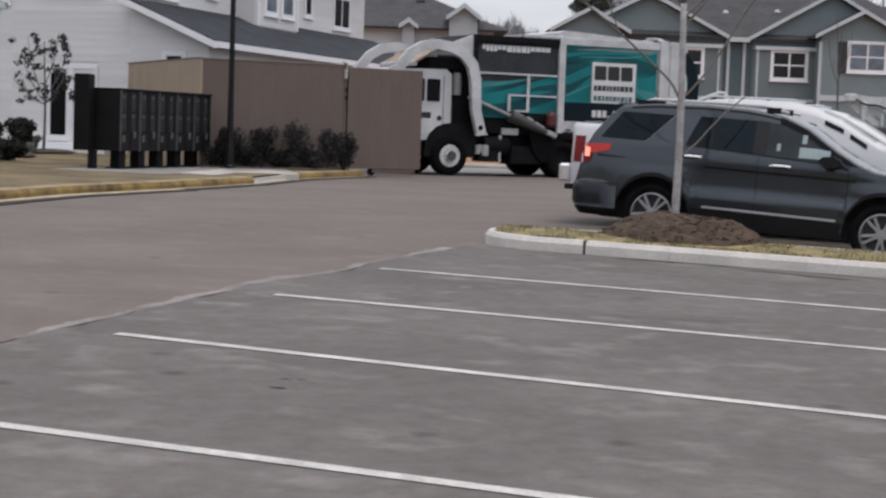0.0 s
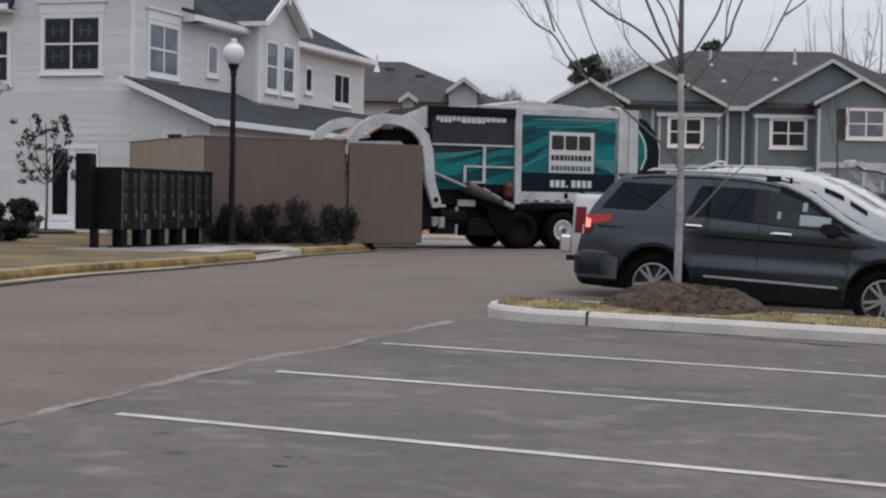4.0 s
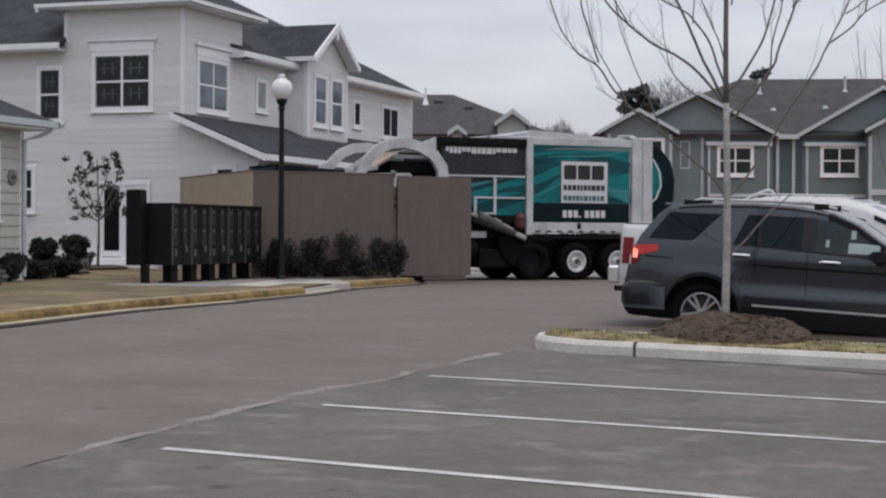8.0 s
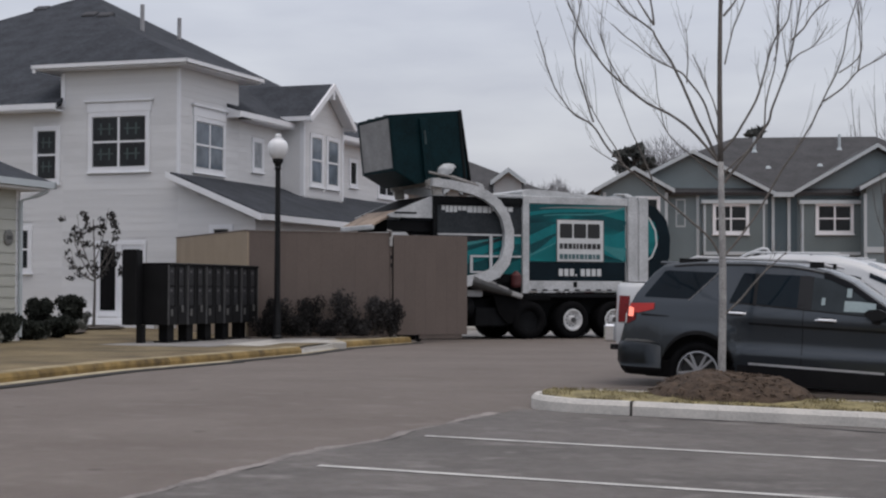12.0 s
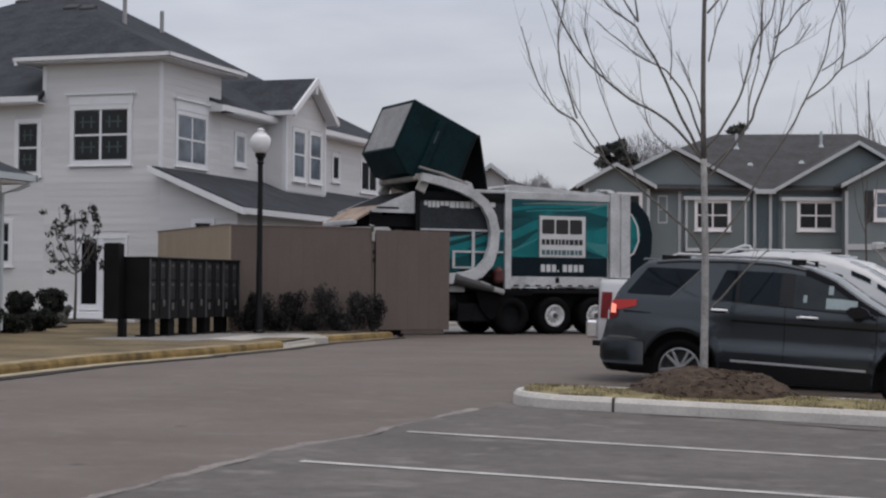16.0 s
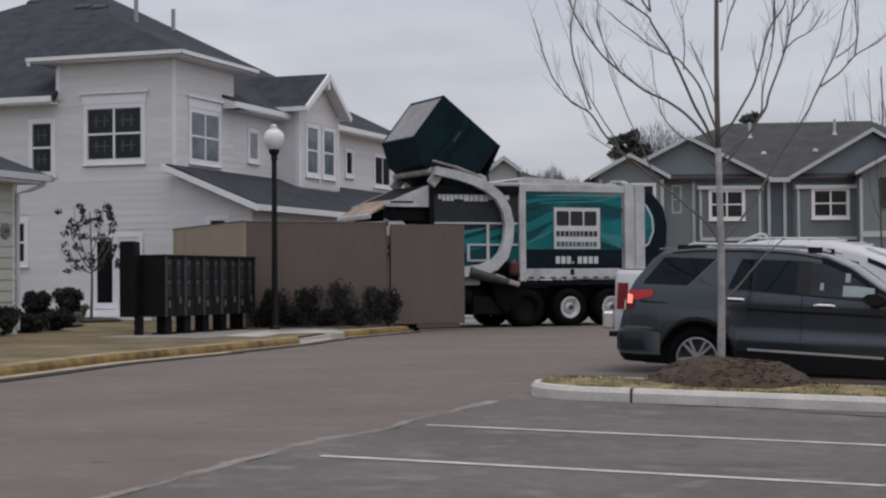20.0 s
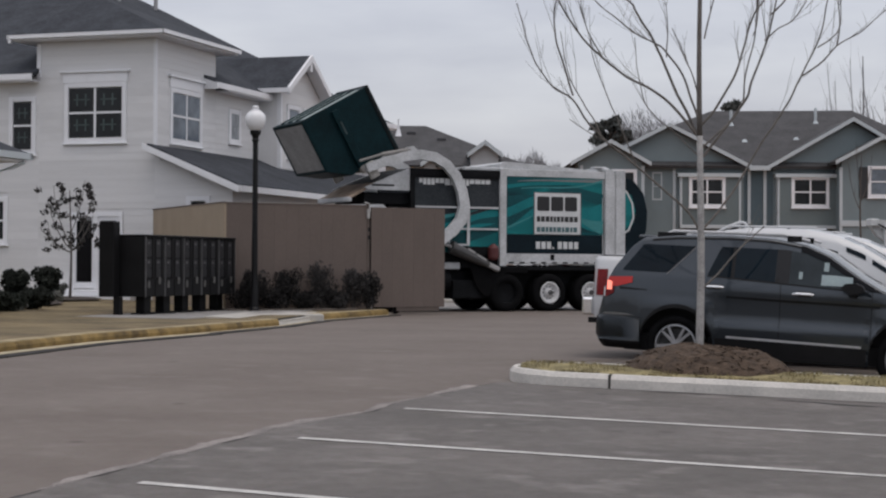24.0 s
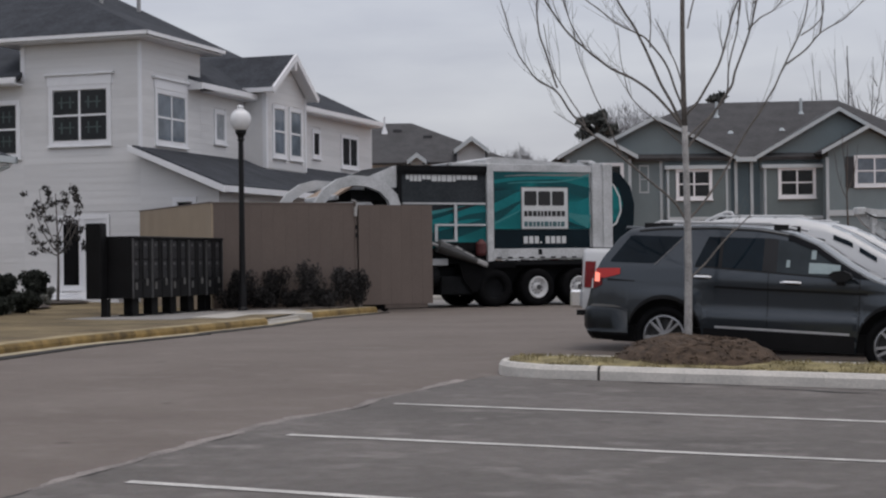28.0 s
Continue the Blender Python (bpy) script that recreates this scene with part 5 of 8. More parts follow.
    limb(0.0095, 0.2, (0.85, 4.29), (1, 4.44), (1.15, 4.65), (1.49, 4.92), (1.72, 5.18), twigs=8)
    limb(0.0075, 0.2, (0.78, 3.98), (0.94, 4.12), (1.15, 4.25), (1.34, 4.5), twigs=6)
    limb(0.0125, 0.2, (0.02, 1.67), (0.22, 1.9), (0.49, 2.28), (0.73, 2.7), (1.05, 3.17), (1.24, 3.55), (1.47, 4.03), (1.58, 4.5), (1.72, 4.92), (1.8, 5.34), twigs=10)
    limb(0.0088, -0.2, (1.24, 3.55), (1.49, 3.74), (1.66, 3.93), (1.94, 4.1), (2.21, 4.35), twigs=7)
    limb(0.006, 0.2, (1.66, 3.92), (1.7, 4.16), (1.7, 4.69), (1.76, 5.07), twigs=5)
    limb(0.0125, 0.3, (0.04, 4.59), (0.17, 4.76), (0.24, 4.91), (0.34, 5.33), twigs=8)
    limb(0.0115, -0.3, (0.02, 4.74), (-0.08, 4.91), (-0.25, 5.29), twigs=8)
    limb(0.0075, 0.2, (0.05, 4), (0.13, 4.34), (0.3, 4.76), (0.43, 4.99), twigs=6)
    limb(0.0062, 0.2, (-1.2, 2.83), (-1.28, 3.0), (-1.414, 3.228), (-1.56, 3.50), (-1.63, 3.756), (-1.68, 4.1), twigs=4)
    limb(0.0058, 0.2, (-0.78, 2.47), (-0.92, 2.84), (-1.02, 3.07), (-1.11, 3.275), (-1.195, 3.53), (-1.277, 3.757), (-1.31, 4.0), twigs=4)
    limb(0.0058, 0.3, (-0.02, 2.58), (-0.3, 2.86), (-0.52, 3.05), (-0.658, 3.23), (-0.713, 3.50), (-0.747, 3.76), (-0.76, 4.05), twigs=4)
    limb(0.0045, 0.1, (-1.16, 2.76), (-1.32, 2.84), (-1.572, 3.018), twigs=2)
    limb(0.0062, 0.2, (1.42, 3.9), (1.60, 4.02), (1.70, 4.16), (1.74, 4.5), (1.745, 4.81), twigs=4)
    limb(0.0050, 0.2, (0.64, 4.04), (0.685, 4.159), (0.72, 4.478), (0.701, 4.942), twigs=3)
    limb(0.0125, 0.1, (0.02, 0.95), (0.12, 1.05), (0.30, 1.235), (0.52, 1.48), (0.66, 1.605), (0.81, 1.725), twigs=3)


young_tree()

# thin street tree before the townhouses, and tall bare trees behind them
bare_tree("tree", pose(18.26, 67.0, 0.0), 5.9, 0.06, ((3.6, -0.5, 0.1, 5.6, 1.4), (4.0, 0.5, 0.2, 5.9, 1.4), (4.5, -0.25, -0.2, 6.3, 1.3)), 41, "thin bare street tree before the townhouses", BARK_DARK, 4, 0.5)
rng = random.Random(77)
for x, y, h in ((25.2, 92.0, 13.2), (28.0, 94.0, 12.6)):
    stems = [(h * rng.uniform(0.25, 0.5), rng.uniform(-2.6, 2.6), rng.uniform(-1.2, 1.2), h * rng.uniform(0.8, 1.02), rng.uniform(1.3, 1.9)) for _ in range(9)]
    bare_tree("tree", pose(x, y, 0.0), h, 0.12, stems, int(x * 10), "tall bare winter tree behind the townhouses", WOODS, 9, 1.5)


def mulch_mound():
    bm = bmesh.new()
    rng = random.Random(3)
    rows = []
    for i in range(22):
        f = i / 21
        rows.append([])
        for k in range(40):
            a = k / 40 * math.tau
            x, y = 1.04 * f * math.cos(a), 0.72 * f * math.sin(a)
            h = 0.30 * (1 - f ** 3.2) ** 0.9 * (1 + 0.16 * noise.noise((x * 1.7, y * 1.7, 9))) if f < 1 else 0.0
            rows[-1].append(bm.verts.new((x, y, h + 0.03 * noise.noise((x * 6, y * 6, 1)) + 0.045 * rng.random() * (1 - f ** 4))))
    for r0, r1 in zip(rows, rows[1:]):
        for k in range(40):
            bm.faces.new((r0[k], r0[(k + 1) % 40], r1[(k + 1) % 40], r1[k]))
    for _ in range(420):
        a, f = rng.uniform(0, math.tau), rng.random() ** 0.6
        x, y = 1.04 * f * math.cos(a), 0.72 * f * math.sin(a)
        z = 0.30 * max(0, 1 - f ** 3.2) ** 0.9 + 0.02
        box(bm, -0.03, -0.008, -0.006, 0.03, 0.008, 0.003, Matrix.Translation((x, y, z)) @ Euler((rng.uniform(-0.5, 0.5), rng.uniform(-0.5, 0.5), rng.uniform(0, 6.3))).to_matrix().to_4x4())
    ob = part("mulch_mound", bm, MULCH)
    ob.matrix_basis = pose(3.50, 19.72, -0.015, 0, 1.2, -19.45)
    tagged(ob, "brown mulch heaped round the young tree", "mulch", "", "stuff")


mulch_mound()


def sapling():
    rng = random.Random(9)
    t = bare_tree("sapling", pose(-9.53, 45.2, lawn_z(-9.53, 45.2)), 3.0, 0.042, (
        (1.4, -0.6, 0.1, 2.6, 1.3), (1.5, 0.55, 0.2, 2.8, 1.3), (1.3, 0.65, -0.2, 2.3, 1.2), (1.5, -0.45, -0.2, 3.1, 1.2), (1.8, 0.35, 0.2, 3.3, 1.2), (1.3, -0.8, 0.0, 2.0, 1.2)), 11,
        "sparse sapling with dry brown leaves by the steps", BARK_LIMB, 3, 0.3)
    bm = bmesh.new()
    for _ in range(56):
        a = rng.uniform(0, math.tau)
        f = rng.uniform(0.2, 1.0)
        leaf_cloud(bm, (f * math.cos(a) * 0.95, f * 0.6 * math.sin(a), rng.uniform(1.35, 3.2)), (0.12, 0.12, 0.09), 18, 0.055, rng)
    part("foliage", bm, LEAF_BROWN, t, "sparse dry brown leaves")


sapling()


def far_woods():
    rng = random.Random(21)
    bm = bmesh.new()
    def tree(x, y, h, spread=1.0, haze=520):
        tube(bm, [(x, y, 0), (x, y, h * 0.72)], [0.16, 0.05], 4, False)
        for _ in range(16):
            z = h * rng.uniform(0.3, 0.75)
            a = rng.uniform(0, math.tau)
            ln = h * rng.uniform(0.12, 0.24) * spread
            tube(bm, [(x, y, z), (x + math.cos(a) * ln * 0.8, y + math.sin(a) * ln * 0.5, min(h * 0.95, z + ln * 0.8))], [0.05, 0.02], 3, False)
        for _ in range(haze):
            d = Vector((rng.gauss(0, 1), rng.gauss(0, 1), rng.gauss(0, 1))).normalized() * rng.random() ** 0.45
            k = Vector((x + d.x * h * 0.2 * spread, y + d.y * h * 0.15, h * (0.68 + 0.31 * d.z)))
            t = Vector((rng.uniform(-0.5, 0.5), 0, rng.uniform(0.3, 1.0))) * rng.uniform(0.5, 1.4)
            w = Vector((0.026, 0, 0.01))
            bm.faces.new([bm.verts.new(q) for q in (k - w, k + w, k + t)])
    for x, h in ((8.7, 12.5), (9.7, 13.0), (11.0, 12.7), (12.1, 12.9), (13.1, 12.4)):
        tree(x, rng.uniform(168, 182), h, 0.62, 2600)
    for _ in range(9):
        tree(rng.uniform(13.6, 19.5), rng.uniform(172, 190), rng.uniform(11.8, 12.7), 0.6, 900)
    for _ in range(8):
        tree(rng.uniform(4.0, 9.0), rng.uniform(170, 190), rng.uniform(11.0, 12.4), 0.6, 700)
    for x, h in ((21.4, 17.2), (22.9, 18.0), (24.4, 18.4), (26.0, 17.6), (27.4, 16.8)):
        tree(x, rng.uniform(172, 182), h, 0.85, 2000)
    for x, y, h in ((30.6, 108, 13.6), (32.8, 112, 12.6), (29.4, 115, 12.2)):
        tree(x, y, h, 1.0, 90)
    for _ in range(56):
        tree(rng.uniform(52, 110), rng.uniform(150, 190), rng.uniform(14, 18))
    for _ in range(30):
        tree(rng.uniform(-90, -5), rng.uniform(150, 190), rng.uniform(10, 13))
    tagged(part("far_woods", bm, WOODS), "bare grey winter woods beyond the houses", "woods", "", "stuff")


far_woods()


def pine(m, h, r, seed):
    rng = random.Random(seed)
    t = thing("pine_tree", m, "dark green pine behind the townhouses", "tree", "pines")
    bm = bmesh.new()
    tube(bm, [(0, 0, 0), (0.1, 0, h * 0.5), (0, 0, h * 0.96)], [0.3, 0.2, 0.05], 7)
    for _ in range(16):
        a, z = rng.uniform(0, math.tau), h * rng.uniform(0.5, 0.9)
        tube(bm, [(0, 0, z), (math.cos(a) * r * 0.8, math.sin(a) * r * 0.8, z + 0.3)], [0.08, 0.02], 4)
    part("trunk", bm, BARK_DARK, t)
    bm = bmesh.new()
    for _ in range(46):
        a, f = rng.uniform(0, math.tau), rng.uniform(0.1, 0.9)
        z = h * rng.uniform(0.55, 0.98)
        leaf_cloud(bm, (math.cos(a) * r * f, math.sin(a) * r * f, z), (r * 0.3, r * 0.3, r * 0.16), 60, 0.2, rng)
    part("crown", bm, PINE, t)


pine(pose(10.9, 92, 0), 9.7, 1.1, 5)
pine(pose(11.9, 97, 0), 9.3, 1.0, 8)
pine(pose(18.45, 95, 0), 11.1, 1.25, 6)


def turf_tufts():
    """Short dry grass on the island, ragged along its kerb."""
    rng = random.Random(31)
    bm = bmesh.new()
    for _ in range(5200):
        x = rng.uniform(-1.25, 3.9)
        half = 0.74 if x > -0.55 else 0.74 * math.sqrt(max(0.02, 1 - ((-0.55 - x) / 0.78) ** 2))
        s = rng.uniform(-1, 1)
        if rng.random() < 0.35:
            s = -1 + rng.random() * 0.12
        if noise.noise((x * 2.2, s * 1.5, 4)) < -0.15:
            continue
        y, z = 0.875 + half * s, 0.15 + 0.05 * (1 - s * s)
        a, h, w = rng.uniform(0, math.tau), rng.uniform(0.02, 0.055), 0.006
        lean = Vector((rng.uniform(-0.03, 0.03), rng.uniform(-0.04, 0.03), h))
        p, d = Vector((x, y, z)), Vector((math.cos(a) * w, math.sin(a) * w, 0))
        bm.faces.new([bm.verts.new(q) for q in (p - d, p + d, p + lean)])
    ob = part("grass_tufts", bm, TURF)
    ob.matrix_basis = ISL
    tagged(ob, "short dry yellow-brown grass on the island", "grass", "", "stuff")


turf_tufts()

# ---- cars ----


def lerp_list(pts, x):
    if x <= pts[0][0]:
        return pts[0][1]
    for (xa, za), (xb, zb) in zip(pts, pts[1:]):
        if x <= xb:
            return za + (zb - za) * (x - xa) / (xb - xa)
    return pts[-1][1]


PLAIN_SIDE = [(0.27, 0.93), (0.50, 0.975), (0.72, 0.996), (0.95, 0.998), (1.08, 0.985), (1.25, 0.955)]
DOOR_SIDE = [(0.27, 0.925), (0.40, 0.955), (0.52, 0.980), (0.62, 0.992), (0.675, 0.996), (0.70, 0.985), (0.735, 0.958), (0.80, 0.950), (1.02, 0.970), (1.055, 0.988), (1.13, 0.990), (1.20, 0.976), (1.25, 0.955)]


class Shape:
    """A car body: upper outline, sill, belt line and half width; x runs forward from the rear axle."""

    def __init__(self, top, sill, belt, half, wheels, arch, roof_in, rear_round=0.35, creased=False):
        self.top, self.sill, self.belt, self.half, self.wheels, self.arch, self.roof_in, self.rr = top, sill, belt, half, wheels, arch, roof_in, rear_round
        self.x0, self.x1, self.creased = top[0][0], top[-1][0], creased

    def up(self, x):
        return lerp_list(self.top, x)

    def low(self, x):
        z = lerp_list(self.sill, x)
        for xc, zc in self.wheels:
            d = abs(x - xc)
            if d < self.arch:
                z = max(z, zc + math.sqrt(self.arch ** 2 - d * d))
        return z

    def side(self, x, z):
        e0, e1 = (x - self.x0) / self.rr, (self.x1 - x) / (self.rr * 1.6)
        w = self.half
        for e in (e0, e1):
            if e < 1:
                w *= 0.80 + 0.20 * math.sqrt(max(0, 1 - (1 - max(e, 0)) ** 2))
        if self.creased:
            k = min(1, max(0, (x - 0.25) / 0.35)) * min(1, max(0, (2.75 - x) / 0.3))
            plain, door = lerp_list(PLAIN_SIDE, min(z, self.belt)), lerp_list(DOOR_SIDE, min(z, self.belt))
            w *= plain + (door - plain) * k - self.roof_in * max(0, z - self.belt)
            for xc, _ in self.wheels:
                d = abs(x - xc) / 0.64
                if d < 1 and z < 1.0:
                    w += 0.022 * (1 - d * d) * min(1, (1.0 - z) / 0.12)
        elif z < self.belt:
            w *= 1 - (0.075 if z > 0.78 else 0.13) * ((z - 0.78) / 0.5) ** 2
        else:
            w *= (1 - 0.075 * ((self.belt - 0.78) / 0.5) ** 2) - self.roof_in * (z - self.belt)
        return w


def car_shell(sh):
    xs = sorted({round(v, 4) for v in span(sh.x0, sh.x1, 64)} | {round(x, 4) for x, _ in sh.top} | {round(xc + sh.arch * math.cos(k * math.pi / 12), 4) for xc, _ in sh.wheels for k in range(13)})
    xs = [x for x in xs if sh.x0 <= x <= sh.x1]
    bm = bmesh.new()
    nz, ny = (30 if sh.creased else 12), 8
    cols = []
    for x in xs:
        lo, hi = sh.low(x), sh.up(x)
        col = []
        for s in (-1, 1):
            c = []
            for k in range(nz + 1):
                z = lo + (hi - lo) * k / nz
                c.append(bm.verts.new((x, s * sh.side(x, z), z)))
            col.append(c)
        yw = sh.side(x, hi)
        mid = [bm.verts.new((x, yw * (2 * k / ny - 1), hi + 0.035 * (1 - (2 * k / ny - 1) ** 2))) for k in range(1, ny)]
        cols.append((col[0], col[1], [col[0][-1]] + mid + [col[1][-1]]))
    for a, b in zip(cols, cols[1:]):
        for s in (0, 1):
            for k in range(nz):
                bm.faces.new((a[s][k], b[s][k], b[s][k + 1], a[s][k + 1]))
        for k in range(ny):
            bm.faces.new((a[2][k], b[2][k], b[2][k + 1], a[2][k + 1]))
    for c in (cols[0], cols[-1]):
        loop = c[0] + c[2][1:-1] + c[1][::-1]
        bm.faces.new(loop)
    bmesh.ops.recalc_face_normals(bm, faces=bm.faces[:])
    return bm


def side_patch(sh, s, lo, hi, x0, x1, off=0.006, nx=10, nz=4, thick=0.004):
    """A panel that follows the body's side between two outlines lo(x) and hi(x)."""
    bm = bmesh.new()
    rows = []
    for x in span(x0, x1, nx):
        za, zb = lo(x), hi(x)
        rows.append([bm.verts.new((x, s * (sh.side(x, za + (zb - za) * k / nz) + off), za + (zb - za) * k / nz)) for k in range(nz + 1)])
    for a, b in zip(rows, rows[1:]):
        for k in range(nz):
            bm.faces.new((a[k], b[k], b[k + 1], a[k + 1]) if s < 0 else (a[k], a[k + 1], b[k + 1], b[k]))
    return bm


def top_patch(sh, x0, x1, inset, off=0.006, nx=8, ny=8):
    bm = bmesh.new()
    rows = []
    for x in span(x0, x1, nx):
        z = sh.up(x)
        yw = sh.side(x, z) - inset
        rows.append([bm.verts.new((x + off * 0.5, yw * (2 * k / ny - 1), z + off + 0.035 * (1 - (2 * k / ny - 1) ** 2))) for k in range(ny + 1)])
    for a, b in zip(rows, rows[1:]):
        for k in range(ny):
            bm.faces.new((a[k], b[k], b[k + 1], a[k + 1]))
    return bm


def wheel(parent, x, y, z, r, rim_r, spokes, side, rim_mat, width=0.23):
    w = new("wheel")
    w.parent, w.matrix_basis = parent, pose(x, y, z, 90 * side, 0, 0)
    w.empty_display_size = 0.1
    bm = bmesh.new()
    hw = width / 2
    lathe(bm, [(rim_r, -hw), (r * 0.93, -hw), (r, -hw + 0.04), (r, hw - 0.04), (r * 0.93, hw), (rim_r, hw), (rim_r, hw - 0.05)], 32)
    shade_smooth(part("tyre", bm, RUBBER, w))
    bm = bmesh.new()
    lathe(bm, [(rim_r + 0.004, hw - 0.02), (rim_r - 0.025, hw - 0.012), (rim_r - 0.04, hw - 0.06), (rim_r - 0.05, -hw + 0.03)], 32)
    lathe(bm, [(0.0, hw - 0.02), (0.06, hw - 0.022), (0.075, hw - 0.05), (0, hw - 0.06)], 16)
    for k in range(spokes):
        m = pose(0, 0, 0, 0, 0, k * 360 / spokes + (7 if k % 2 else -7) * (spokes == 10))
        box(bm, 0.05, -0.019, hw - 0.055, rim_r - 0.02, 0.019, hw - 0.022, m, 0.006)
    part("rim", bm, rim_mat, w)
    bm = bmesh.new()
    lathe(bm, [(0, -0.02), (rim_r - 0.03, -0.02), (rim_r - 0.03, 0.0), (0, 0.0)], 20)
    part("brake_disc", bm, mat("brake_dark", (0.03, 0.03, 0.03), 0.6), w)
    return w


CAR_GLASS = mat("car_glass", (0.006, 0.011, 0.016), 0.05, 0.3, 0.8, 3.0, 0.0, spec=0.12)
CAR_GLASS2 = mat("car_glass_front", (0.026, 0.033, 0.038), 0.05, 0.3, 0.8, 3.0, 0.0, spec=0.15)
PLASTIC = mat("black_plastic", (0.009, 0.009, 0.010), 0.6, 0.2, 5, 60, 0.05, spec=0.2)
TAIL_GLOW = glow("tail_light_lit", (1.0, 0.03, 0.02), 0.13, (0.22, 0.008, 0.007))
TAIL_BULB = glow("tail_bulb_lit", (1.0, 0.30, 0.22), 1.2, (0.5, 0.04, 0.03))
TAIL_RED = mat("tail_light_red", (0.15, 0.004, 0.005), 0.3, 0.3, 5, 40, 0, coat=0.1, spec=0.2)
LAMP_CLEAR = mat("lamp_clear", (0.55, 0.55, 0.56), 0.12, 0.1, 5, 40, 0)
GREY_PAINT = mat("car_paint_grey", (0.028, 0.036, 0.045), 0.36, 0.05, 1, 200, 0.0, coat=0.7, metal=0.6)
WHITE_PAINT = mat("car_paint_white", (0.52, 0.53, 0.54), 0.35, 0.03, 1, 100, 0.0, coat=0.6)


def rear_bumper(c):
    """Wrapped-round bumper: body-coloured face, paler ledge on top, dark skirt below."""
    half = [(-0.47, 1.008), (-0.70, 1.012), (-0.86, 0.995), (-0.99, 0.94), (-1.08, 0.83), (-1.135, 0.62), (-1.16, 0.30)]
    plan = [(x, -y) for x, y in half] + [(x, y) for x, y in half[::-1]]

    def loft(levels):
        bm = bmesh.new()
        rings = [[bm.verts.new((-0.4 + (x + 0.4) * f, y * (1 - (1 - f) * 0.5), z)) for x, y in plan] for z, f in levels]
        for r0, r1 in zip(rings, rings[1:]):
            for a, b, d, e in zip(r0, r0[1:], r1[1:], r1):
                bm.faces.new((a, b, d, e))
        return thicken(bm, 0.012)
    shade_smooth(part("bumper", loft([(0.40, 0.955), (0.46, 0.995), (0.60, 1.0), (0.68, 0.985), (0.725, 0.955)]), GREY_PAINT, c, "dark grey rear bumper"))
    part("bumper_step", loft([(0.726, 0.957), (0.752, 0.935), (0.775, 0.86)]), mat("bumper_top", (0.15, 0.148, 0.142), 0.5, 0.06, 1, 80, 0), c, "paler bumper ledge")
    part("bumper_skirt", loft([(0.30, 0.86), (0.36, 0.93), (0.40, 0.95)]), PLASTIC, c, "black lower bumper skirt")


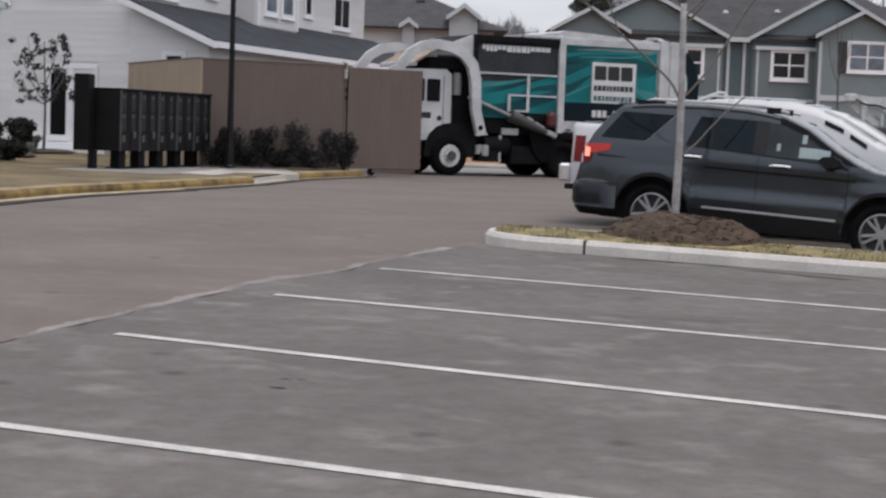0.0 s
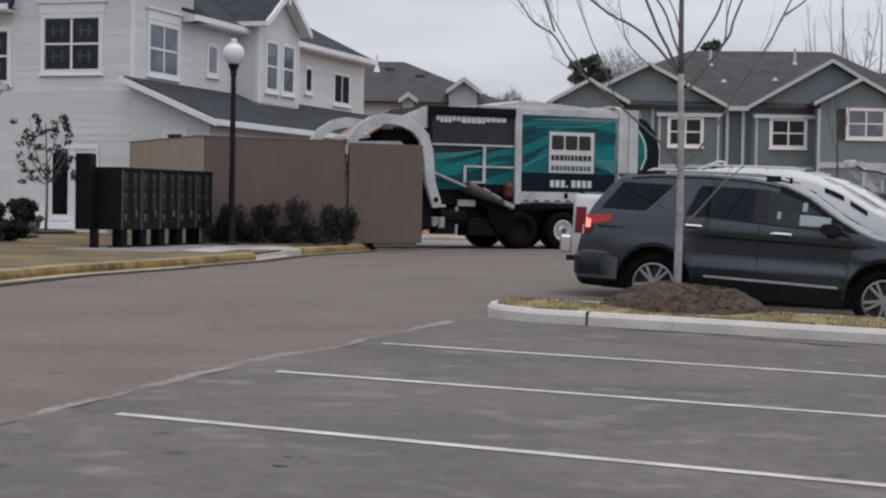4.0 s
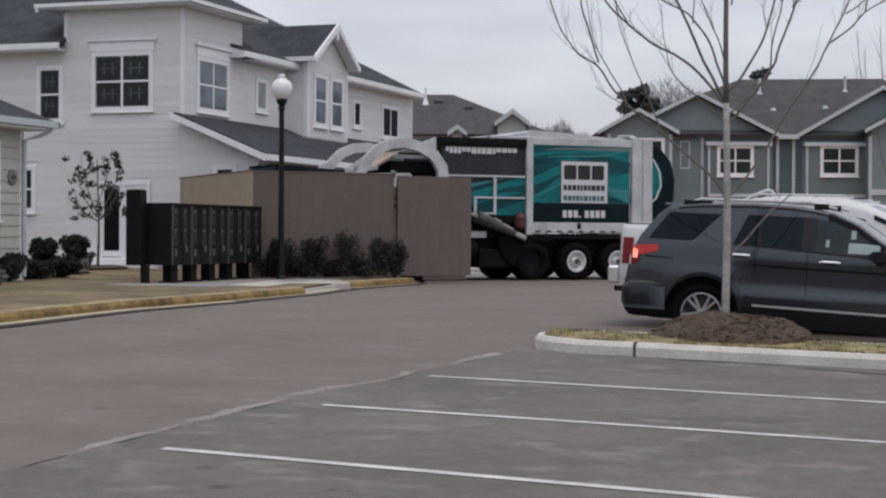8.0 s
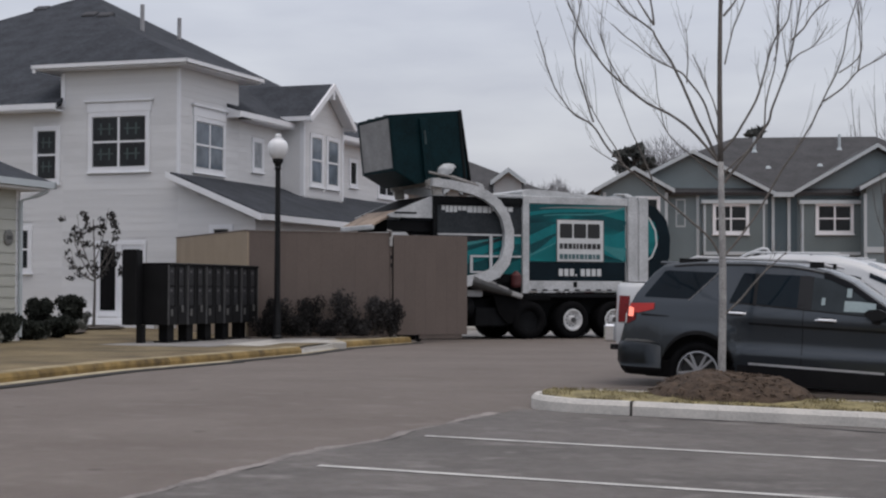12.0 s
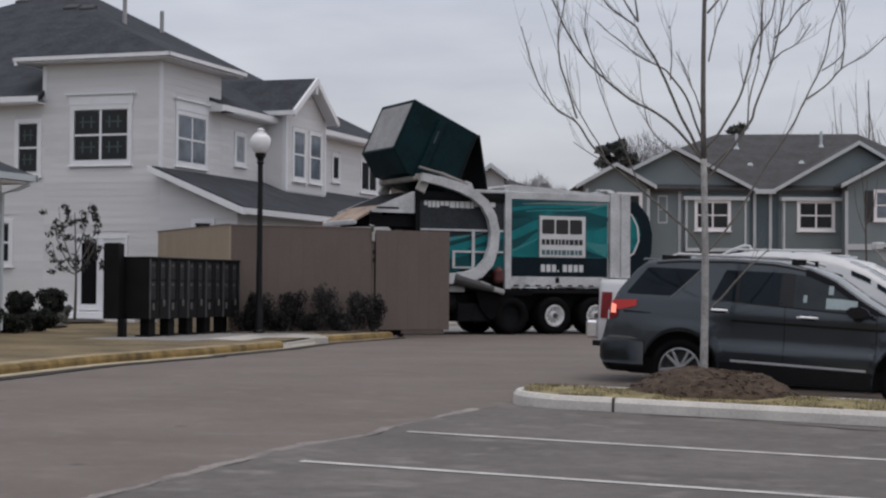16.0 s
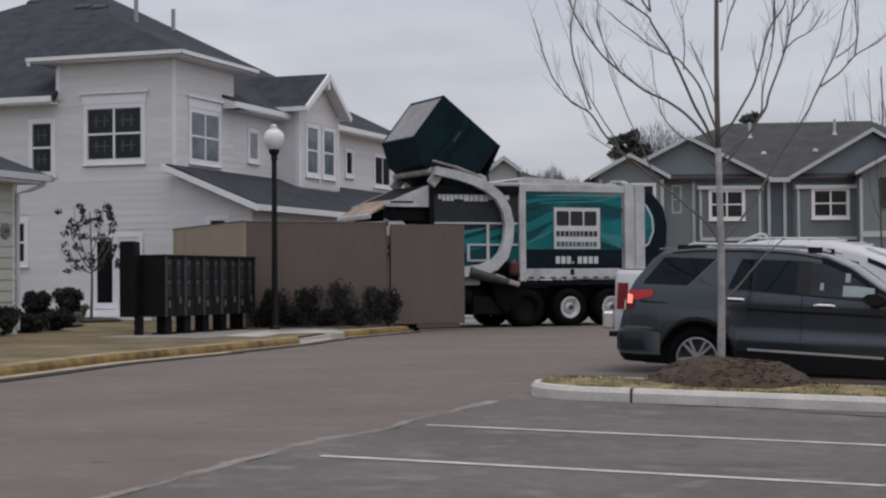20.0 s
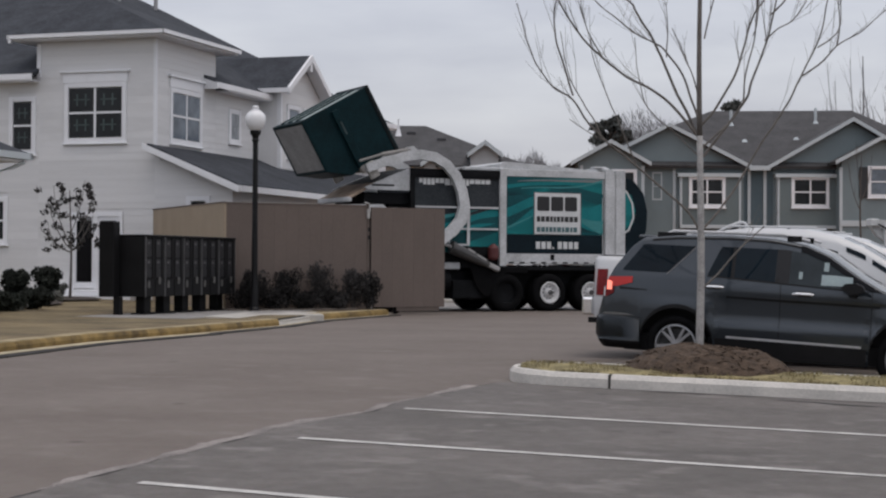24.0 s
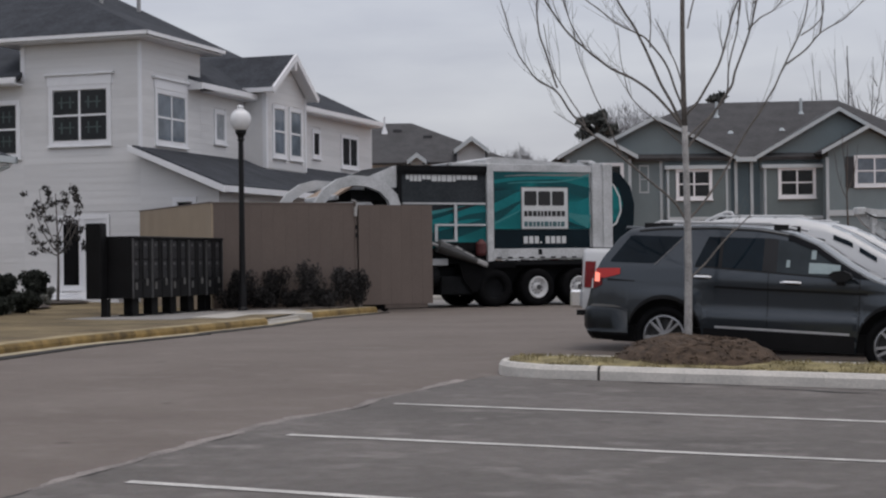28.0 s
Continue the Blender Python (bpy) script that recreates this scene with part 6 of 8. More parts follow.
def suv(m):
    c = thing("suv_car", m, "dark grey estate car with lit tail light and roof rails", "car", "parked cars")
    top = [(-1.06, 0.56), (-1.05, 0.74), (-1.00, 0.92), (-0.96, 1.10), (-0.85, 1.32), (-0.65, 1.58), (-0.52, 1.69), (-0.1, 1.74), (0.6, 1.765), (1.15, 1.75), (1.55, 1.69), (1.85, 1.57), (2.2, 1.38), (2.55, 1.19), (2.72, 1.13), (3.2, 1.07), (3.55, 0.99), (3.76, 0.84), (3.84, 0.58)]
    sill = [(-1.06, 0.42), (-0.7, 0.32), (-0.45, 0.29), (0.5, 0.27), (2.4, 0.27), (3.3, 0.28), (3.84, 0.36)]
    top = [(x, z + 0.04 * min(1, max(0, (z - 0.95) / 0.5)) if x < 2.0 else z) for x, z in top]
    sh = Shape(top, sill, 1.25, 0.985, ((0, 0.385), (2.86, 0.385)), 0.475, 0.42, 0.5, creased=True)
    shade_smooth(part("body", car_shell(sh), GREY_PAINT, c, "dark grey metallic body"))
    part("underbody", boxes((-0.7, -0.8, 0.28, 3.6, 0.8, 0.5), (-0.5, -0.7, 0.3, 0.5, 0.7, 0.9), (2.36, -0.7, 0.3, 3.36, 0.7, 0.85)), PLASTIC, c)
    rear_bumper(c)
    trim = mat("bright_trim", (0.42, 0.42, 0.43), 0.4)
    edge = mat("window_edge", (0.10, 0.10, 0.105), 0.4)
    head = lambda x: min(1.665, sh.up(x) - 0.10)
    belt = lambda x: 1.298 - 0.052 * (x - 0.35)
    q_lo = lambda x: 1.305 + max(0, (x + 0.155) * 1.08)
    q_hi = lambda x: min(1.655, 1.325 + (x + 0.735) * 1.42)
    for s in (-1, 1):
        part("side_window", side_patch(sh, s, q_lo, lambda x: max(q_lo(x), q_hi(x)), -0.735, 0.168, 0.006, 20), CAR_GLASS, c, "tinted rear quarter window")
        part("window_line", side_patch(sh, s, lambda x: q_lo(x) - 0.030, lambda x: q_lo(x) - 0.008, -0.16, 0.19, 0.005, 8, 1), edge, c, "dull bright edge below the quarter glass")
        part("side_window", side_patch(sh, s, belt, lambda x: min(head(x), belt(x) + 0.02 + (x - 0.365) * 2.6), 0.365, 0.655, 0.006, 10), CAR_GLASS, c, "small fixed rear door pane")
        part("window_pillar", side_patch(sh, s, belt, head, 0.655, 0.70, 0.007, 2), PLASTIC, c)
        part("side_window", side_patch(sh, s, belt, head, 0.70, 1.21), CAR_GLASS, c, "tinted rear door window")
        part("window_pillar", side_patch(sh, s, belt, head, 1.21, 1.385, 0.007, 3), mat("gloss_black_trim", (0.006, 0.006, 0.007), 0.15, 0.1, 2, 30, 0, spec=0.3), c, "gloss black pillar cover")
        part("side_window", side_patch(sh, s, belt, lambda x: max(belt(x) + 0.01, head(x)), 1.385, 2.30), CAR_GLASS2, c, "front door window")
        # Dark reflection of the body-coloured pillar, laid on as a black patch.
        part("front_pillar", side_patch(sh, s, lambda x: max(belt(x), head(x)) + 0.004, lambda x: max(belt(x) + 0.01, sh.up(x) - 0.012), 1.50, 2.52, 0.007, 14, 3), mat("pillar_black", (0.005, 0.006, 0.008), 0.5, 0.1, 2, 30, 0, spec=0.1), c, "body pillar blackened for its dark reflection")
        part("belt_strip", side_patch(sh, s, lambda x: belt(x) - 0.016, lambda x: belt(x) - 0.002, 0.36, 2.36, 0.008, 12, 1), PLASTIC, c)
        part("side_trim", side_patch(sh, s, lambda x: 0.517 - 0.013 * (x - 0.65), lambda x: 0.545 - 0.013 * (x - 0.65), 0.64, 2.30, 0.014, 8, 1), trim, c, "bright lower door strip")
        part("cladding", side_patch(sh, s, lambda x: 0.275, lambda x: 0.505 - 0.013 * (x - 0.65), 0.5, 2.36, 0.008, 8, 3), PLASTIC, c, "black sill cladding")
        # Undercut shade below the crease, painted as a thin black line.
        part("rub_line", side_patch(sh, s, lambda x: 1.022 - 0.010 * x, lambda x: 1.050 - 0.010 * x, 0.62, 2.5, 0.003, 10, 1), PLASTIC, c, "dark line drawn as the shade under the door crease")
        for x in (0.30, 1.285, 2.40):
            part("door_gap", side_patch(sh, s, lambda x: 0.50, lambda x: 1.27, x, x + 0.010, 0.002, 1, 12), PLASTIC, c)
        for x, z in ((0.445, 1.155), (1.565, 1.125)):
            bm = bmesh.new()
            y = s * (sh.side(x, z) + 0.025)
            tube(bm, [(x - 0.12, y - s * 0.02, z - 0.006), (x - 0.08, y, z), (x + 0.09, y, z), (x + 0.13, y - s * 0.02, z - 0.008)], 0.017, 8)
            hd = part("door_handle", bm, CHROME, c, "bright door handle")
            part("handle_cup", side_patch(sh, s, lambda x: z - 0.035, lambda x: z + 0.03, x - 0.06, x + 0.10, 0.002, 3, 2), PLASTIC, hd)
        bm = bmesh.new()
        tube(bm, [(-0.30, s * 0.62, 1.775), (-0.15, s * 0.62, 1.84), (1.25, s * 0.62, 1.855), (1.58, s * 0.62, 1.79)], 0.02, 8)
        part("roof_rail", bm, mat("rail_bright", (0.50, 0.50, 0.51), 0.3), c, "silver roof rail")
        pieces("roof_rail_foot", PLASTIC, c, "", (1.30, s * 0.62 - 0.035, 1.77, 1.48, s * 0.62 + 0.035, 1.845), (-0.36, s * 0.62 - 0.035, 1.74, 0.0, s * 0.62 + 0.035, 1.82))
        bm = bmesh.new()
        yb = sh.side(2.2, 1.18) + 0.06
        prism(bm, [(2.04, 1.235), (2.10, 1.285), (2.22, 1.295), (2.30, 1.265), (2.33, 1.215), (2.26, 1.165), (2.14, 1.15)], s * yb, s * (yb + 0.17))
        prism(bm, [(2.12, 1.16), (2.24, 1.16), (2.22, 1.11), (2.14, 1.11)], s * (yb - 0.10), s * (yb + 0.06))
        part("wing_mirror", bm, PLASTIC, c)
        part("tail_light", side_patch(sh, s, lambda x: 1.095 + 0.28 * max(0, x + 0.80), lambda x: 1.215 + 0.05 * (x + 0.88), -0.925, -0.595, 0.012, 10, 3), TAIL_GLOW, c, "lit red tail light")
        part("tail_light_lower", side_patch(sh, s, lambda x: 0.955 + 0.55 * max(0, x + 0.93), lambda x: 1.095, -0.955, -0.835, 0.012, 6, 3), TAIL_RED, c, "red lower tail light")
        part("tail_bulb", side_patch(sh, s, lambda x: 1.045, lambda x: 1.17 - 0.3 * (x + 0.93), -0.935, -0.865, 0.016, 4, 2), TAIL_BULB, c, "bright lit bulb")
        # Shade of the shoulder crease, laid on as a black patch.
        part("shoulder_crease", side_patch(sh, s, lambda x: 1.062, lambda x: 1.092 - 0.05 * (x + 0.75), -0.76, -0.40, 0.004, 6, 1), PLASTIC, c, "dark strip drawn as the shade behind the tail light")
        part("reverse_lens", side_patch(sh, s, lambda x: 0.955, lambda x: 1.08, -0.975, -0.957, 0.014, 2, 3), LAMP_CLEAR, c, "clear lens edge")
        part("rail_edge", side_patch(sh, s, lambda x: sh.up(x) - 0.045, lambda x: sh.up(x) - 0.02, -0.4, 1.6, 0.006, 12, 1), PLASTIC, c)
        part("arch_trim", side_patch(sh, s, lambda x: sh.low(x), lambda x: sh.low(x) + 0.05, -0.46, 0.46, 0.008, 24, 1), PLASTIC, c)
        part("arch_trim", side_patch(sh, s, lambda x: sh.low(x), lambda x: sh.low(x) + 0.05, 2.40, 3.32, 0.008, 24, 1), PLASTIC, c)
        part("head_light", side_patch(sh, s, lambda x: 0.80, lambda x: 0.80 + 0.17, 3.38, 3.72, 0.012, 5, 2), LAMP_CLEAR, c)
        for x in (0.0, 2.86):
            wheel(c, x, s * 0.86, 0.385, 0.385, 0.272, 10, -s, ALLOY)
    part("windscreen", top_patch(sh, 1.60, 2.62, 0.06), CAR_GLASS2, c)
    part("rear_window", top_patch(sh, -0.93, -0.60, 0.08), CAR_GLASS, c)
    part("spoiler", boxes((-0.62, -0.62, 1.72, -0.3, 0.62, 1.775), bevel=0.02), GREY_PAINT, c)
    part("number_plate", boxes((-1.075, -0.26, 0.84, -1.06, 0.26, 0.97)), mat("plate_pale", (0.5, 0.5, 0.5), 0.5), c)
    pale_tint = mat("window_pale", (0.24, 0.30, 0.31), 0.6)
    # Lighter view in the front glass, painted on as a pale patch.
    part("dash_card", side_patch(sh, -1, lambda x: 1.245, lambda x: 1.375 - 0.08 * max(0, x - 1.95), 1.78, 2.16, 0.0085, 6, 2), pale_tint, c, "pale patch on the front window for the view in it")
    part("window_sticker", side_patch(sh, -1, lambda x: 1.31, lambda x: 1.40, 1.50, 1.545, 0.0085, 2, 2), pale_tint, c, "small pale mark on the window")
    part("hang_tag", side_patch(sh, -1, lambda x: 1.42, lambda x: 1.53, 1.80, 1.86, 0.0085, 2, 2), pale_tint, c)
    return c


def pickup(m, label):
    c = thing("pickup", m, label, "pickup", "parked cars")
    top = [(-1.25, 0.62), (-1.23, 1.36), (-1.2, 1.42), (0.40, 1.43), (0.42, 1.48), (0.50, 1.74), (0.60, 1.83), (1.0, 1.88), (1.8, 1.87), (2.2, 1.79), (2.55, 1.65), (2.98, 1.40), (3.12, 1.32), (4.2, 1.25), (4.75, 1.14), (4.88, 0.95), (4.92, 0.6)]
    sill = [(-1.25, 0.55), (-0.6, 0.5), (0.6, 0.44), (3.0, 0.44), (4.3, 0.46), (4.92, 0.5)]
    sh = Shape(top, sill, 1.32, 1.0, ((0, 0.40), (3.70, 0.40)), 0.50, 0.36, 0.12)
    shade_smooth(part("body", car_shell(sh), WHITE_PAINT, c, "white painted body"))
    part("underbody", boxes((-1.1, -0.75, 0.36, 4.7, 0.75, 0.6)), PLASTIC, c)
    part("bed_floor", boxes((-1.18, -0.8, 1.432, 0.38, 0.8, 1.445)), PLASTIC, c, "dark load bed")
    part("windscreen", top_patch(sh, 2.28, 3.04, 0.09), CAR_GLASS2, c)
    for s in (-1, 1):
        rl = lambda x: sh.up(x) - 0.20
        part("side_window", side_patch(sh, s, lambda x: 1.40, rl, 0.60, 1.35), CAR_GLASS, c)
        part("side_window", side_patch(sh, s, lambda x: 1.40, lambda x: max(1.41, rl(x)), 1.45, 2.22), CAR_GLASS2, c)
        # Two short dark strips follow the slope below the roof line.
        for x0, x1 in ((2.33, 2.60), (2.69, 2.93)):
            part("quarter_glass", side_patch(sh, s, lambda x: sh.up(x) - 0.155, lambda x: sh.up(x) - 0.085, x0, x1, 0.008, 5, 2), CAR_GLASS, c, "narrow dark strip beside the white pillar")
        part("tail_light", side_patch(sh, s, lambda x: 0.86, lambda x: 1.24, -1.245, -1.02, 0.012, 3, 3), TAIL_RED, c, "red tail light")
        bm = bmesh.new()
        tube(bm, [(0.7, s * 0.62, 1.91), (1.9, s * 0.62, 1.91)], 0.015, 6)
        part("roof_rail", bm, WHITE_PAINT, c)
        for x in (0.0, 3.70):
            wheel(c, x, s * 0.84, 0.40, 0.40, 0.23, 8, -s, ALLOY)
    for x in (0.98, 1.13, 1.48):
        part("roof_bar", boxes((x, -0.62, sh.up(x) - 0.01, x + 0.035, 0.62, sh.up(x) + 0.02), bevel=0.006), PLASTIC, c, "dark cross bar on the roof")
    for y, m_, l_, pts in ((-0.30, WHITE_PAINT, "white bar of the roof rack", [(0.40, 1.80), (0.60, 1.91), (0.76, 1.975), (0.84, 1.965), (0.88, 1.90)]), (-0.24, PLASTIC, "dark bar of the roof rack", [(0.62, 1.86), (0.80, 1.94), (0.90, 1.93), (1.0, 1.86)])):
        bm = bmesh.new()
        tube(bm, [(x, y, z) for x, z in pts], 0.02, 7)
        part("rack_bar", bm, m_, c, l_)
    part("tailgate", boxes((-1.275, -0.72, 0.84, -1.245, 0.72, 1.40), bevel=0.012), WHITE_PAINT, c)
    part("tailgate_handle", boxes((-1.29, -0.12, 1.18, -1.275, 0.12, 1.25)), PLASTIC, c)
    part("bumper", boxes((-1.42, -0.88, 0.56, -1.24, 0.88, 0.82), bevel=0.03), CHROME, c, "chrome step bumper")
    part("tow_hitch", boxes((-1.52, -0.05, 0.42, -1.3, 0.05, 0.5)), BLACK_METAL, c)
    part("number_plate", boxes((-1.432, -0.15, 0.54, -1.421, 0.15, 0.66)), mat("plate_pale", (0.5, 0.5, 0.5), 0.5), c)
    return c


SUV_POSE = pose(3.60, 21.71, -0.118, 0, 2.7, -20.5)
suv(SUV_POSE)
white_truck = pickup(pose(4.02, 24.27, -0.04, 0, 1.4, -20), "white pickup with red tail lights parked beyond the grey car")
p2 = copy_thing(white_truck, pose(5.1, 26.85, -0.05, 0, 1.4, -20))
tagged(p2, "white pickup parked in the next bay, bonnet showing")


def arm_outline(pts, w):
    """A bent flat bar along points in x, z."""
    left, right = [], []
    for i, p in enumerate(pts):
        a, b = Vector(pts[max(i - 1, 0)]), Vector(pts[min(i + 1, len(pts) - 1)])
        d = (b - a).normalized()
        n = Vector((-d.y, d.x)) * (w[i] / 2)
        left.append(tuple(Vector(p) + n))
        right.append(tuple(Vector(p) - n))
    return left + right[::-1]


def strip_prism(bm, pts, w, y0, y1):
    n = len(pts)
    o = arm_outline(pts, w)
    L, R = o[:n], o[n:][::-1]
    f = lambda p, y: bm.verts.new((p[0], y, p[1]))
    ring = [[f(L[i], y0), f(R[i], y0), f(R[i], y1), f(L[i], y1)] for i in range(n)]
    for a, b in zip(ring, ring[1:]):
        for k in range(4):
            bm.faces.new((a[k], a[(k + 1) % 4], b[(k + 1) % 4], b[k]))
    bm.faces.new(ring[0][::-1])
    bm.faces.new(ring[-1])
    bmesh.ops.recalc_face_normals(bm, faces=bm.faces[:])
    return bm


def boom_lift():
    c = thing("boom_lift", pose(13.25, 46.5, 0.0, 0, 0, 4), "white articulated boom lift folded flat in the road", "boom lift")
    part("chassis", boxes((-0.5, -0.9, 0.5, 2.4, 0.9, 1.15), bevel=0.05), mat("machine_grey", (0.1, 0.1, 0.1), 0.6), c)
    white = mat("machine_white", (0.50, 0.51, 0.51), 0.5, 0.2, 2, 20, 0.05)
    for pts, w in (([(-0.22, 0, 2.56), (0.5, 0, 2.46), (1.6, 0, 2.25), (3.4, 0, 2.05)], 0.10), ([(0.10, 0.2, 2.22), (1.2, 0.2, 2.02), (2.6, 0.2, 1.80)], 0.09), ([(-0.25, 0.1, 2.55), (-0.05, 0.1, 2.25), (0.5, 0.1, 1.85), (0.9, 0.1, 1.5)], 0.10)):
        bm = bmesh.new()
        strip_prism(bm, [(x, z) for x, _, z in pts], [2 * w] * len(pts), pts[0][1] - w, pts[0][1] + w)
        part("boom", bm, white, c, "white steel boom")
    pieces("knuckle", white, c, "", (-0.36, -0.14, 2.44, -0.10, 0.25, 2.66), (0.05, -0.14, 2.12, 0.22, 0.3, 2.44), (0.85, -0.12, 2.0, 1.05, 0.32, 2.34), bevel=0.03)
    pieces("post", white, c, "", (0.06, -0.16, 1.7, 0.15, -0.05, 2.2), (0.62, -0.16, 1.6, 0.70, -0.05, 2.1), bevel=0.01)
    bm = bmesh.new()
    tube(bm, grown([(-0.15, -0.2, 2.5), (0.15, -0.2, 2.36), (0.5, -0.2, 2.34), (1.0, -0.2, 2.16)], 4), 0.025, 6)
    part("hose", bm, PLASTIC, c, "black hose")
    part("turret", boxes((0.0, -0.7, 1.15, 1.9, 0.7, 1.75), bevel=0.05), mat("machine_dark", (0.04, 0.04, 0.04), 0.6), c)
    for x in (0.0, 1.9):
        for s in (-1, 1):
            wheel(c, x, s * 0.9, 0.42, 0.42, 0.24, 6, s, mat("rim_grey", (0.3, 0.3, 0.3), 0.5))


boom_lift()

# ---- front-loading refuse lorry ----
HEAD = -155.6                         # heading: x forward
LORRY_END = Vector((3.18, 46.65, 0))
FWD = Vector((-0.911, -0.413, 0))


def teal_graphic():
    m = bpy.data.materials.new("teal_swirl_paint")
    m.use_nodes = True
    n, l = m.node_tree.nodes, m.node_tree.links
    b = n["Principled BSDF"]
    b.inputs["Roughness"].default_value, b.inputs["Specular IOR Level"].default_value = 0.45, 0.15
    t = n.new("ShaderNodeTexCoord")
    mp = n.new("ShaderNodeMapping")
    mp.inputs["Rotation"].default_value = (0, radians(16), 0)
    mp.inputs["Scale"].default_value = (0.42, 1.0, 1.35)
    l.new(t.outputs["Object"], mp.inputs[0])
    nz = n.new("ShaderNodeTexNoise")
    nz.inputs["Scale"].default_value, nz.inputs["Detail"].default_value, nz.inputs["Distortion"].default_value = 0.75, 0.6, 0.7
    l.new(mp.outputs[0], nz.inputs["Vector"])
    r = n.new("ShaderNodeValToRGB")
    cr = r.color_ramp
    cr.elements[0].position, cr.elements[0].color = 0.30, (0.006, 0.030, 0.038, 1)
    cr.elements[1].position, cr.elements[1].color = 0.72, (0.010, 0.12, 0.125, 1)
    for pos, col in ((0.42, (0.005, 0.095, 0.105, 1)), (0.49, (0.008, 0.14, 0.145, 1)), (0.52, (0.010, 0.165, 0.17, 1)), (0.545, (0.008, 0.125, 0.13, 1)), (0.60, (0.005, 0.075, 0.085, 1))):
        e = cr.elements.new(pos)
        e.color = col
    l.new(nz.outputs[0], r.inputs[0])
    l.new(r.outputs[0], b.inputs["Base Color"])
    return m


TEAL = teal_graphic()
LORRY_WHITE = mat("lorry_white", (0.43, 0.44, 0.445), 0.5, 0.20, 1.6, 26, 0.02, tint=(0.46, 0.47, 0.48))
LORRY_DARK = mat("lorry_dark", (0.006, 0.0065, 0.0075), 0.7, 0.4, 3, 30, 0.1, spec=0.12)
NAVY = mat("navy_panel", (0.005, 0.012, 0.017), 0.6, 0.25, 2, 30, 0.02, spec=0.1)
SLATE = mat("slate_panel", (0.034, 0.039, 0.044), 0.55, 0.3, 1, 20, 0.02, spec=0.1)
RUSTY = mat("worn_bare_steel", (0.30, 0.225, 0.17), 0.7, 0.35, 3, 25, 0.2)
BLACK_INK = mat("black_ink", (0.010, 0.010, 0.011), 0.5, 0.1, 3, 20, 0)
TEAL_BRIGHT = mat("teal_bright_paint", (0.010, 0.158, 0.170), 0.45, 0.15, 1.0, 20, 0.0, spec=0.15)
TEAL_DEEP = mat("teal_deep_paint", (0.008, 0.066, 0.076), 0.45, 0.2, 1.0, 20, 0.0, spec=0.15)
TOP_SHEEN = mat("top_sheen", (0.150, 0.165, 0.165), 0.4, 0.3, 1.0, 20, 0.0)
TEAL_PALE = mat("teal_pale_paint", (0.05, 0.215, 0.22), 0.45, 0.15, 1.0, 20, 0.0, spec=0.15)
SIGN_TEAL = mat("sign_teal", (0.05, 0.11, 0.12), 0.5, 0.2, 4, 30, 0)
PALE_INK = mat("pale_ink", (0.55, 0.56, 0.56), 0.5, 0.08, 3, 20, 0)


def truck_wheel(parent, x, side, hub=True, r=0.52, y=1.0, front=False):
    w = new("wheel")
    w.parent, w.matrix_basis = parent, pose(x, side * y, r, -90 * side, 0, 0)
    w.empty_display_size = 0.1
    bm = bmesh.new()
    hw = 0.15 if front else 0.28
    lathe(bm, [(0.28, -hw), (r * 0.94, -hw), (r, -hw + 0.04), (r, hw - 0.05), (r * 0.94, hw), (0.30, hw), (0.285, hw - 0.06)], 30)
    shade_smooth(part("tyre", bm, RUBBER, w))
    if not hub:
        bm = bmesh.new()
        lathe(bm, [(0.0, hw - 0.12), (0.27, hw - 0.10), (0.29, hw - 0.02)], 24)
        part("rim", bm, LORRY_DARK, w, "dark rim")
    if hub:
        bm = bmesh.new()
        d = 0.02 if front else 0.10
        lathe(bm, [(0.30, hw + 0.005), (0.275, hw + 0.012), (0.25, hw - 0.03), (0.20, hw - d), (0.12, hw - d), (0.12, hw - d + 0.05), (0.09, hw - d + 0.12), (0, hw - d + 0.12)], 28)
        part("rim", bm, mat("rim_pale", (0.60, 0.60, 0.60), 0.45, 0.12, 5, 30, 0.02), w, "pale painted rim")
        bm = bmesh.new()
        hr = 0.135 if front else 0.075
        lathe(bm, [(0.0, hw - d + 0.12), (hr, hw - d + 0.12), (hr, hw - d + 0.15), (0, hw - d + 0.15)], 14)
        part("hub", bm, mat("hub_dark", (0.05, 0.05, 0.05), 0.5), w)
        for k in range(10):
            a = k * math.tau / 10
            part("wheel_nut", lathe(bmesh.new(), [(0.018, 0), (0.018, 0.04), (0, 0.04)], 6, pose(0.165 * math.cos(a), 0.165 * math.sin(a), hw - d - 0.01)), mat("hub_dark", (0.05, 0.05, 0.05)), w)
    return w


PIVOT = (4.07, 1.327)
CYL = (1.70, 1.18)                    # foot of the lift cylinder
ROD_END = (0.24, 0.80)                # where its rod meets the arm, from the pivot
TIP = (2.90, -0.12)                   # fork hinge, from the arm's pivot with arms down


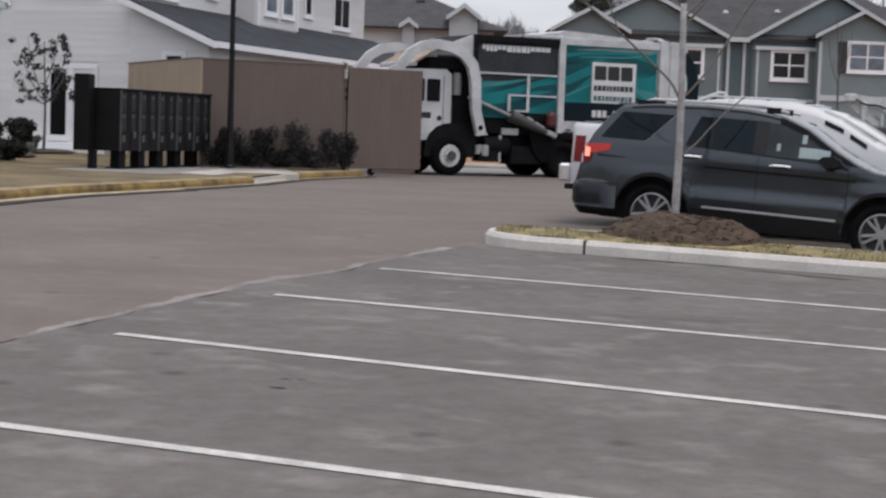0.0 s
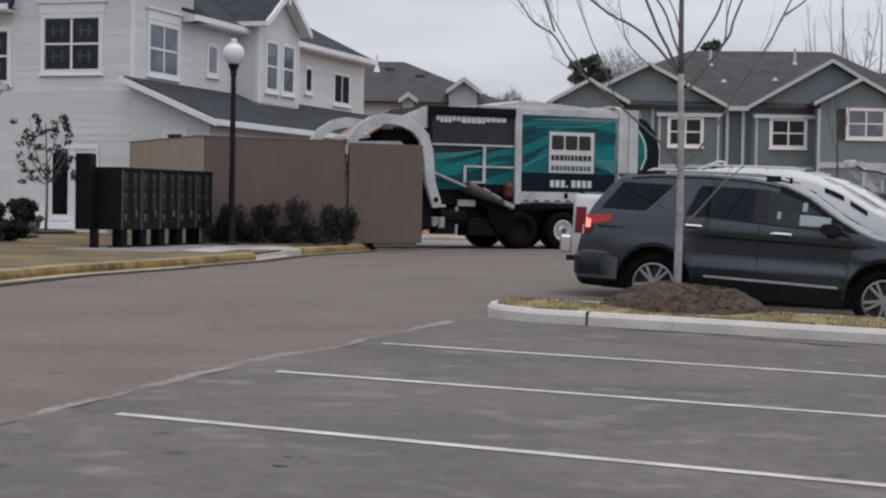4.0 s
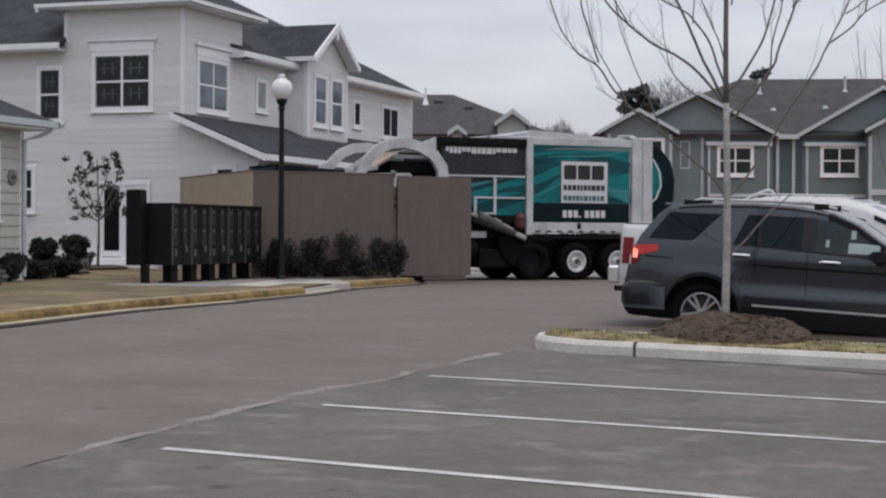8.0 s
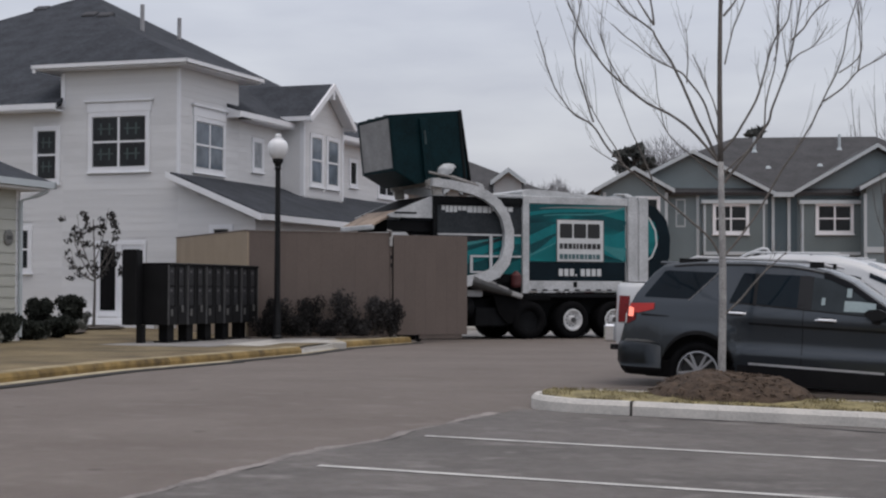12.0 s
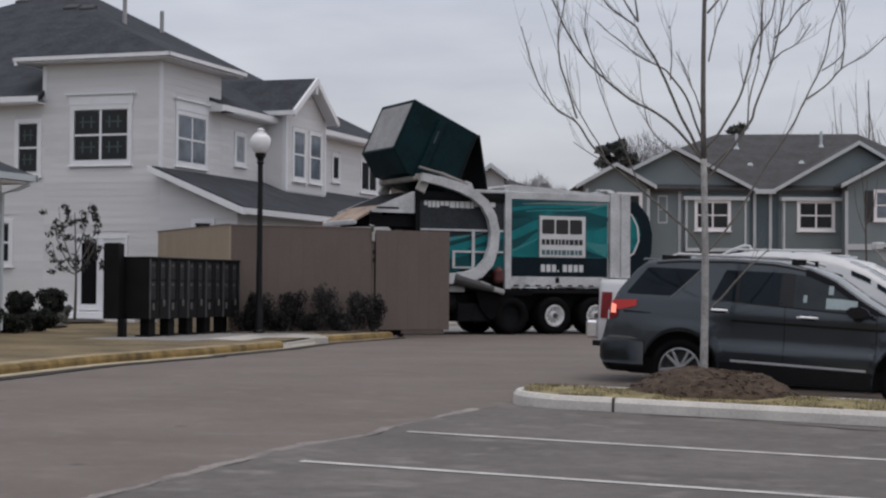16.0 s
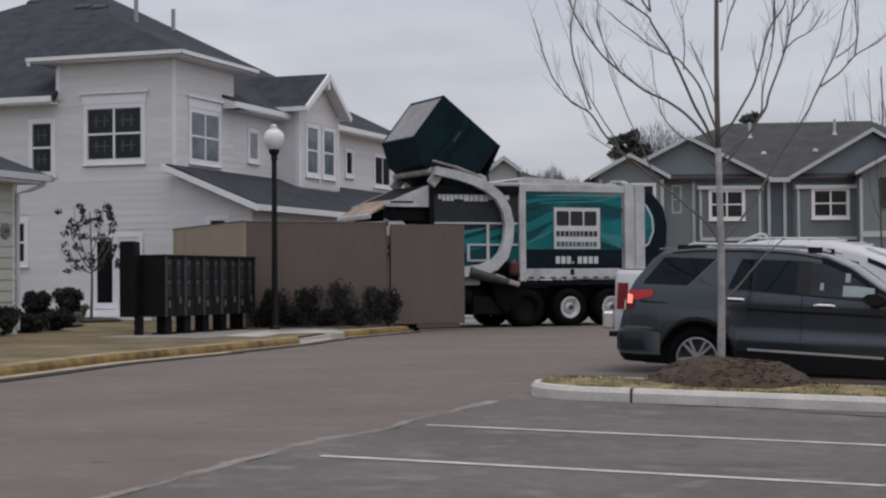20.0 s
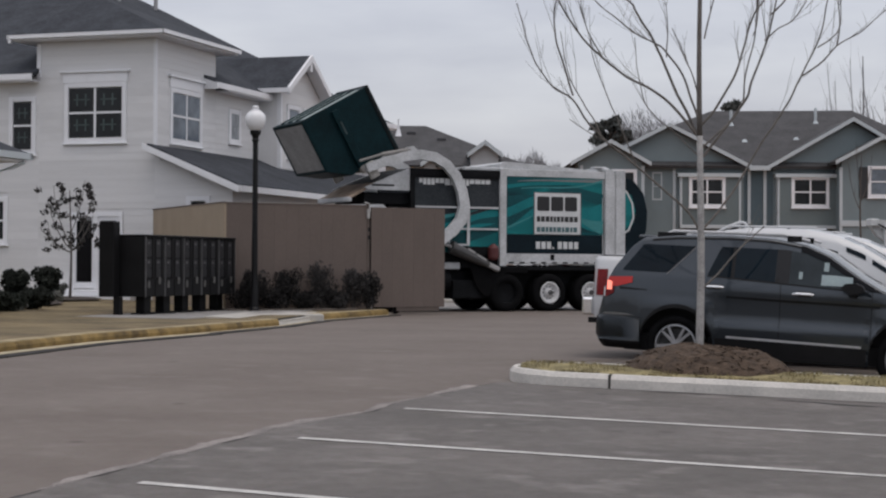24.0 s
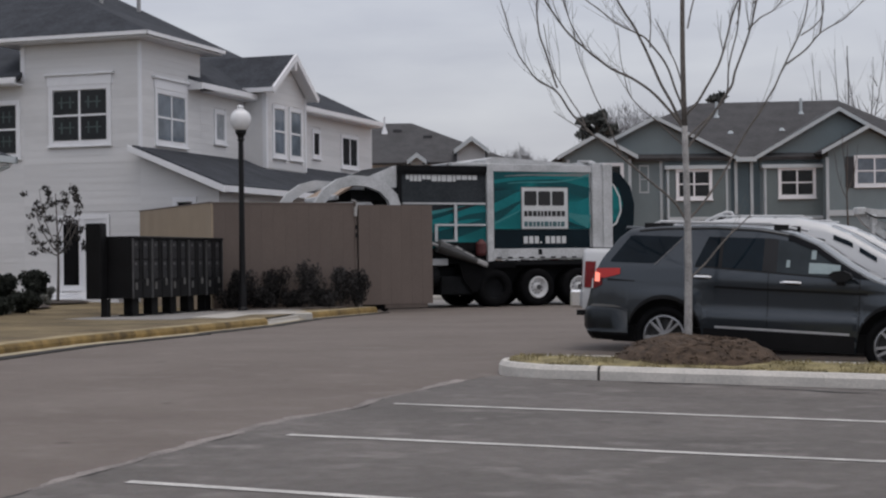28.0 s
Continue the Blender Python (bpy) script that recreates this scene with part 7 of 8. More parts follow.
def lorry():
    c = thing("refuse_lorry", pose(*LORRY_END, 0, 0, HEAD), "white and teal front-loading refuse lorry with curved lifting arms", "lorry")
    part("chassis", boxes((-2.4, -0.45, 0.75, 6.2, 0.45, 1.1)), LORRY_DARK, c)
    part("underbody", boxes((-1.9, -0.75, 0.32, 2.3, 0.75, 1.28), (2.3, -0.85, 0.6, 4.4, 0.85, 1.1), (4.4, -0.6, 0.5, 6.1, 0.6, 1.3)), LORRY_DARK, c, "dark running gear")
    # packer body
    part("body", boxes((-1.78, -1.20, 1.30, 1.45, 1.20, 3.9), bevel=0.03), LORRY_WHITE, c, "white packer body")
    bm = bmesh.new()
    prism(bm, [(-1.8, 3.86), (1.50, 3.86), (1.50, 4.06), (1.30, 4.13), (0.4, 4.09), (-0.6, 4.02), (-1.7, 3.95)], -1.12, 1.12)
    part("body_top", bm, LORRY_WHITE, c, "sagging pale top cover")
    for s in (-1, 1):
        y = s * 1.2
        p = part("side_panel", boxes((-1.715, y - 0.02, 2.13, 1.35, y + 0.03, 3.72), bevel=0.006), TEAL, c, "teal swirl painted side panel")
        part("number_panel", boxes((-1.715, y - 0.02, 1.60, 1.35, y + 0.03, 2.125), bevel=0.006), NAVY, c, "dark navy lower panel")
        pieces("rail", LORRY_WHITE, c, "white body frame", (-1.78, y - 0.04, 1.31, 1.36, y + 0.05, 1.595), (-1.78, y - 0.03, 3.725, 1.36, y + 0.05, 3.93), bevel=0.01)
        part("post", boxes((1.355, y - 0.05, 1.25, 1.56, y + 0.07, 3.94), bevel=0.015), LORRY_WHITE, c, "white upright")
        for k in range(9):
            x = -1.6 + k * 0.34
            part("marker", boxes((x, y + s * 0.052 - 0.003, 1.33, x + 0.16, y + s * 0.052 + 0.003, 1.37)), LORRY_DARK, c)
        part("maker_badge", boxes((-0.15, y + s * 0.052 - 0.003, 1.42, -0.03, y + s * 0.052 + 0.003, 1.58)), LORRY_DARK, c)
        # broad painted sweeps across the side; the grey top band is a painted reflection
        ys0, ys1 = sorted((y + s * 0.0305, y + s * 0.0325))
        for material, label, wd, pts in (
                (TEAL_DEEP, "deep teal top corner", (0.26, 0.04), [(1.33, 3.56), (0.9, 3.60), (0.4, 3.66)]),
                (TOP_SHEEN, "pale grey band drawn as a reflection", (0.02, 0.10), [(1.0, 3.60), (0.3, 3.64), (-0.6, 3.645), (-1.2, 3.655), (-1.70, 3.66)]),
                (TEAL_DEEP, "deep teal sweep", (0.10, 0.34), [(0.50, 3.50), (-0.3, 3.46), (-1.0, 3.30), (-1.70, 3.12)]),
                (TEAL_BRIGHT, "bright teal sweep", (0.10, 0.07), [(1.33, 3.44), (0.7, 3.52), (0.0, 3.55), (-0.9, 3.56), (-1.70, 3.42)]),
                (TEAL_PALE, "pale thin sweep", (0.03, 0.05), [(0.90, 3.40), (0.3, 3.44), (-0.4, 3.45), (-1.0, 3.50), (-1.70, 3.66)]),
                (TEAL_BRIGHT, "bright teal sweep", (0.62, 0.40), [(1.33, 2.52), (0.9, 2.72), (0.45, 2.94), (-0.2, 3.08), (-0.9, 3.02)]),
                (TEAL_DEEP, "deep teal lens", (0.30, 0.02), [(1.33, 3.04), (1.05, 3.10), (0.75, 3.17), (0.45, 3.22)]),
                (TEAL_DEEP, "deep teal lens", (0.26, 0.03), [(1.33, 2.46), (1.0, 2.62), (0.7, 2.80), (0.45, 2.92)]),
                (TEAL_BRIGHT, "bright teal sweep", (0.30, 0.85), [(-0.6, 2.70), (-1.0, 2.62), (-1.35, 2.58), (-1.70, 2.60)]),
                (TEAL_PALE, "pale lower sweep", (0.03, 0.40), [(-0.80, 2.62), (-1.15, 2.50), (-1.45, 2.40), (-1.70, 2.34)]),
                (TEAL_PALE, "pale thin sweep", (0.06, 0.02), [(1.33, 2.30), (0.95, 2.46), (0.5, 2.66)])):
            line = [(q.x, q.y) for q in grown([(a, b, 0) for a, b in pts], 4)]
            n = len(line) - 1
            wide = [wd[0] + (wd[1] - wd[0]) * i / n for i in range(n + 1)]
            for i, (xa, za) in enumerate(line):
                wide[i] = max(0.012, min(wide[i], 2 * (3.715 - za), 2 * (za - 2.135)))
            part("painted_sweep", strip_prism(bmesh.new(), line, wide, ys0, ys1), material, p, label)
            ys0, ys1 = ys0 + s * 0.0010, ys1 + s * 0.0010
        # board with plain shapes
        b = part("sign_board", boxes((-0.985, y - 0.02, 2.145, 0.475, y + 0.056, 3.285), bevel=0.006), PALE_INK, c, "white sign board with black shapes")
        part("board_edge", boxes((-1.005, y - 0.02, 2.125, 0.495, y + 0.050, 3.305)), mat("board_edge_grey", (0.12, 0.12, 0.12), 0.5), b, "grey sign edge")
        ya, yb = sorted((y + s * 0.056, y + s * 0.062))
        for x in (0.40, -0.04, -0.48):
            bm = bmesh.new()
            prism(bm, [(x, 2.82), (x, 3.16), (x - 0.03, 3.19), (x - 0.36, 3.19), (x - 0.39, 3.16), (x - 0.39, 2.82), (x - 0.36, 2.79), (x - 0.03, 2.79)], ya, yb)
            part("block_shape", bm, BLACK_INK, b)
        rng = random.Random(12)
        for z0, z1, x, gap in ((2.49, 2.64, 0.41, 0.03), (2.205, 2.345, 0.41, 0.03)):
            while x > -0.80:
                w = rng.uniform(0.07, 0.14)
                part("bar", boxes((x - w, ya, z0, x, yb, z1)), SIGN_TEAL if z0 < 2.4 else BLACK_INK, b)
                x -= w + gap
        for k in range(8):
            x = 0.42 - k * 0.174
            w = 0.05 if k == 3 else 0.13
            part("number_bar", boxes((x - w, y + s * 0.031 - 0.003, 1.735, x, y + s * 0.031 + 0.003, 1.935 if k != 3 else 1.79)), PALE_INK, c)
        # hopper side
        part("hopper_side", boxes((1.55, y - 0.06, 2.62, 4.12, y - 0.01, 3.62)), SLATE, c, "dark slate hopper panel")
        part("hopper_side", boxes((1.55, y - 0.06, 1.62, 4.12, y - 0.012, 2.62)), TEAL, c, "teal swirl painted hopper panel")
        base_y = y - 0.012 if s > 0 else y - 0.06
        for k, (material, label, wd, pts) in enumerate((
                (TEAL_DEEP, "deep teal sweep", (0.5, 0.3), [(4.10, 1.90), (3.2, 1.96), (2.4, 2.12), (1.56, 2.36)]),
                (TEAL_BRIGHT, "bright teal sweep", (0.30, 0.42), [(4.10, 2.05), (3.3, 2.20), (2.5, 2.40), (1.56, 2.66)]),
                (TEAL_PALE, "pale sweep", (0.16, 0.02), [(4.10, 2.50), (3.4, 2.56), (2.8, 2.66), (2.2, 2.78)]),
                (TEAL_DEEP, "deep teal lens", (0.03, 0.20), [(2.7, 2.30), (2.2, 2.46), (1.56, 2.52)]))):
            yh0, yh1 = sorted((base_y + s * (0.002 + 0.001 * k), base_y + s * (0.004 + 0.001 * k)))
            line = [(q.x, q.y) for q in grown([(a, b, 0) for a, b in pts], 4)]
            n = len(line) - 1
            part("painted_sweep", strip_prism(bmesh.new(), line, [wd[0] + (wd[1] - wd[0]) * i / n for i in range(n + 1)], yh0, yh1), material, c, label)
        pieces("hopper_frame", LORRY_DARK, c, "dark hopper frame", (1.55, y - 0.05, 3.70, 4.24, y + 0.06, 3.86), (4.12, y - 0.05, 1.3, 4.24, y + 0.06, 3.72), (1.55, y - 0.05, 3.62, 4.12, y + 0.04, 3.70))
        rng = random.Random(5)
        x = 1.84
        while x < 3.95:
            w = rng.uniform(0.08, 0.17)
            part("bar", boxes((x, y + s * 0.006 - 0.004, 3.435 + rng.choice((0.0, 0.0, 0.05)), x + w, y + s * 0.006 + 0.004, 3.61)), PALE_INK, c)
            x += w + 0.025
        part("pipe_post", boxes((3.26, y - 0.10, 0.38, 3.33, y - 0.04, 1.15)), mat("post_pale", (0.35, 0.35, 0.34), 0.5), c, "pale upright pipe")
        part("white_plate", boxes((2.72, y - 0.10, 1.16, 3.25, y - 0.05, 1.34), bevel=0.01), LORRY_WHITE, c)
        bm = bmesh.new()
        prism(bm, [(2.45, 1.2), (2.30, 0.72), (2.02, 0.42), (1.88, 0.42), (1.72, 0.86), (1.34, 1.07), (0.70, 1.07), (0.70, 1.2)], s * 1.245 - 0.025, s * 1.245 + 0.025)
        part("mud_guard", bm, RUBBER, c, "black mud guard")
        pieces("handrail", LORRY_WHITE, c, "white step rail", (1.6, y + 0.02, 2.81, 4.1, y + 0.06, 2.86), (1.6, y + 0.02, 2.23, 3.15, y + 0.06, 2.28), (2.48, y + 0.02, 1.80, 3.15, y + 0.06, 1.85), (2.48, y + 0.021, 1.855, 2.56, y + 0.061, 2.805), (3.07, y + 0.021, 1.855, 3.15, y + 0.061, 2.225))
        pieces("ladder_rail", LORRY_DARK, c, "", (1.62, y - 0.01, 1.55, 2.9, y + 0.015, 1.78))
        part("extinguisher", lathe(bmesh.new(), [(0, 0.08), (0.12, 0.10), (0.15, 0.16), (0.15, 0.42), (0.08, 0.5), (0.03, 0.54), (0, 0.54)], 14, pose(1.78, y + s * 0.1, 1.32)), mat("dull_red", (0.075, 0.014, 0.014), 0.6), c, "dull red extinguisher")
        part("fender", boxes((-1.95, y - 0.32, 1.12, 2.0, y + 0.03, 1.24), bevel=0.03), LORRY_DARK, c)
        part("mud_flap", boxes((-2.02, s * 1.0 - 0.28, 0.3, -1.98, s * 1.0 + 0.28, 1.1)), RUBBER, c)
        part("battery_box", boxes((1.95, s * 0.98 - 0.22, 0.36, 2.95, s * 0.98 + 0.20, 0.86), bevel=0.02), LORRY_DARK, c, "black steel side box")
        part("step_box", boxes((3.38, s * 0.98 - 0.20, 0.40, 3.95, s * 0.98 + 0.22, 0.70), bevel=0.02), LORRY_DARK, c, "black steel step box")
        part("filter_can", lathe(bmesh.new(), [(0, 0), (0.10, 0.0), (0.11, 0.02), (0.11, 0.28), (0.09, 0.30), (0, 0.30)], 12, pose(3.78, s * 1.17, 0.56, 0, 0, 0)), mat("can_pale", (0.30, 0.31, 0.31), 0.5), c, "pale filter can")
        part("tank", lathe(bmesh.new(), [(0, 0), (0.26, 0.0), (0.28, 0.03), (0.28, 0.75), (0.26, 0.78), (0, 0.78)], 18, pose(3.0, s * 0.95, 0.85, 0, 90, 0)), LORRY_DARK, c, "dark fuel tank")
        part("step_box", boxes((3.72, y - 0.3, 0.60, 4.05, y + 0.0, 0.86), bevel=0.02), mat("step_grey", (0.3, 0.3, 0.29), 0.5), c)
        # tailgate
        bm = bmesh.new()
        prism(bm, [(-1.8, 1.35), (-2.6, 1.45), (-3.0, 1.75), (-3.22, 2.3), (-3.25, 2.85), (-3.12, 3.35), (-2.8, 3.7), (-2.3, 3.86), (-1.8, 3.88)], s * 1.12 - 0.04, s * 1.12 + 0.04)
        part("tailgate_side", bm, NAVY if s else TEAL, c, "dark rounded tailgate side")
        bm = bmesh.new()
        prism(bm, [(-1.8, 2.1), (-2.3, 2.15), (-2.75, 2.45), (-2.85, 2.85), (-2.7, 3.3), (-2.3, 3.5), (-1.8, 3.55)], s * 1.165 - 0.005, s * 1.165 + 0.005)
        part("tailgate_swirl", bm, TEAL, c, "teal painted curve")
        bm = bmesh.new()
        strip_prism(bm, [(-2.3, 2.1), (-2.62, 2.3), (-2.78, 2.65), (-2.74, 3.05), (-2.55, 3.38), (-2.3, 3.52)], [0.05] * 6, s * 1.175 - 0.008, s * 1.175 + 0.008)
        part("tailgate_stripe", bm, PALE_INK, c, "pale curved stripe")
        pieces("tailgate_post", LORRY_WHITE, c, "white tailgate upright", (-2.06, y - 0.08, 1.35, -1.785, y + 0.08, 4.0), (-2.45, y - 0.08, 1.5, -2.14, y + 0.07, 3.98), (-2.14, y - 0.07, 1.35, -2.06, y + 0.04, 3.9), bevel=0.012)
        part("tail_light", boxes((-2.05, y - 0.06, 1.15, -1.8, y + 0.07, 1.3)), TAIL_RED, c)
        # wheels
        for x, hub in ((0.0, True), (-1.32, True), (1.34, False)):
            truck_wheel(c, x, s, hub)
        truck_wheel(c, 4.86, s, True, 0.54, 1.06, True)
    bm = bmesh.new()
    prism(bm, [(-2.4, 1.5), (-2.95, 1.8), (-3.16, 2.3), (-3.19, 2.85), (-3.06, 3.33), (-2.76, 3.66), (-2.4, 3.8)], -1.08, 1.08)
    part("tailgate", bm, NAVY, c)
    part("beacon", lathe(bmesh.new(), [(0, 0), (0.06, 0), (0.06, 0.05), (0.03, 0.09), (0, 0.09)], 10, pose(2.6, 1.0, 3.86)), mat("beacon_grey", (0.16, 0.16, 0.16), 0.5), c)
    pieces("roof_gear", LORRY_WHITE, c, "white top gear", (1.4, -1.0, 3.86, 2.6, 1.15, 3.96), (-1.95, -0.9, 3.95, -1.75, 1.2, 4.05), (-1.9, 0.9, 4.02, -1.5, 1.15, 4.08), bevel=0.02)
    # hopper floor and front
    part("hopper", boxes((1.5, -1.1, 1.2, 4.15, 1.1, 1.7), (1.5, -1.13, 1.7, 1.6, 1.13, 3.7), (4.08, -1.13, 1.7, 4.2, 1.13, 3.2)), LORRY_DARK, c)
    # cab
    bm = bmesh.new()
    prism(bm, [(4.82, 0.95), (6.35, 0.95), (6.45, 1.7), (6.35, 2.55), (6.2, 2.85), (4.98, 2.88), (4.82, 2.74)], -1.1, 1.1)
    part("cab", bm, LORRY_WHITE, c, "white low cab")
    for s in (-1, 1):
        part("cab_window", boxes((5.17, s * 1.1 - 0.01, 2.0, 5.56, s * 1.1 + 0.012, 2.60), bevel=0.03), GLASS_BLACK, c)
        part("cab_window", boxes((5.64, s * 1.1 - 0.01, 2.0, 6.1, s * 1.1 + 0.012, 2.60), bevel=0.03), GLASS_BLACK, c)
        part("cab_door_gap", boxes((5.05, s * 1.1 - 0.008, 1.0, 5.065, s * 1.1 + 0.008, 2.7)), LORRY_DARK, c)
        part("cab_door_bar", boxes((5.42, s * 1.1 - 0.008, 1.54, 5.80, s * 1.1 + 0.008, 1.70)), BLACK_INK, c)
        part("filler_cap", lathe(bmesh.new(), [(0, 0), (0.07, 0), (0.07, 0.02), (0, 0.02)], 14, pose(5.17, s * 1.1, 1.55, -90 * s, 0, 0)), BLACK_INK, c)
        bm = bmesh.new()
        prism(bm, [(4.05, 0.5), (5.60, 0.5), (5.58, 0.85), (5.46, 1.12), (5.24, 1.32), (4.95, 1.42), (4.05, 1.44)], s * 0.98 - 0.145, s * 0.98 + 0.145)
        part("wheel_arch", bm, LORRY_DARK, c)
        bm = bmesh.new()
        tube(bm, [(6.3, s * 1.15, 2.55), (6.5, s * 1.35, 2.5), (6.5, s * 1.35, 2.0)], 0.02, 6)
        box(bm, 6.44, s * 1.35 - 0.1, 1.9, 6.54, s * 1.35 + 0.1, 2.4, None, 0.02)
        part("cab_mirror", bm, LORRY_DARK, c)
    part("windscreen", boxes((6.40, -0.95, 1.8, 6.43, 0.95, 2.5)), GLASS_DARK, c)
    part("exhaust_pipe", lathe(bmesh.new(), [(0, 2.2), (0.12, 2.2), (0.13, 2.25), (0.13, 2.72), (0.09, 2.8), (0, 2.8)], 12, pose(4.6, 0.95, 0)), mat("stack_grey", (0.25, 0.25, 0.25), 0.45), c)
    part("engine_bay", boxes((4.2, -0.95, 1.1, 4.75, 0.95, 2.9)), LORRY_DARK, c)
    # guard above the cab
    for s in (-1, 1):
        bm = bmesh.new()
        prism(bm, [(4.2, 3.26), (5.45, 3.26), (5.55, 3.32), (4.9, 3.60), (4.3, 3.84), (4.2, 3.84)], s * 1.16 - 0.03, s * 1.16 + 0.03)
        part("guard_side", bm, LORRY_WHITE, c, "white guard plate above the cab")
        part("slot", boxes((4.7, s * 1.16 - 0.034, 3.36, 5.35, s * 1.16 + 0.034, 3.41)), LORRY_DARK, c)
    bm = bmesh.new()
    slab(bm, [(4.25, -1.12, 3.86), (4.25, 1.12, 3.86), (5.2, 1.12, 3.46), (5.2, -1.12, 3.46)], 0.05)
    part("guard_plate", bm, LORRY_DARK, c, "dark steel guard plate")
    bm = bmesh.new()
    slab(bm, [(5.2, -1.12, 3.46), (5.2, 1.12, 3.46), (5.95, 1.12, 3.06), (5.95, -1.12, 3.06)], 0.05)
    part("guard_lip", bm, RUSTY, c, "worn brown steel guard lip")
    part("guard_shadow_box", boxes((4.2, -1.05, 2.9, 5.5, 1.05, 3.2)), LORRY_DARK, c)
    part("guard_nose", boxes((5.88, -1.13, 2.93, 6.0, 1.13, 3.06), bevel=0.03), LORRY_WHITE, c)
    # arms, keyed below
    arms = []
    pts = [(-0.05, -0.14), (0.16, 0.45), (0.22, 0.90), (0.27, 1.30), (0.40, 1.66), (0.68, 1.93), (1.08, 2.07), (1.52, 2.10), (1.92, 2.00), (2.26, 1.78), (2.50, 1.45), (2.67, 1.03), (2.80, 0.5), TIP]
    wd = [0.27, 0.27, 0.28, 0.30, 0.31, 0.30, 0.28, 0.27, 0.26, 0.26, 0.26, 0.25, 0.24, 0.22]
    for s in (-1, 1):
        bm = bmesh.new()
        strip_prism(bm, pts, wd, s * 1.36 - 0.08, s * 1.36 + 0.08)
        a = part("arm", bm, LORRY_WHITE, c, "white curved lifting arm")
        a.matrix_basis = pose(PIVOT[0], 0, PIVOT[1])
        bm = bmesh.new()
        tube(bm, [(2.76, s * 1.38, 1.24), (3.02, s * 1.38, 0.45)], 0.055, 10)
        tube(bm, [(3.02, s * 1.38, 0.45), (3.16, s * 1.38, -0.20)], 0.035, 10)
        part("tilt_cylinder", bm, mat("cylinder_grey", (0.22, 0.21, 0.20)), a, "slim grey cylinder")
        bm = bmesh.new()
        prism(bm, [(2.42, 1.50), (2.62, 1.02), (2.86, 1.20), (2.80, 1.36)], s * 1.36 - 0.07, s * 1.36 + 0.07)
        part("cylinder_bracket", bm, LORRY_WHITE, a)
        part("arm_pin", lathe(bmesh.new(), [(0, -0.1), (0.07, -0.1), (0.07, 0.1), (0, 0.1)], 14, pose(0, s * 1.36, 0, 90, 0, 0)), LORRY_DARK, a)
        arms.append(a)
    bm = bmesh.new()
    tube(bm, [(0, -1.3, 0), (0, 1.3, 0)], 0.10, 12)
    for s in (-1, 1):
        box(bm, -0.1, s * 1.175 - 0.035, -0.09, 1.70, s * 1.175 + 0.035, 0.08, None, 0.015)
        box(bm, -0.35, s * 1.27 - 0.05, 0.02, 0.1, s * 1.27 + 0.05, 0.3, None, 0.02)
    fork = part("fork", bm, mat("fork_worn", (0.34, 0.325, 0.30), 0.6, 0.3, 5, 30, 0.1), c, "scuffed pale fork with cross tube")
    fork.matrix_basis = pose(PIVOT[0] + TIP[0], 0, PIVOT[1] + TIP[1])
    barrels, rods = [], []
    for s in (-1, 1):
        bm = bmesh.new()
        tube(bm, [(0, s * 1.33, 0), (0.35, s * 1.33, 0), (0.9, s * 1.33, 0), (1.45, s * 1.33, 0)], [0.07, 0.10, 0.15, 0.17], 14)
        tube(bm, [(1.40, s * 1.33, 0), (1.50, s * 1.33, 0)], 0.18, 14)
        q = part("lift_cylinder", bm, mat("cylinder_dark", (0.045, 0.044, 0.043), 0.4, 0.3, 4, 30, 0.05), c, "dark grey hydraulic cylinder")
        q.matrix_basis = pose(CYL[0], 0, CYL[1])
        part("clevis", boxes((-0.08, s * 1.33 - 0.09, -0.07, 0.30, s * 1.33 + 0.09, 0.07), bevel=0.03), mat("rod_grey", (0.30, 0.295, 0.29), 0.3, 0.2, 4, 30, 0.0), q, "pale worn clevis")
        # Pale tubes drawn as the highlight along the top of the barrel.
        for k, (xa, xb, dz) in enumerate(((0.40, 0.72, 0.0), (0.80, 1.02, 0.03), (1.08, 1.36, 0.0))):
            bm = bmesh.new()
            tube(bm, [(xa, s * 1.385, 0.055 + 0.09 * xa * 0.5 + dz), (xb, s * 1.39, 0.055 + 0.09 * xb * 0.5 + dz)], [0.035, 0.045], 8)
            part("hydraulic_hose", bm, mat("rod_grey", (0.30, 0.295, 0.29), 0.3, 0.2, 4, 30, 0.0), q, "pale strip drawn as a highlight on the cylinder")
        barrels.append(q)
        bm = bmesh.new()
        tube(bm, [(-1.35, s * 1.33, 0), (0, s * 1.33, 0)], 0.045, 12)
        lathe(bm, [(0, -0.07), (0.09, -0.07), (0.09, 0.07), (0, 0.07)], 14, pose(0, s * 1.33, 0, 90, 0, 0))
        q = part("cylinder_rod", bm, mat("rod_grey", (0.30, 0.295, 0.29), 0.3, 0.2, 4, 30, 0.0), c, "pale steel cylinder rod")
        rods.append(q)
    return c, arms, fork, barrels, rods


LORRY, ARMS, FORK, BARRELS, RODS = lorry()

BIN_GREEN = mat("bin_green", (0.0030, 0.0165, 0.0205), 0.55, 0.35, 1.2, 14, 0.06, spec=0.1)
BIN_DARK = mat("bin_lid", (0.006, 0.008, 0.009), 0.6, 0.25, 2, 20, 0.05, spec=0.12)
BIN_SHEEN = mat("bin_front_sheen", (0.22, 0.27, 0.255), 0.36, 0.4, 1.6, 20, 0.05, metal=0.4)
BIN_BASE_LIT = mat("bin_base_lit", (0.25, 0.25, 0.25), 0.7, 0.22, 1.6, 20, 0.1)


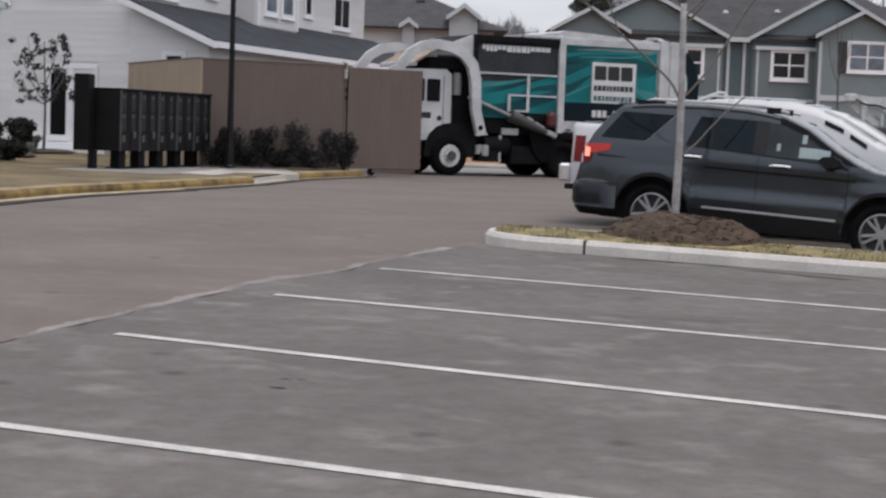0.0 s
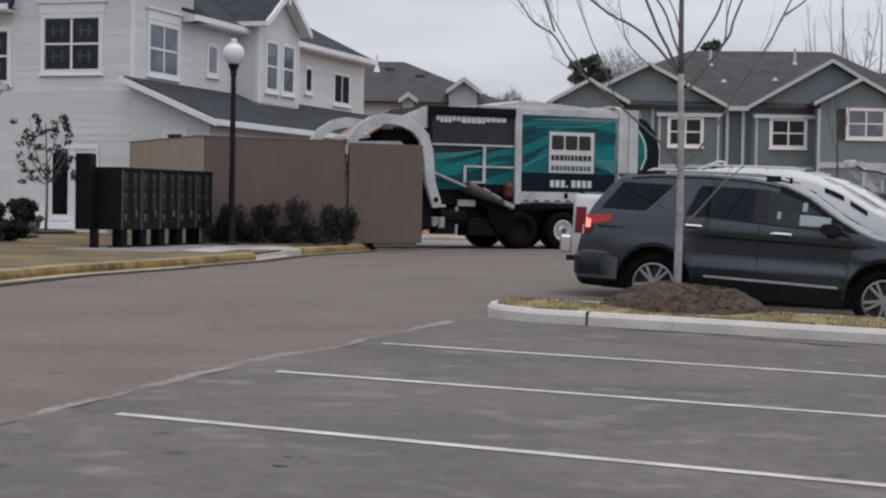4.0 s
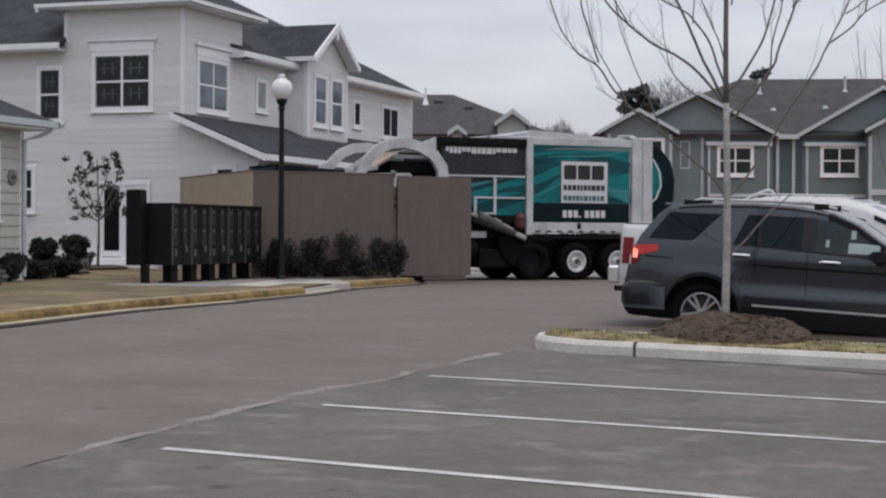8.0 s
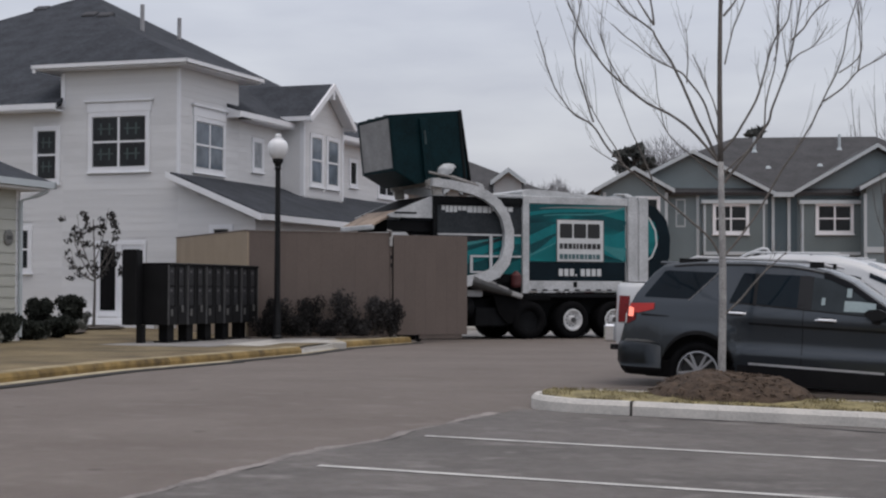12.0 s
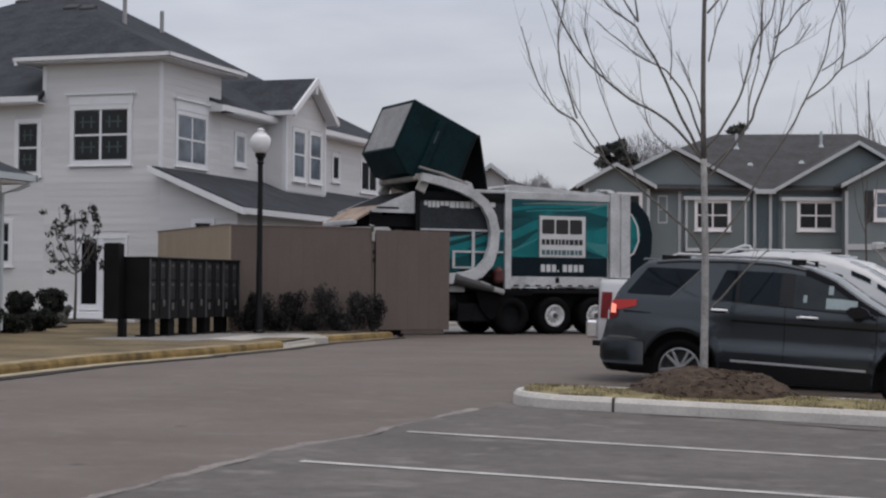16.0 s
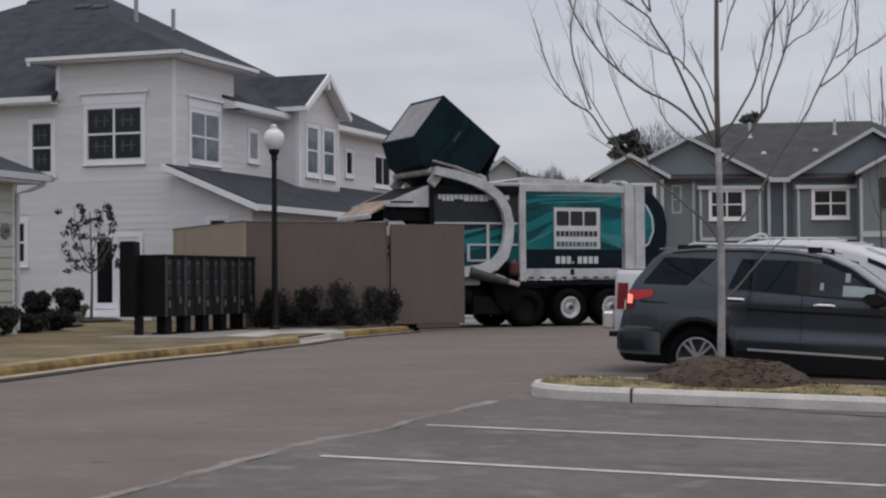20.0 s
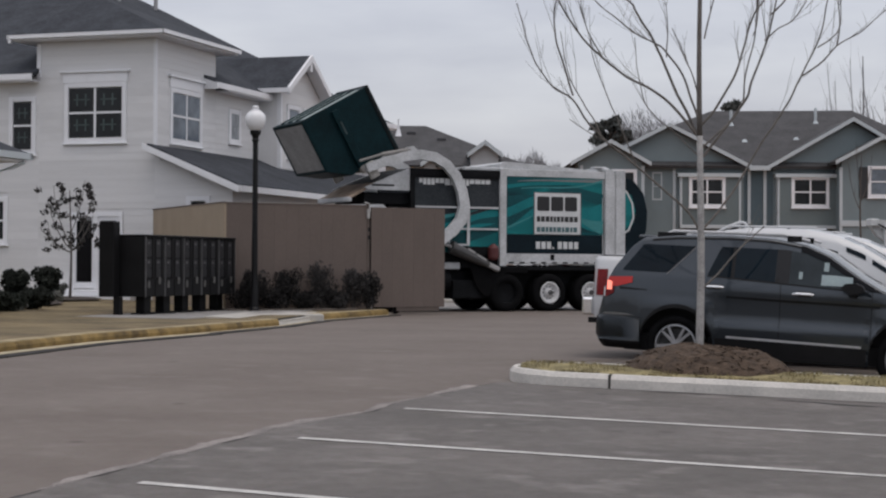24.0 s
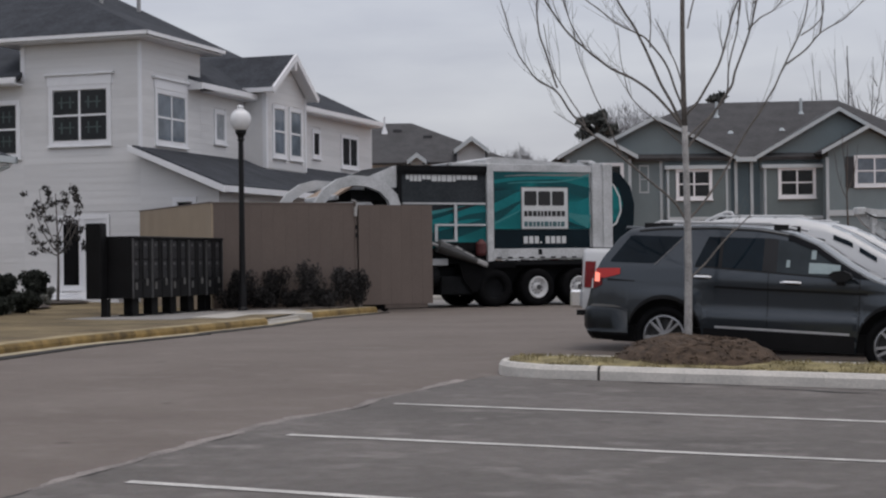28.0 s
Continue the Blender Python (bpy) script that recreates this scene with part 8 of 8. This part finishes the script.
def bin_container():
    """Front-load container; x forward (away from the lorry), origin at the middle of its side."""
    c = thing("bin_container", pose(0, 0, 0), "dark green steel front-load bin with black lids", "bin")
    D, H, W = 0.93, 1.06, 1.10
    prof = [(-0.52, -H), (D, -H), (D, H - 0.06), (-D + 0.05, H), (-D, -0.45)]
    for s in (-1, 1):
        bm = bmesh.new()
        prism(bm, prof, s * W - 0.02, s * W + 0.02)
        part("side_wall", bm, BIN_GREEN, c)
        part("fork_pocket", boxes((-0.85, s * (W + 0.075) - 0.055, -0.24, 0.80, s * (W + 0.075) + 0.055, -0.02), bevel=0.01), BIN_GREEN, c)
        part("rim", boxes((-D, s * W - 0.045, H - 0.13, D, s * W + 0.045, H - 0.05), bevel=0.01), BIN_DARK, c)
    for (xa, za), (xb, zb) in ((prof[1], prof[2]), (prof[3], prof[4]), (prof[4], prof[0])):
        bm = bmesh.new()
        slab(bm, [(xa, -W, za), (xb, -W, zb), (xb, W, zb), (xa, W, za)], 0.02)
        part("end_wall", bm, BIN_GREEN, c)
    part("floor_plate", boxes((-0.52, -W, -H - 0.012, D, W, -H + 0.012)), BIN_GREEN, c)
    # Skylight on the tipped floor is put into this pale skin.
    part("floor_skin", boxes((-0.46, -W + 0.07, -H - 0.018, D - 0.07, W - 0.07, -H - 0.0125)), BIN_BASE_LIT, c, "underside coloured pale as when lit by the sky")
    pieces("base_rim", BIN_GREEN, c, "", (-0.54, -W - 0.02, -H - 0.03, D + 0.02, -W + 0.05, -H + 0.03), (-0.54, W - 0.05, -H - 0.03, D + 0.02, W + 0.02, -H + 0.03), (-0.54, -W + 0.05, -H - 0.03, -0.47, W - 0.05, -H + 0.03), (D - 0.05, -W + 0.05, -H - 0.03, D + 0.02, W - 0.05, -H + 0.03), bevel=0.006)
    # Front sheet is coloured pale to carry the sky's reflection.
    part("front_skin", boxes((D + 0.021, -W + 0.10, -H + 0.12, D + 0.026, W - 0.06, H - 0.25)), BIN_SHEEN, c, "grey-green front sheet with the sky's sheen in its colour")
    for k in range(3):
        part("stiffener", boxes((D + 0.02, -W + 0.50 + k * 0.57, -H + 0.05, D + 0.06, -W + 0.56 + k * 0.57, H - 0.2), bevel=0.01), BIN_GREEN, c)
    for s in (-1, 1):
        part("side_rib", boxes((0.10, s * (W + 0.134) - 0.006, -0.16, 0.46, s * (W + 0.134) + 0.006, -0.11), bevel=0.003), mat("rib_scuffed", (0.022, 0.04, 0.042), 0.5, 0.4, 3, 20, 0.05), c, "scuffed paler rib on the pocket")
    lids = []
    for s in (-1, 1):
        lid = part("lid", boxes((-2 * D - 0.08, min(0.01 * s, s * W), -0.03, 0.0, max(0.01 * s, s * W), 0.02), bevel=0.01), BIN_DARK, c, "black hinged lid")
        lid.matrix_basis = pose(D + 0.04, 0, H - 0.01)
        part("lid_rib", boxes((-2 * D, s * 0.45 - 0.04, 0.02, -0.05, s * 0.45 + 0.04, 0.05), bevel=0.008), BIN_DARK, lid)
        lids.append(lid)
    return c, lids


BIN, LIDS = bin_container()


def rubbish_bag():
    """Crumpled bag caught on the bin's side."""
    bm = bmesh.new()
    bmesh.ops.create_icosphere(bm, subdivisions=3, radius=1.0)
    for v in bm.verts:
        k = 1 + 0.22 * noise.noise(v.co * 1.7) + 0.16 * noise.noise(v.co * 4.1)
        pinch = 0.55 + 0.45 * min(1.0, max(0.0, (1.0 - v.co.z) / 1.2))
        v.co = Vector((v.co.x * 0.17 * k * pinch, v.co.y * 0.06 * k, v.co.z * 0.26 * k))
    ob = part("rubbish_bag", bm, mat("bag_white", (0.52, 0.54, 0.55), 0.5, 0.15, 6, 40, 0.3))
    return tagged(ob, "crumpled white plastic bag caught on the green bin", "bag")


BAG = rubbish_bag()

# ---- siding boards, last ----
lay_siding()

# ---- movement ----
DRIVE = ((0.0, -2.54), (0.5, -2.47), (1.0, -2.20), (1.5, -1.94), (2.0, -1.70), (2.5, -1.45), (3.0, -1.27), (3.5, -1.25), (4.5, -0.98), (5.5, -0.47), (6.0, -0.10), (6.5, 0.0), (28.0, 0.0))
# seconds, lift of the arms, tilt of bin and fork (degrees); both 0 with the bin on the ground
LIFT = (
    (0.0, 0, 0), (7.2, 0, 0), (7.6, 3, 1), (8.0, 10, 4), (8.3, 15, 7), (8.7, 22, 12), (9.0, 27, 17), (9.4, 33, 24), (9.8, 41, 33), (10.3, 50, 44), (10.7, 57, 52),
    (11.0, 62, 57), (11.3, 67, 62), (11.7, 78, 73), (12.0, 87, 84), (12.2, 90, 97), (12.5, 91, 124), (13.2, 91, 131), (14.0, 91, 122), (14.5, 90, 127), (15.0, 89, 115), (15.5, 91, 131), (15.8, 91, 122),
    (16.1, 91, 111), (16.4, 91, 98), (16.8, 91, 83), (17.0, 91, 91), (17.2, 91, 104), (17.4, 91, 120), (17.6, 91, 129), (17.8, 91, 127), (18.1, 91, 118), (18.4, 91, 104), (18.7, 90, 91), (19.0, 91, 96), (19.3, 91, 116),
    (19.6, 91, 133), (19.9, 91, 131), (20.1, 91, 124), (20.3, 91, 116), (20.5, 91, 108), (20.7, 90, 99), (20.9, 90, 92), (21.1, 90, 87), (21.3, 90, 97), (21.5, 91, 111), (21.9, 91, 122), (22.5, 86, 100), (23.0, 77, 78),
    (23.5, 68, 66), (24.0, 61, 61), (24.5, 54, 55), (25.0, 47, 48), (25.4, 40, 42), (25.8, 34, 34), (26.2, 26, 24), (26.5, 19, 14), (26.8, 12, 6), (27.1, 6, 2), (27.5, 1, 0), (28.0, 0, 0))
BIN_FROM_TIP = (0.92, 0.13)           # the bin's middle from the fork hinge, bin level


def motions():
    walk(LORRY, [(t, pose(*(LORRY_END + FWD * s), 0, 0, HEAD)) for t, s in DRIVE])
    base = pose(*LORRY_END, 0, 0, HEAD)
    arm_rows, fork_rows, bin_rows, barrel_rows, rod_rows = [], [], [], [], []
    for t, lift, tilt in LIFT:
        arm_rows.append((t, pose(PIVOT[0], 0, PIVOT[1], 0, -(lift if t > 0 else 4), 0)))
        a = radians(lift)
        tip = (PIVOT[0] + TIP[0] * math.cos(a) - TIP[1] * math.sin(a), PIVOT[1] + TIP[0] * math.sin(a) + TIP[1] * math.cos(a))
        end = (PIVOT[0] + ROD_END[0] * math.cos(a) - ROD_END[1] * math.sin(a), PIVOT[1] + ROD_END[0] * math.sin(a) + ROD_END[1] * math.cos(a))
        rise = math.degrees(math.atan2(end[1] - CYL[1], end[0] - CYL[0]))
        barrel_rows.append((t, pose(CYL[0], 0, CYL[1], 0, -rise, 0)))
        rod_rows.append((t, pose(end[0], 0, end[1], 0, -rise, 0)))
        fork_rows.append((t, pose(tip[0], 0, tip[1], 0, -tilt, 0)))
        bin_rows.append((t, base @ pose(tip[0], 0, tip[1], 0, -tilt, 0) @ Matrix.Translation((BIN_FROM_TIP[0], 0, BIN_FROM_TIP[1]))))
    for a in ARMS:
        walk(a, arm_rows)
    for q in BARRELS:
        walk(q, barrel_rows)
    for q in RODS:
        walk(q, rod_rows)
    walk(FORK, fork_rows)
    walk(BIN, bin_rows)
    # the bag rides up with the bin, slips off and drops into the hopper
    bag_rows = [(t, m @ (pose(-0.43, 1.235, 0.26, 0, -35, 0) if t < 11.5 else pose(-0.60, 1.225, 0.42, 0, 10, 0))) for t, m in bin_rows if t <= 12.2]
    turn = bag_rows[-1][1].to_quaternion().to_matrix().to_4x4()
    for t, x, z in ((12.5, 3.4, 4.2), (12.8, 3.1, 3.0), (13.0, 3.0, 1.98), (28.0, 3.0, 1.98)):
        bag_rows.append((t, Matrix.Translation(base @ Vector((x, 0.7, z))) @ turn))
    walk(BAG, bag_rows)
    # the lids swing open while the bin is shaken over the hopper
    swing = ((0.0, 0), (11.7, 0), (12.5, 14), (13.5, 22), (14.5, 18), (15.0, 20), (15.5, 28), (16.0, 34), (16.4, 22), (16.8, 5), (17.2, 3), (17.6, 10), (18.1, 10), (18.7, 4), (19.3, 8), (19.9, 12), (20.5, 8), (21.1, 13), (21.9, 10), (22.5, 3), (23.0, 0), (28.0, 0))
    lid_rows = [(t, pose(0.97, 0, 1.05, 0, a, 0)) for t, a in swing]
    for q in LIDS:
        walk(q, lid_rows)


motions()
